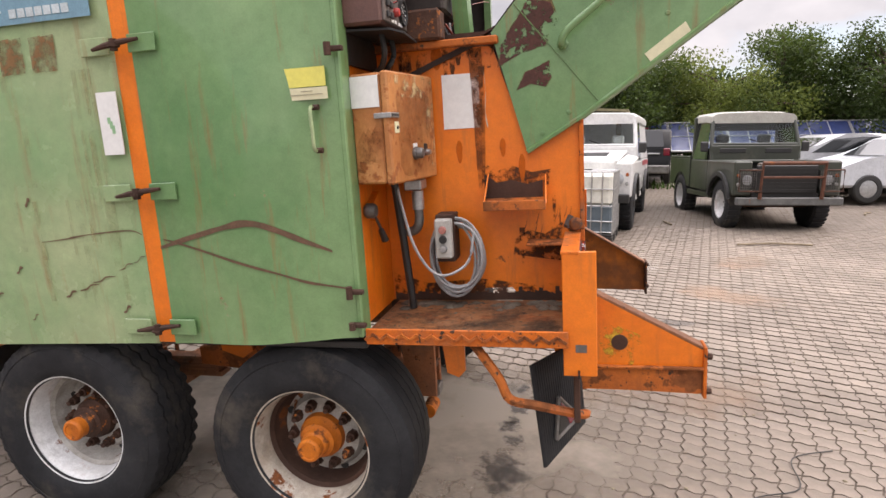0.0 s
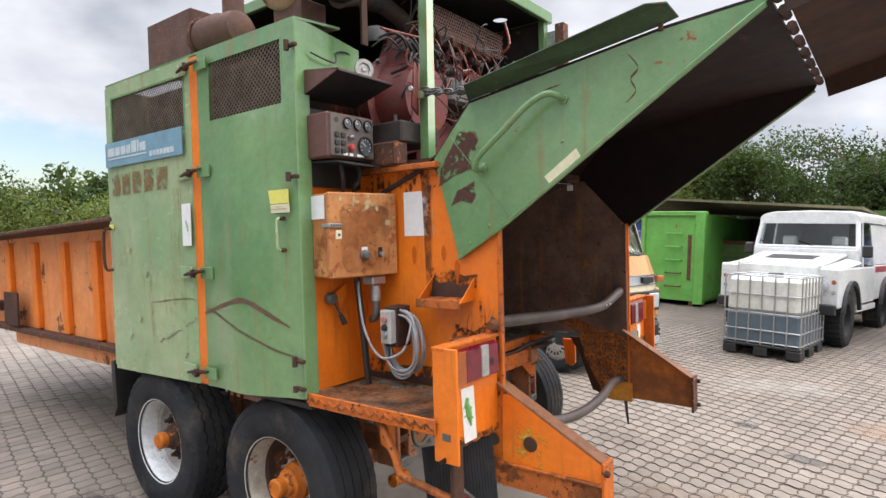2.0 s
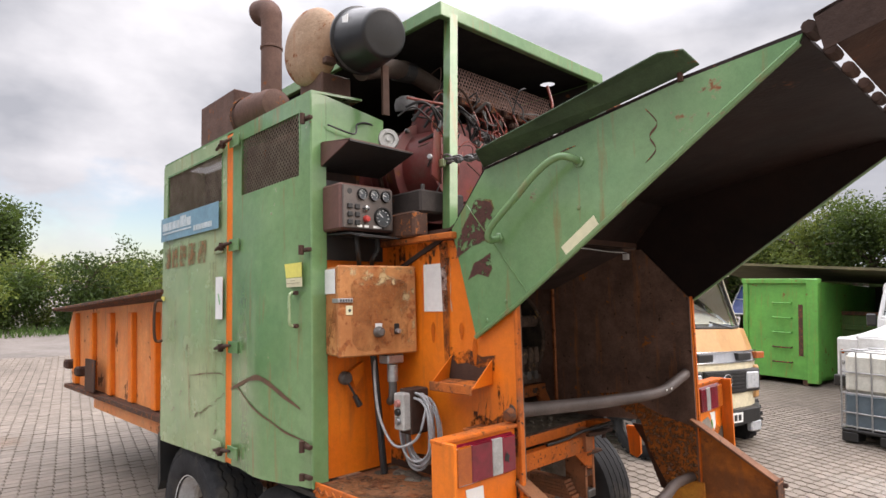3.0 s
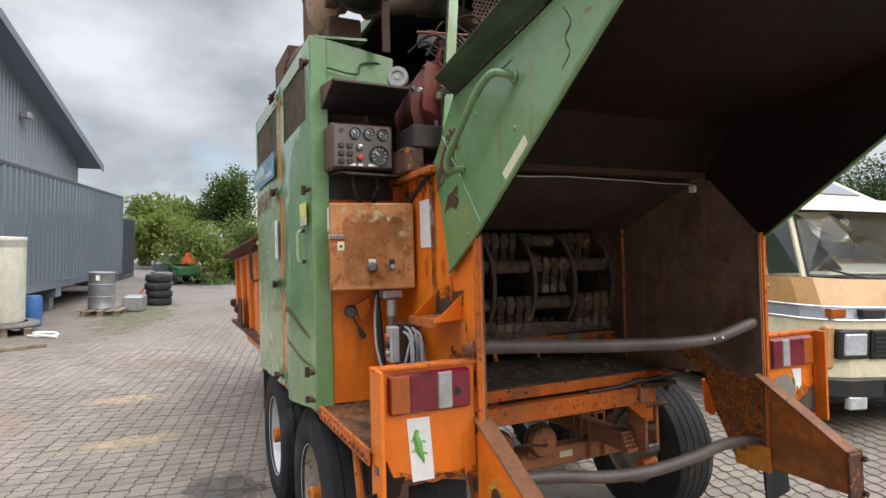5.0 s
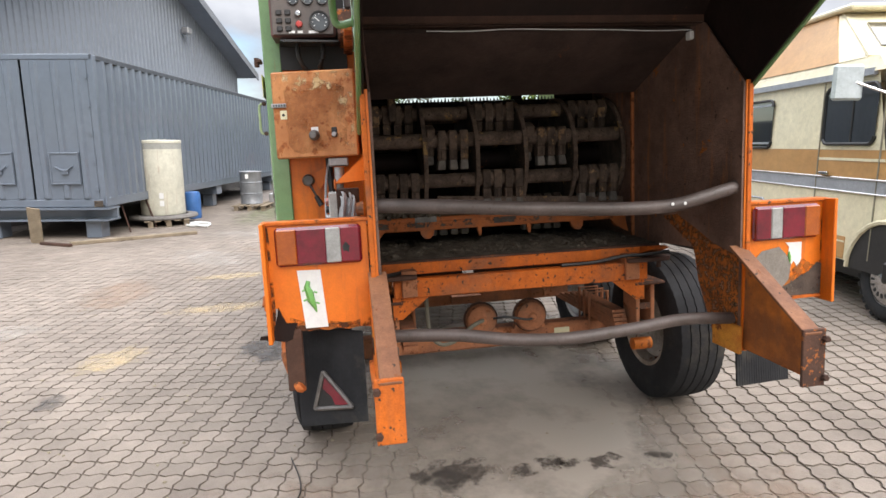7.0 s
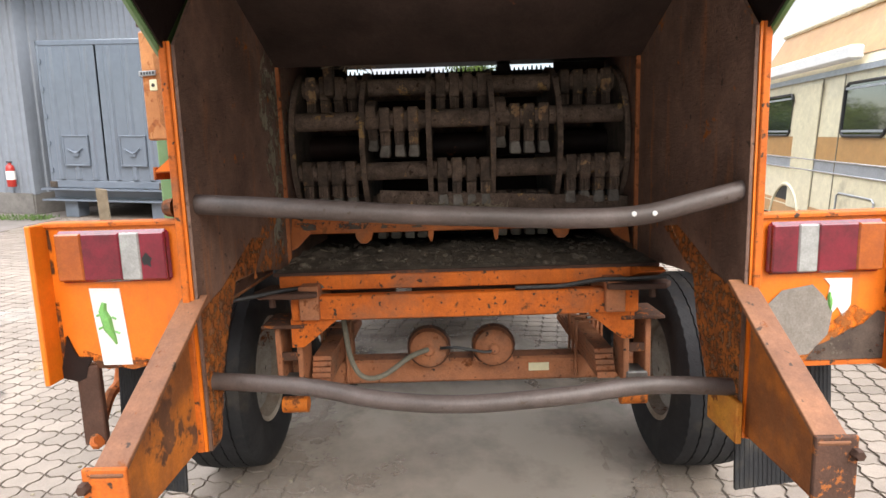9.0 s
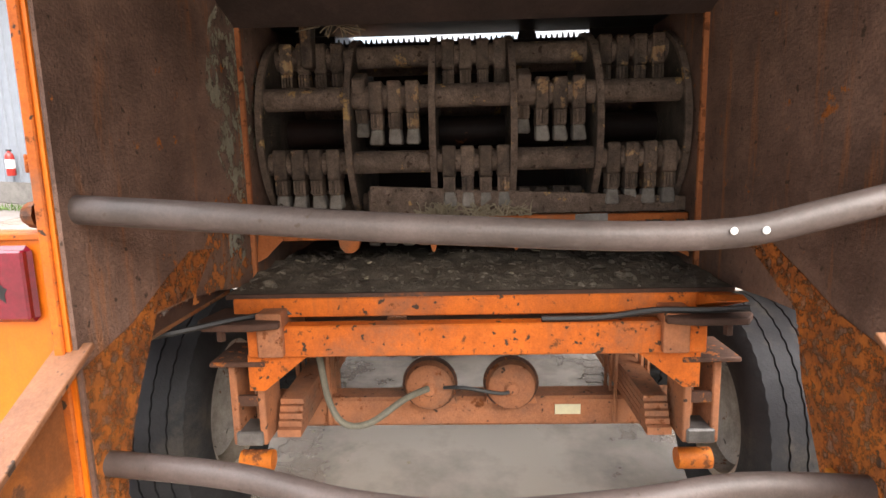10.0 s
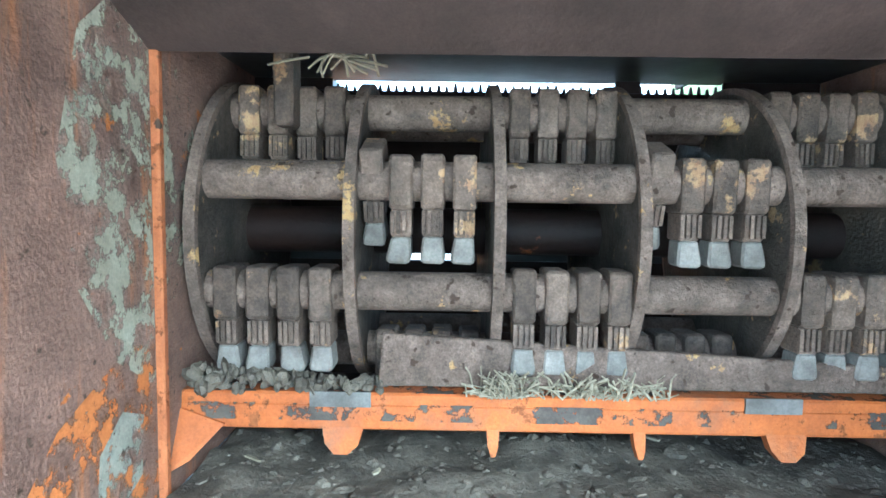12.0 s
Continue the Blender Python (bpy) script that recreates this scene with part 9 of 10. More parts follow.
    for x in (-0.4, 0.4):
        seat = part("seat", box(B(), x - 0.24, x + 0.24, 1.95, 2.1, 0.8, 1.40), SEAT if pickup else WHITE, v, bevel=0.05)
        part("headrest", box(B(), x - 0.12, x + 0.12, 1.98, 2.08, 1.42, 1.58), SEAT if pickup else WHITE, seat, bevel=0.03)
    part("dashboard", box(B(), -0.76, 0.76, 1.50, 1.75, 0.95, 1.17), dark, v, bevel=0.03)
    part("steering_wheel", tube(B(), [(0.38 + 0.19 * math.cos(a * math.tau / 20), 1.78 + 0.06 * math.sin(a * math.tau / 20), 1.18 + 0.17 * math.sin(a * math.tau / 20)) for a in range(21)], 0.014, 6), dark, v)
    if pickup:
        bull = part("bull_bar", tube(B(), [(-0.50, -0.06, 0.54), (-0.50, -0.12, 1.10), (0.50, -0.12, 1.10), (0.50, -0.06, 0.54)], 0.034, 8), BULL_RUST, v, "rusty bull bar")
        for z in (0.88,):
            part("bull_bar_rail", tube(B(), [(-0.50, -0.10, z), (0.50, -0.10, z)], 0.02, 6), BULL_RUST, bull)
        for s in (-1, 1):
            part("lamp_guard", tube(B(), [(s * 0.50, -0.10, 0.66), (s * 0.84, -0.04, 0.66), (s * 0.84, -0.04, 0.99), (s * 0.50, -0.11, 0.99)], 0.016, 6), RUSTY, bull)
            gm = B()
            for k in range(9):
                box(gm, s * 0.67 - 0.15 + k * 0.0375 - 0.003, s * 0.67 - 0.15 + k * 0.0375 + 0.003, 0.060, 0.066, 0.68, 0.98)
                box(gm, s * 0.67 - 0.15, s * 0.67 + 0.15, 0.066, 0.072, 0.68 + k * 0.0375 - 0.003, 0.68 + k * 0.0375 + 0.003)
            part("lamp_mesh", gm, CAST, bull, "steel mesh before the headlight")
    return v


off_roader(yard(-0.025, 7.15, -10) @ Matrix.Diagonal((0.96, 0.96, 1.085, 1)), CAR_WHITE, CAR_WHITE, False, "white_off_roader", "white hard-top off-road car with black wheel arches")
off_roader(yard(3.42, 7.6, 8) @ Matrix.Diagonal((1, 1, 1.075, 1)), CAR_GREEN, mat("pale_grey_roof", (0.46, 0.45, 0.40), (0.38, 0.37, 0.33), 0.5, scale=3), True, "green_pickup_truck", "dark green off-road pickup without bonnet, rusty bull bar")


def saloon(at, paint, name, label, h=1.5, length=4.3, pane=None):
    """A plain modern car seen from afar: its length runs along x."""
    v = thing(name, label, "car", at=at)
    pane = pane or WINDOW_DARK
    L = length / 2
    body = B()
    prof = [(-L, 0.35), (-L - 0.01, 0.55), (-L + 0.06, 0.74), (-L + 0.30, 0.88), (-L + 0.7, 0.96), (-0.95, 1.0), (-0.6, 1.2), (-0.25, h - 0.08), (0.1, h - 0.01), (0.5, h), (1.0, h - 0.02), (1.45, h - 0.12) if pane is WINDOW_DARK else (1.9, h - 0.06), (L - 0.25, 1.15) if pane is WINDOW_DARK else (L - 0.1, 1.12), (L - 0.1, 0.98), (L, 0.7), (L - 0.02, 0.45), (L - 0.06, 0.3)]
    plate(body, [(x, -0.86, z) for x, z in prof], (0, 1.72, 0))
    part("body", body, paint, v, bevel=0.06, smooth=True)
    for y in (-0.865, 0.862):
        part("side_window", plate(B(), [(-0.72, y, 1.02), (-0.2, y, h - 0.15), (0.5, y, h - 0.09), (1.08, y, h - 0.11), (1.62, y, 1.06)], (0, 0.004, 0)), pane, v)
        for x in (-L + 0.85, L - 0.85):
            m = Matrix.Translation((x, y * 0.93, 0.32)) @ (TO_SIDE if y < 0 else pose(0, 0, 0, -90, 0, 0))
            part("wheel", lathe(B(), [(0, 0.06), (0.19, 0.07), (0.2, 0.09), (0.29, 0.085), (0.32, 0.05), (0.32, -0.1), (0, -0.1)], m, 24), BLACK, v, smooth=True)
            part("hubcap", lathe(B(), [(0, 0.085), (0.15, 0.08), (0.19, 0.07)], m, 20), GALV, v, smooth=True)
    part("door_line", box(B(), 0.28, 0.295, -0.872, -0.868, 0.4, 1.0), BLACK, v)
    part("windscreen", plate(B(), [(-0.93, -0.74, 1.03), (-0.93, 0.74, 1.03), (-0.28, 0.66, h - 0.11), (-0.28, -0.66, h - 0.11)], (-0.012, 0, 0.016)), pane, v)
    part("head_lamp", box(B(), -L - 0.005, -L + 0.22, -0.85, -0.55, 0.68, 0.80), LAMP_GLASS, v, bevel=0.03)
    return v


saloon(yard(7.3, 12.4, 10), mat("pale_silver_vehicle_paint", (0.58, 0.60, 0.63), (0.53, 0.55, 0.58), 0.3, scale=2, bump=0, coat=0.5), "pale_silver_car", "pale silver car parked behind the pickup")
saloon(yard(6.2, 14.2, 10), mat("silver_vehicle_paint", (0.5, 0.5, 0.51), None, 0.35, scale=2, bump=0, coat=0.4), "silver_car", "silver car partly hidden behind others")
suv = saloon(yard(1.90, 17.0, 264), CAR_BLACK, "black_car", "black car parked by the solar panels", 1.66, 4.6, DARK_PANE)
part("rear_pane", plate(B(), [(2.185, -0.66, 1.12), (2.185, 0.66, 1.12), (1.99, 0.60, 1.58), (1.99, -0.60, 1.58)], (0.012, 0, 0.006)), DARK_PANE, suv, "dark rear window")
part("brake_lamp", box(B(), 1.93, 1.97, -0.22, 0.22, 1.645, 1.675), RED_LENS, suv, "thin red brake lamp")
for y in (-0.74, 0.74):
    part("tail_lamp", box(B(), 2.18, 2.25, y - 0.09, y + 0.09, 0.86, 1.08), RED_LENS, suv, bevel=0.02)
part("rear_bumper", box(B(), 2.22, 2.36, -0.84, 0.84, 0.36, 0.60), CAST, suv, "grey rear bumper", bevel=0.03)
part("tailgate_strip", box(B(), 2.24, 2.275, -0.55, 0.55, 0.90, 0.945), GALV, suv, bevel=0.008)
part("number_plate", box(B(), 2.24, 2.27, -0.26, 0.26, 0.70, 0.81), BLACK, suv, bevel=0.004)
for p, l, t in (((2.9, 6.4), 1.1, 8), ((5.6, 9.9), 0.5, 60), ((1.6, 8.3), 0.5, 100)):
    solid("wood_stick", tube(B(), smooth_path([(-l / 2, 0, 0.02), (0, 0.03, 0.035), (l / 2, -0.02, 0.02)], 4), 0.018, 6), WOOD, "loose stick lying on the pavers", "stick", at=yard(p[0], p[1], t), smooth=True)

# --- motorhome: forward is local +x, its near side lies at local y = 0 ---
rv = thing("motorhome", "cream and brown old motorhome with silver stripe", "motorhome", at=pose(-1.52, 3.5, 0.14, 0, 0, -10))
W, LEN = 2.08, 6.2


def band(name, prof_side, z0, z1, mt, label="", out=0.0):
    """One horizontal band of the body, following the rounded front."""
    bm = B()
    plan = [(-LEN, 0), (-0.55, 0), (-0.25, 0.06), (-0.10, 0.18), (-0.02, 0.42), (0.02, W / 2), (-0.02, W - 0.42), (-0.10, W - 0.18), (-0.25, W - 0.06), (-0.55, W), (-LEN, W)]
    lo = [bm.verts.new((x + prof_side(z0) * (1 if x > -1 else 0), y + (out if y > W / 2 else -out), z0)) for x, y in plan]
    hi = [bm.verts.new((x + prof_side(z1) * (1 if x > -1 else 0), y + (out if y > W / 2 else -out), z1)) for x, y in plan]
    for i in range(len(plan) - 1):
        bm.faces.new((lo[i], lo[i + 1], hi[i + 1], hi[i]))
    bm.faces.new((lo[-1], lo[0], hi[0], hi[-1]))
    bm.faces.new(lo)
    bm.faces.new(hi[::-1])
    return part(name, bm, mt, rv, label, smooth=False)


nose = lambda z: 0.0 if z < 1.15 else -(z - 1.15) * 0.42
SILVER = mat("silver_stripe", (0.52, 0.54, 0.58), (0.44, 0.46, 0.5), 0.35, metal=0.4, scale=6, bump=0.02)
lower = band("lower_body", nose, 0.45, 1.09, RV_CREAM, "cream lower body")
band("silver_band", nose, 1.092, 1.215, SILVER, "silver trim band", 0.004)
band("brown_band", nose, 1.217, 1.475, RV_BROWN, "brown band", 0.0)
plan = lambda z, f: [(-LEN, f), (-0.60 - 0.30 * (z - 1.48), f), (-0.32 - 0.36 * (z - 1.48), 0.20 + f), (-0.20 - 0.38 * (z - 1.48), 0.5 + f * 0.5), (-0.17 - 0.38 * (z - 1.48), W / 2), (-0.20 - 0.38 * (z - 1.48), W - 0.5 - f * 0.5), (-0.32 - 0.36 * (z - 1.48), W - 0.20 - f), (-0.60 - 0.30 * (z - 1.48), W - f), (-LEN, W - f)]
body_up = B()
a = [body_up.verts.new((x if x > -LEN + 0.1 else x, y, 1.477)) for x, y in plan(1.477, 0.0)]
b = [body_up.verts.new((x, y, 2.16)) for x, y in plan(2.16, 0.02)]
for i in (0, 7):
    body_up.faces.new((a[i], a[i + 1], b[i + 1], b[i]))
body_up.faces.new((a[-1], a[0], b[0], b[-1]))
part("upper_side", body_up, RV_CREAM, rv, "cream upper side wall")
rvroof = B()
za = [(x + (0.14 if x > -1.5 else 0), y, 2.16) for x, y in plan(2.16, -0.02)]
zb = [(x - 0.05 if x > -1.5 else x, y, 2.30) for x, y in plan(2.16, 0.04)]
va, vb = [rvroof.verts.new(p) for p in za], [rvroof.verts.new(p) for p in zb]
for i in range(len(va)):
    j = (i + 1) % len(va)
    rvroof.faces.new((va[i], va[j], vb[j], vb[i]))
rvroof.faces.new(vb)
rvroof.faces.new(va[::-1])
part("cab_roof", rvroof, RV_CREAM, rv, "cream cab roof with a lip", smooth=True)
hi_top = B()
base = [(-LEN, 0.03), (-1.40, 0.03), (-1.40, W - 0.03), (-LEN, W - 0.03)]
topp = [(-LEN + 0.1, 0.30), (-2.0, 0.34), (-2.0, W - 0.34), (-LEN + 0.1, W - 0.30)]
h0, h1 = [hi_top.verts.new((x, y, 2.30)) for x, y in base], [hi_top.verts.new((x, y, 2.86)) for x, y in topp]
for i in range(4):
    j = (i + 1) % 4
    hi_top.faces.new((h0[i], h0[j], h1[j], h1[i]))
hi_top.faces.new(h1)
part("high_roof", hi_top, RV_BROWN, rv, "brown raised roof side")
part("roof_cap", plate(B(), [(-LEN + 0.05, 0.27, 2.86), (-1.72, 0.30, 2.86), (-1.72, W - 0.30, 2.86), (-LEN + 0.05, W - 0.27, 2.86)], (0, 0, 0.06)), RV_CREAM, rv, bevel=0.02)
part("roof_front_panel", plate(B(), [(-1.02, 0.04, 2.30), (-1.02, W - 0.04, 2.30), (-1.95, W - 0.36, 2.85), (-1.95, 0.36, 2.85)], (0.02, 0, 0.02)), RV_CREAM, rv)
part("roof_cheek", plate(B(), [(-1.03, 0.035, 2.30), (-1.42, 0.032, 2.30), (-1.98, 0.35, 2.85), (-1.90, 0.36, 2.84)], (0, 0.01, 0)), RV_CREAM, rv)
part("roof_window", plate(B(), [(-1.18, 0.25, 2.40), (-1.18, W - 0.25, 2.40), (-1.66, W - 0.42, 2.685), (-1.66, 0.42, 2.685)], (0.03, 0, 0.03)), WINDOW_DARK, rv, "sloping roof window")
part("gutter", box(B(), -LEN, -0.82, -0.02, 0.015, 2.13, 2.19), SILVER, rv)
# windscreen and cab windows
ws = part("windscreen", plate(B(), [(-0.315, 0.22, 1.50), (-0.175, 0.55, 1.50), (-0.15, W / 2, 1.50), (-0.175, W - 0.55, 1.50), (-0.315, W - 0.22, 1.50), (-0.545, W - 0.24, 2.14), (-0.43, W - 0.55, 2.14), (-0.41, W / 2, 2.14), (-0.43, 0.55, 2.14), (-0.545, 0.24, 2.14)], (-0.006, 0, 0)), SCREEN, rv, "large clear windscreen")
ws.visible_shadow = False
seal = B()
for pts in ([(-0.30, 0.2, 1.50), (-0.165, 0.55, 1.49), (-0.14, W / 2, 1.49), (-0.165, W - 0.55, 1.49), (-0.30, W - 0.2, 1.50)], [(-0.53, 0.22, 2.15), (-0.42, 0.55, 2.16), (-0.40, W / 2, 2.16), (-0.42, W - 0.55, 2.16), (-0.53, W - 0.22, 2.15)], [(-0.31, 0.2, 1.49), (-0.54, 0.22, 2.16)], [(-0.31, W - 0.2, 1.49), (-0.54, W - 0.22, 2.16)]):
    tube(seal, pts, 0.018, 6)
part("window_seal", seal, BLACK, rv, "black rubber seal")
for s in (0, 1):
    yy = lambda y: y if s == 0 else W - y
    part("pillar", tube(B(), [(-0.33, yy(0.17), 1.48), (-0.56, yy(0.19), 2.17)], 0.028, 6), RV_CREAM, rv)
    q = part("quarter_window", plate(B(), [(-0.36, yy(0.155), 1.52), (-0.60, yy(0.012), 1.52), (-0.74, yy(0.022), 2.13), (-0.57, yy(0.17), 2.13)], (0, 0.005 if s == 0 else -0.005, 0)), WINDOW_DARK, rv, "small dark quarter window")
for x0, x1, z0, z1, nm in ((-1.46, -0.74, 1.53, 2.06, "door_window"), (-3.28, -2.42, 1.49, 2.02, "side_window"), (-5.6, -4.7, 1.49, 2.0, "side_window")):
    r = 0.07
    rim = [(cx + r * math.cos(t), cz + r * math.sin(t)) for cx, cz, t0 in ((x1 - r, z1 - r, 0), (x0 + r, z1 - r, 90), (x0 + r, z0 + r, 180), (x1 - r, z0 + r, 270)) for t in [radians(t0 + 18 * k) for k in range(6)]]
    w = part(nm, plate(B(), [(x, -0.010, z) for x, z in rim], (0, 0.008, 0)), WINDOW_DARK, rv, "dark side window")
    part("window_frame", tube(B(), [(x, -0.010, z) for x, z in rim], 0.017, 6, True), BLACK, w, "rounded black window frame", smooth=True)
    if nm == "door_window":
        part("window_bar", box(B(), x0 + 0.40, x0 + 0.42, -0.016, -0.010, z0, z1), BLACK, w)
    else:
        for zz in (z0 + 0.05, z1 - 0.05):
            part("window_rail", box(B(), x0 + 0.02, x1 - 0.02, -0.022, -0.011, zz - 0.012, zz + 0.012), SILVER, w)
for x in (-0.65, -1.51, -3.34, -3.86):
    part("panel_seam", box(B(), x - 0.006, x + 0.006, -0.008, 0.002, 0.5, 2.12), mat("seam_grey", (0.3, 0.27, 0.2), None, 0.6) if x == -0.65 else MATS["seam_grey"], rv)
for z in (1.09, 1.215):
    part("trim_strip", tube(B(), [(-LEN, -0.008, z), (-0.55, -0.008, z), (-0.24, 0.052, z), (-0.09, 0.17, z), (-0.005, 0.42, z), (0.035, W / 2, z), (-0.005, W - 0.42, z), (-0.09, W - 0.17, z)], 0.009, 6), CHROME, rv, smooth=True)
part("lower_brown_panel", box(B(), -5.9, -0.98, -0.006, 0.0, 0.46, 0.67), RV_BROWN, rv)
part("cream_line", box(B(), -5.9, -0.98, -0.009, -0.006, 0.615, 0.63), RV_CREAM, rv)
part("cream_line", box(B(), -1.50, -0.58, -0.005, 0.0, 1.375, 1.40), RV_CREAM, rv, "thin cream line on the brown band")
part("door_handle", box(B(), -1.44, -1.30, -0.04, -0.012, 1.235, 1.265), CHROME, rv, bevel=0.008)
mirror = part("wing_mirror", box(B(), -0.74, -0.69, -0.44, -0.18, 1.90, 2.20), mat("pale_grey_plastic", (0.52, 0.57, 0.58), (0.46, 0.51, 0.52), 0.45, scale=3, bump=0.02), rv, "square grey wing mirror", bevel=0.02)
part("mirror_arm", tube(B(), [(-0.70, -0.25, 2.05), (-0.62, -0.02, 1.95)], 0.012, 6), CHROME, mirror)
part("awning", box(B(), -5.9, -3.0, -0.14, -0.005, 2.24, 2.38), WHITE, rv, "white awning case", bevel=0.02)
part("entry_door", box(B(), -4.55, -3.88, -0.012, 0.0, 0.6, 2.08), RV_CREAM, rv, "cream entry door", bevel=0.004)
part("locker_door", box(B(), -3.17, -2.45, -0.012, 0.0, 0.55, 0.88), RV_CREAM, rv, "small locker door", bevel=0.02)
part("locker_rim", tube(B(), [(-3.19, -0.012, 0.55), (-3.19, -0.012, 0.87), (-3.14, -0.012, 0.90), (-2.48, -0.012, 0.90), (-2.43, -0.012, 0.87), (-2.43, -0.012, 0.55)], 0.01, 6), SILVER, rv)
# front: grille, lamps, bumper
part("grille", box(B(), -0.02, 0.035, 0.62, W - 0.62, 0.72, 1.0), BLACK, rv, "black front grille", bevel=0.01)
for i in range(6):
    part("grille_slat", box(B(), 0.03, 0.048, 0.64, W - 0.64, 0.745 + i * 0.042, 0.765 + i * 0.042), BLACK, rv)
for s in (0, 1):
    yc = 0.44 if s == 0 else W - 0.44
    hb = part("headlight_housing", box(B(), -0.12, 0.02, yc - 0.18, yc + 0.18, 0.72, 1.0), BLACK, rv, bevel=0.02)
    part("headlight", box(B(), 0.0, 0.035, yc - 0.14, yc + 0.13, 0.755, 0.965), LAMP_GLASS, hb, "rectangular headlight", bevel=0.015)
    yb = 0.22 if s == 0 else W - 0.22
    part("band_vent", box(B(), -0.06, 0.036, (yc + 0.06 if s == 0 else yc - 0.34), (yc + 0.34 if s == 0 else yc - 0.06), 1.112, 1.195), BLACK, rv, "black air slot in the silver band", bevel=0.006)
    part("indicator", box(B(), -0.13, -0.035, yb - 0.02, yb + 0.16, 1.11, 1.195), ORANGE_LENS, rv, "orange indicator", bevel=0.008)
    part("fog_lamp", box(B(), 0.0, 0.07, yc - 0.11, yc + 0.11, 0.25, 0.38), LAMP_GLASS, rv, "low fog lamp", bevel=0.015)
    part("corner_patch", box(B(), -0.18, -0.045, (0.16 if s == 0 else W - 0.27), (0.27 if s == 0 else W - 0.16), 0.62, 1.03), RV_BROWN, rv, bevel=0.02)
    for x in (-0.44, -4.6):
        car_wheel(rv, x, 0.13 if s == 0 else W - 0.13, 0.36, 0.2, RIM_WHITE, -1 if s == 0 else 1, False)
for x in (-0.44, -4.6):
    pts = [(x + 0.46 * math.cos(math.pi * i / 12), -0.004, 0.40 + 0.46 * math.sin(math.pi * i / 12)) for i in range(13)]
    part("wheel_arch", plate(B(), pts, (0, 0.003, 0)), BLACK, rv, "dark wheel arch")
    part("arch_lip", tube(B(), [(x + 0.475 * math.cos(math.pi * i / 12), -0.006, 0.40 + 0.475 * math.sin(math.pi * i / 12)) for i in range(13)], 0.024, 6), RV_CREAM, rv, "rounded cream arch lip", smooth=True)
    hub = part("hubcap", lathe(B(), [(0, 0.035), (0.05, 0.033), (0.08, 0.02), (0.15, 0.012), (0.20, -0.004), (0.215, -0.02)], Matrix.Translation((x, 0.02, 0.36)) @ TO_SIDE, 28), CHROME, rv, "bright slotted hubcap", smooth=True)
    for k in range(16):
        a = math.tau * k / 16
        part("hubcap_slot", box(B(), 0.105, 0.145, -0.010, 0.010, 0.012, 0.018, Matrix.Translation((x, 0.02, 0.36)) @ TO_SIDE @ pose(0, 0, 0, 0, 0, math.degrees(a))), BLACK, hub)
part("emblem_ring", tube(B(), [(0.055, W / 2 + 0.085 * math.cos(a * math.tau / 24), 0.87 + 0.085 * math.sin(a * math.tau / 24)) for a in range(25)], 0.008, 6), CHROME, rv, "plain chrome ring emblem", smooth=True)
part("bumper", plate(B(), [(-0.4, -0.06, 0.36), (-0.12, 0.04, 0.36), (0.06, 0.35, 0.36), (0.10, W / 2, 0.36), (0.06, W - 0.35, 0.36), (-0.12, W - 0.04, 0.36), (-0.4, W + 0.06, 0.36), (-0.4, W, 0.36), (-0.1, W - 0.3, 0.36), (-0.1, 0.3, 0.36), (-0.4, 0.0, 0.36)], (0, 0, 0.18)), BLACK, rv, "black front bumper", bevel=0.015)
part("number_plate", box(B(), 0.10, 0.112, W / 2 - 0.30, W / 2 + 0.22, 0.40, 0.51), WHITE, rv, "white plate with plain bars")
for i in range(5):
    part("plate_bar", box(B(), 0.112, 0.114, W / 2 - 0.22 + i * 0.085, W / 2 - 0.16 + i * 0.085, 0.42, 0.49), BLACK, rv)
part("underbody", box(B(), -LEN + 0.1, -0.2, 0.25, W - 0.25, 0.25, 0.46), BLACK, rv)
part("dashboard", box(B(), -0.8, -0.32, 0.2, W - 0.2, 1.30, 1.50), mat("dusty_white_cloth", (0.62, 0.58, 0.5), None, 0.9, scale=12), rv, "pale fleece on the dashboard", bevel=0.04)
part("cab_back", box(B(), -1.6, -1.56, 0.05, W - 0.05, 1.2, 2.14), mat("brown_curtain", (0.22, 0.17, 0.12), None, 0.9, scale=3), rv)
for y in (0.55, W - 0.55):
    part("cab_seat", box(B(), -1.3, -1.12, y - 0.26, y + 0.26, 1.1, 1.75), SEAT, rv, bevel=0.06)
for y in (0.75, 1.45):
    part("wiper", tube(B(), [(-0.14, y, 1.48), (-0.17, y - 0.42, 1.56)], 0.01, 5), BLACK, rv)

# --- pavers: wavy stones in straight rows, turned a little against the machine ---
PA, PB, PT = 0.121, 0.134, radians(-11.5)
PAVER = mat("grey_concrete_paver", (0.285, 0.238, 0.196), (0.206, 0.170, 0.140), 0.66, scale=0.55, bump=0.25, bump_scale=70, vary=0.0, dirt=0.12, spread=(0.3, 0.7))
pn, pl = PAVER.node_tree.nodes, PAVER.node_tree.links
pb = pn["Principled BSDF"]
src = pb.inputs["Base Color"].links[0].from_socket
pg, ph, pm = pn.new("ShaderNodeNewGeometry"), pn.new("ShaderNodeHueSaturation"), pn.new("ShaderNodeMapRange")
pm.inputs["To Min"].default_value, pm.inputs["To Max"].default_value = 0.87, 1.11
pl.new(pg.outputs["Random Per Island"], pm.inputs["Value"])
pl.new(pm.outputs["Result"], ph.inputs["Value"])
pl.new(src, ph.inputs["Color"])
pl.new(ph.outputs["Color"], pb.inputs["Base Color"])
outline = []
G = 0.0054
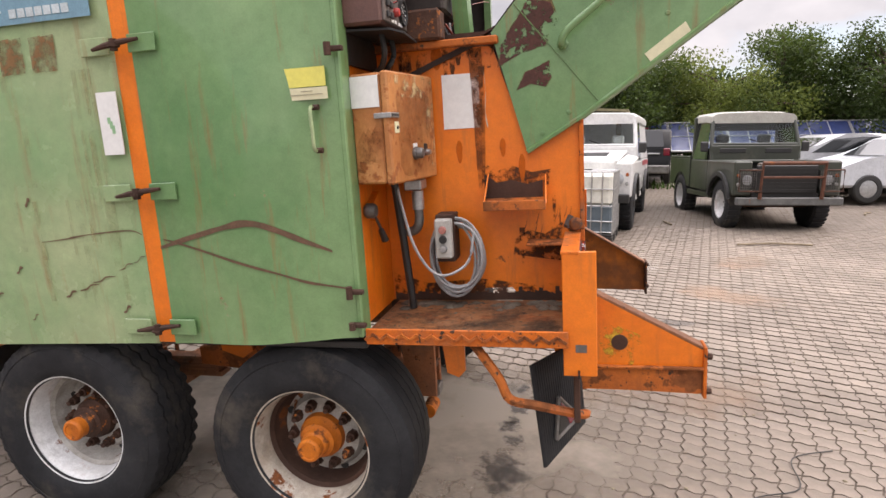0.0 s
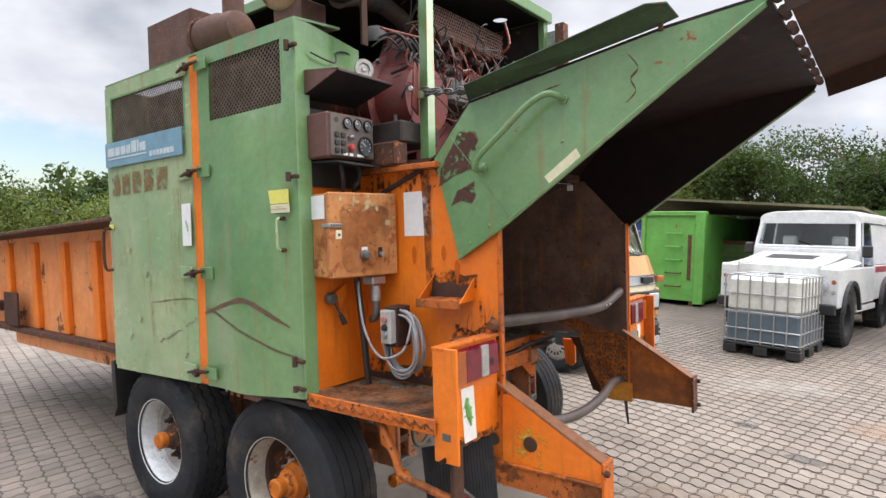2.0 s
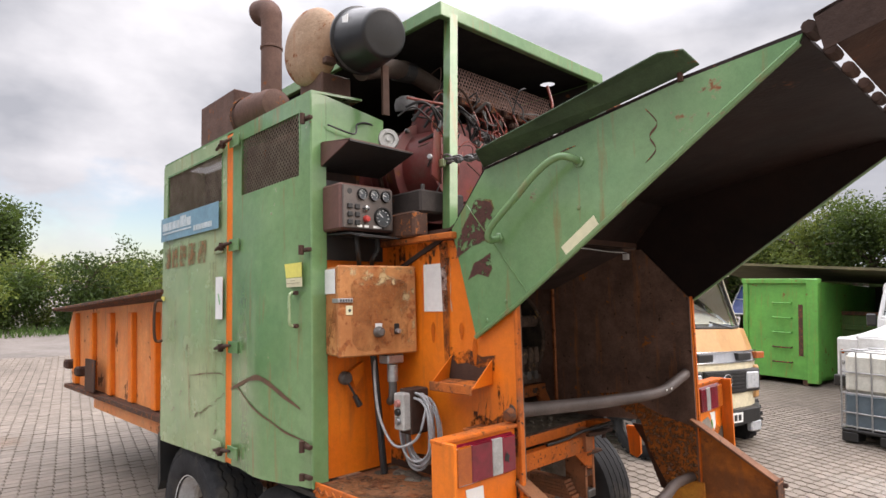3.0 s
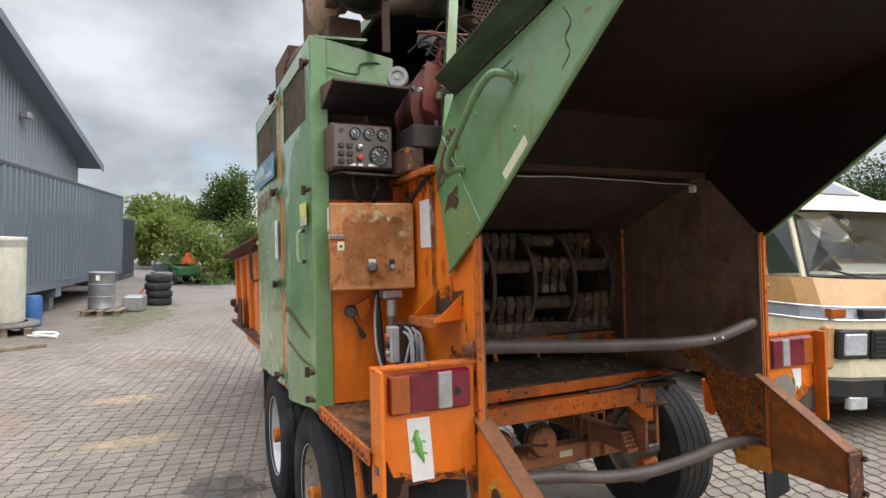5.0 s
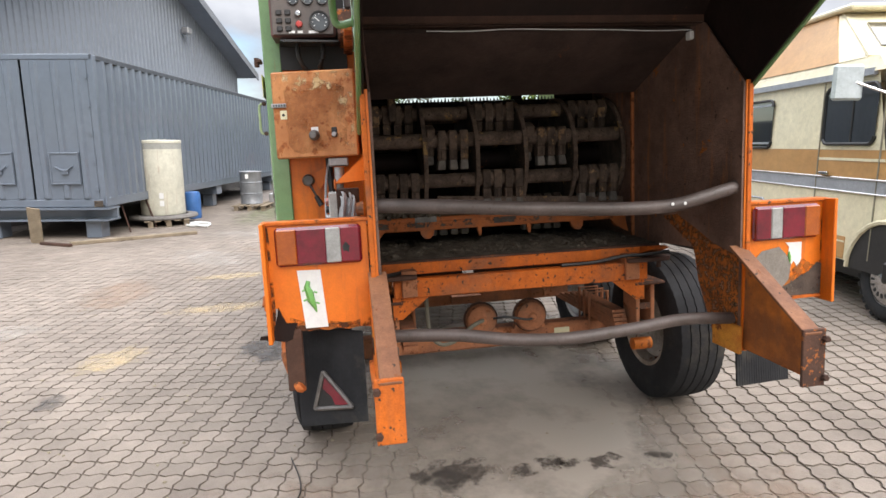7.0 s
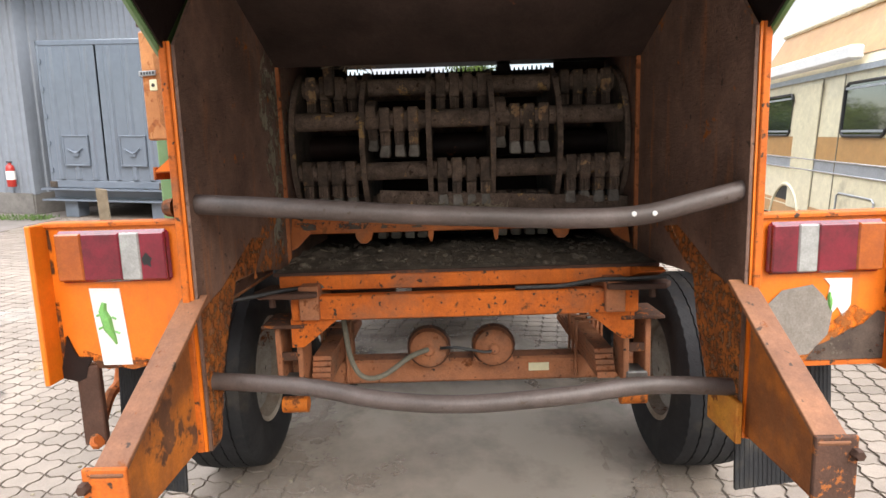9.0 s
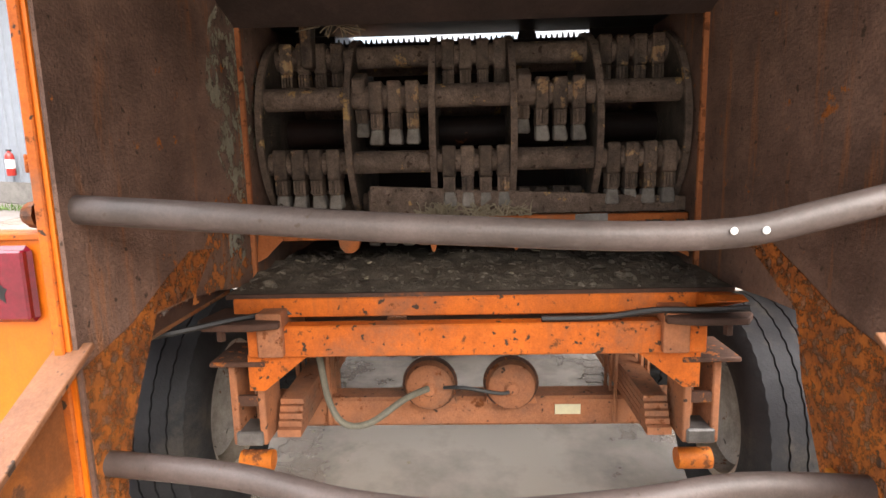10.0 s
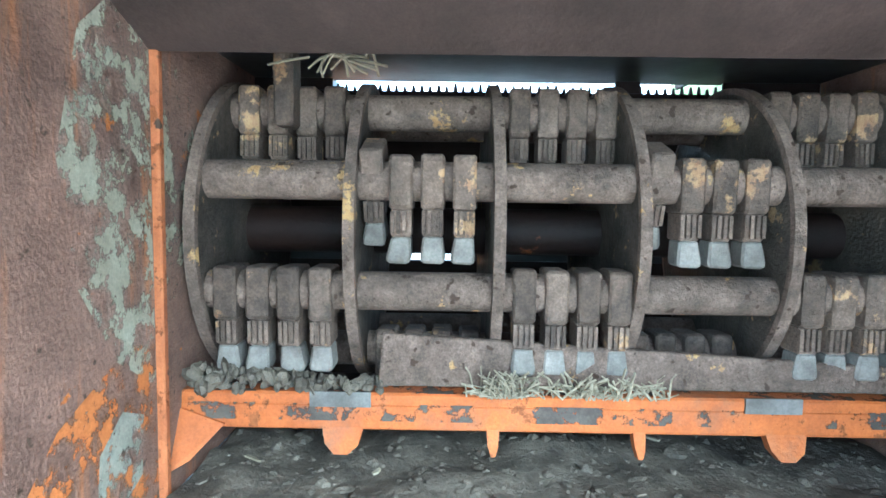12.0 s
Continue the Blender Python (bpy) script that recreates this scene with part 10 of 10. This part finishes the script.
for k in range(4):
    for f in (0.0, 0.3, 0.7):
        if k == 0:
            p = (-PA / 2 + PA * f, -PB / 2 + 0.0115 * math.sin(f * math.tau))
        elif k == 1:
            p = (PA / 2 + 0.0125 * math.sin(f * math.tau), -PB / 2 + PB * f)
        elif k == 2:
            p = (PA / 2 - PA * f, PB / 2 + 0.0115 * math.sin((1 - f) * math.tau))
        else:
            p = (-PA / 2 + 0.0125 * math.sin((1 - f) * math.tau), PB / 2 - PB * f)
        outline.append(p)
outline = np.array(outline)
inset = outline * np.array([1 - 2 * G / PA, 1 - 2 * G / PB])
ca, sa = math.cos(PT), math.sin(PT)


def paver_spots(x0, x1, y0, y1):
    n = int(max(abs(x0), abs(x1), abs(y0), abs(y1)) * 1.3 / PA)
    ii, jj = np.meshgrid(np.arange(-n, n), np.arange(-n, n), indexing="ij")
    u, v = ii.ravel() * PA, jj.ravel() * PB
    x, y = u * ca - v * sa, u * sa + v * ca
    keep = (x > x0) & (x < x1) & (y > y0) & (y < y1)
    return x[keep], y[keep]


rng = np.random.default_rng(5)
NEAR = (0.0, 2.2, -1.6, 0.58)
px, py = paver_spots(-17, 9.5, -7.5, 15.5)
far = ~((px > NEAR[0]) & (px < NEAR[1]) & (py > NEAR[2]) & (py < NEAR[3]))
fx, fy = px[far], py[far]
k = len(fx)
fz = 0.042 * np.clip(fy - 0.5, 0, 15.5) + rng.normal(0, 0.0012, k)
rot = inset @ np.array([[ca, sa], [-sa, ca]])
top = np.empty((k, 12, 3))
top[:, :, 0], top[:, :, 1], top[:, :, 2] = fx[:, None] + rot[None, :, 0], fy[:, None] + rot[None, :, 1], fz[:, None]
bot = top.copy()
bot[:, :, 2] -= 0.011
verts = np.concatenate([top, bot], axis=1).reshape(-1, 3)
base = (np.arange(k) * 24)[:, None]
tops = (base + np.arange(12)[None]).tolist()
near_by = ((fx > -9) & (fy < 8))
base_n = base[near_by]
sides = np.concatenate([(base_n + np.array([[i, i + 12, (i + 1) % 12 + 12, (i + 1) % 12]])) for i in range(12)], axis=0).tolist()
me = bpy.data.meshes.new("paver_field")
me.from_pydata(verts.tolist(), [], tops + sides)
me.materials.append(PAVER)
pf = new("paver_field", me)
pf.parent = ground
tagged(pf, "grey wavy concrete pavers", kind="stuff")
one = B()
plate(one, [(a, b, 0.0) for a, b in inset], (0, 0, -0.011))
pm_one = mesh_of("paver", one, PAVER)
nx, ny = paver_spots(*NEAR)
for a, b in zip(nx, ny):
    o = new("paver", pm_one)
    o.parent = ground
    o.matrix_basis = pose(a, b, rise(a, b) + rng.normal(0, 0.0012), 0, 0, math.degrees(PT))


# --- stains, dried mud and scraps on the pavers ---
def blot(name, x, y, rx, ry, mt, label, seed, z=0.004, rag=0.35, turn=0):
    """A thin patch on the ground; its material fades towards the rim."""
    bm = B()
    ct, st = math.cos(radians(turn)), math.sin(radians(turn))

    def spot(f, a):
        u, v = rx * 1.25 * f * math.cos(a), ry * 1.25 * f * math.sin(a)
        return bm.verts.new((u, v, rise(x + u * ct - v * st, y + u * st + v * ct) + z))

    rings_b = [[spot(f, i * math.tau / 32) for i in range(32)] for f in ([1.0, 0.8, 0.6, 0.4, 0.2] if max(rx, ry) > 0.4 else [1.0])]
    for p, q in zip(rings_b, rings_b[1:]):
        for i in range(32):
            bm.faces.new((p[i], p[(i + 1) % 32], q[(i + 1) % 32], q[i]))
    bm.faces.new(rings_b[-1])
    at = pose(x, y, 0, 0, 0, turn)
    return solid(name, bm, mt, label, "stain", kind="stuff", at=at)


def film(name, col, strength, scale=5.0, rough=0.9, lo=0.35, hi=0.6, ragged=0.9):
    """A see-through layer of dirt, thicker in patches, thinning out to a ragged rim."""
    m = bpy.data.materials.new(name)
    m.use_nodes = True
    n, l = m.node_tree.nodes, m.node_tree.links
    b = n["Principled BSDF"]
    b.inputs["Base Color"].default_value, b.inputs["Roughness"].default_value = (*col, 1), rough
    geo, c = n.new("ShaderNodeNewGeometry"), n.new("ShaderNodeTexCoord")

    def nz(sc, vec, detail=6):
        t = n.new("ShaderNodeTexNoise")
        t.inputs["Scale"].default_value, t.inputs["Detail"].default_value, t.inputs["Roughness"].default_value = sc, detail, 0.62
        l.new(vec, t.inputs["Vector"])
        return t.outputs["Fac"]

    def mth(op, a, z):
        x = n.new("ShaderNodeMath")
        x.operation = op
        for k, v in ((0, a), (1, z)):
            if isinstance(v, (int, float)):
                x.inputs[k].default_value = v
            else:
                l.new(v, x.inputs[k])
        return x.outputs[0]

    def rng_map(v, a, z, out):
        r = n.new("ShaderNodeMapRange")
        r.inputs["From Min"].default_value, r.inputs["From Max"].default_value, r.inputs["To Max"].default_value = a, z, out
        l.new(v, r.inputs["Value"])
        return r.outputs["Result"]

    vm = n.new("ShaderNodeVectorMath")
    vm.operation = "DISTANCE"
    mpn = n.new("ShaderNodeMapping")
    mpn.inputs["Scale"].default_value = (2, 2, 0)
    l.new(c.outputs["Generated"], mpn.inputs["Vector"])
    l.new(mpn.outputs[0], vm.inputs[0])
    vm.inputs[1].default_value = (1, 1, 0)
    core = mth("ADD", mth("SUBTRACT", 0.80, vm.outputs["Value"]), mth("MULTIPLY", mth("SUBTRACT", nz(scale * 1.3, geo.outputs["Position"]), 0.5), ragged * 2))
    core = mth("MINIMUM", rng_map(core, 0.0, 0.35, 1.0), rng_map(mth("SUBTRACT", 1.0, vm.outputs["Value"]), 0.0, 0.15, 1.0))
    patch_f = rng_map(nz(scale, geo.outputs["Position"]), lo, hi, strength)
    l.new(mth("MULTIPLY", core, patch_f), b.inputs["Alpha"])
    return m


MUD = film("dried_mud_film", (0.33, 0.285, 0.238), 0.82, 1.3, 0.8, 0.08, 0.55, 0.5)
OIL = film("dark_oil_film", (0.06, 0.053, 0.048), 0.8, 5.0, 0.5, 0.2, 0.6)
DRIP = film("dark_drip_film", (0.065, 0.054, 0.046), 0.68, 14.0, 0.5, 0.25, 0.5, 1.1)
RED_DIRT = film("reddish_dirt_film", (0.29, 0.195, 0.135), 0.5, 2.2, 0.9, 0.3, 0.65)
YEL = film("yellow_spray_film", (0.52, 0.40, 0.23), 0.46, 7, 0.8, 0.25, 0.6)
PALE = film("pale_dust_film", (0.38, 0.35, 0.31), 0.35, 3, 0.9, 0.3, 0.65)
blot("dried_mud", -1.55, 0.05, 2.2, 1.30, MUD, "dried grey mud covering the pavers", 3, 0.0035, 0.12)
blot("red_dirt", 0.35, -1.35, 0.95, 0.7, RED_DIRT, "reddish dirt on the pavers", 4, 0.0045)
blot("red_dirt", 0.55, 0.9, 0.9, 0.5, RED_DIRT, "reddish dirt on the pavers", 14, 0.0045)
blot("oil_stain", -2.62, -1.60, 0.36, 0.30, OIL, "dark oil stain on the pavers", 5, 0.005, 0.3, 5)
blot("oil_stain", -1.75, -2.95, 0.16, 0.10, OIL, "small dark oil stain", 6, 0.005)
blot("oil_stain", -0.46, -0.42, 0.13, 0.19, DRIP, "wet dark spot behind the machine", 7, 0.0066, 0.5)
for i, (y, s) in enumerate(((-0.62, 0.07), (-0.1, 0.07), (0.08, 0.08), (0.16, 0.06), (0.33, 0.07), (0.42, 0.05), (0.66, 0.06), (0.72, 0.04))):
    blot("oil_stain", -0.44 + 0.03 * math.sin(i * 2.1), y, s * 0.9, s * 1.1, DRIP, "small dark drips behind the machine", 20 + i, 0.0065, 0.75)
blot("yellow_paint", -2.55, -2.85, 0.22, 0.34, YEL, "faded yellow paint mark", 8, 0.005, 0.4, 60)
blot("yellow_paint", -4.0, -2.3, 0.2, 0.55, YEL, "faded yellow paint mark", 9, 0.005, 0.3, 10)
blot("yellow_paint", -5.6, -2.4, 0.2, 0.6, YEL, "faded yellow paint mark", 10, 0.005, 0.3, 10)
for i, (x, y, r) in enumerate(((-4.8, -3.6, 0.8), (-7.0, -3.0, 1.0), (-7.5, -1.9, 0.7), (-3.4, -4.2, 0.6), (1.6, 3.4, 0.7), (0.4, 4.6, 0.8), (2.2, 5.2, 0.6), (-9.5, -2.5, 1.2))):
    blot("dust_patch", x, y, r, r * 0.5, PALE if i % 2 else RED_DIRT, "uneven patch of dust on the pavers", 40 + i, 0.0045, 0.4, i * 37)
blot("moss_strip", -14.0, -2.6, 3.5, 0.8, film("moss_film", (0.12, 0.13, 0.06), 0.7, 3, 0.95, 0.3, 0.6), "mossy dirt along the pallets", 60, 0.005, 0.25, -8)
for i, (x, y) in enumerate(((0.35, 3.0), (-0.4, -0.5), (0.9, 2.4))):
    blot("oil_stain", x, y, 0.14, 0.10, OIL, "dark spot on the pavers", 70 + i, 0.005, 0.5)
solid("black_wire", tube(B(), smooth_path([(0, 0, 0.008), (-0.15, 0.25, 0.012), (-0.1, 0.55, 0.01), (-0.3, 0.8, 0.012), (-0.25, 1.1, 0.008)], 6), 0.0035, 6), BLACK, "thin black wire on the pavers", "wire", at=pose(0.72, -0.75, 0.0, 0, 0, -50), smooth=True)
solid("black_wire", tube(B(), smooth_path([(0, 0, 0.008), (0.05, 0.3, 0.02), (-0.15, 0.5, 0.012), (-0.5, 0.55, 0.008)], 6), 0.0035, 6), BLACK, "curled black wire on the pavers", "wire", at=pose(-0.1, -1.65, 0.0, 0, 0, 20), smooth=True)
bits = B()
for i in range(900):
    x, y = random.uniform(-5, 5), random.uniform(-4, 8)
    r = random.uniform(0.004, 0.014)
    lathe(bits, [(0, r * 0.6), (r * 0.7, r * 0.4), (r, 0)], pose(x, y, rise(x, y) + 0.001, 0, 0, random.random() * 360), 5)
solid("grit", bits, STRAW, "scattered grit and crumbs on the pavers", "grit", kind="stuff")
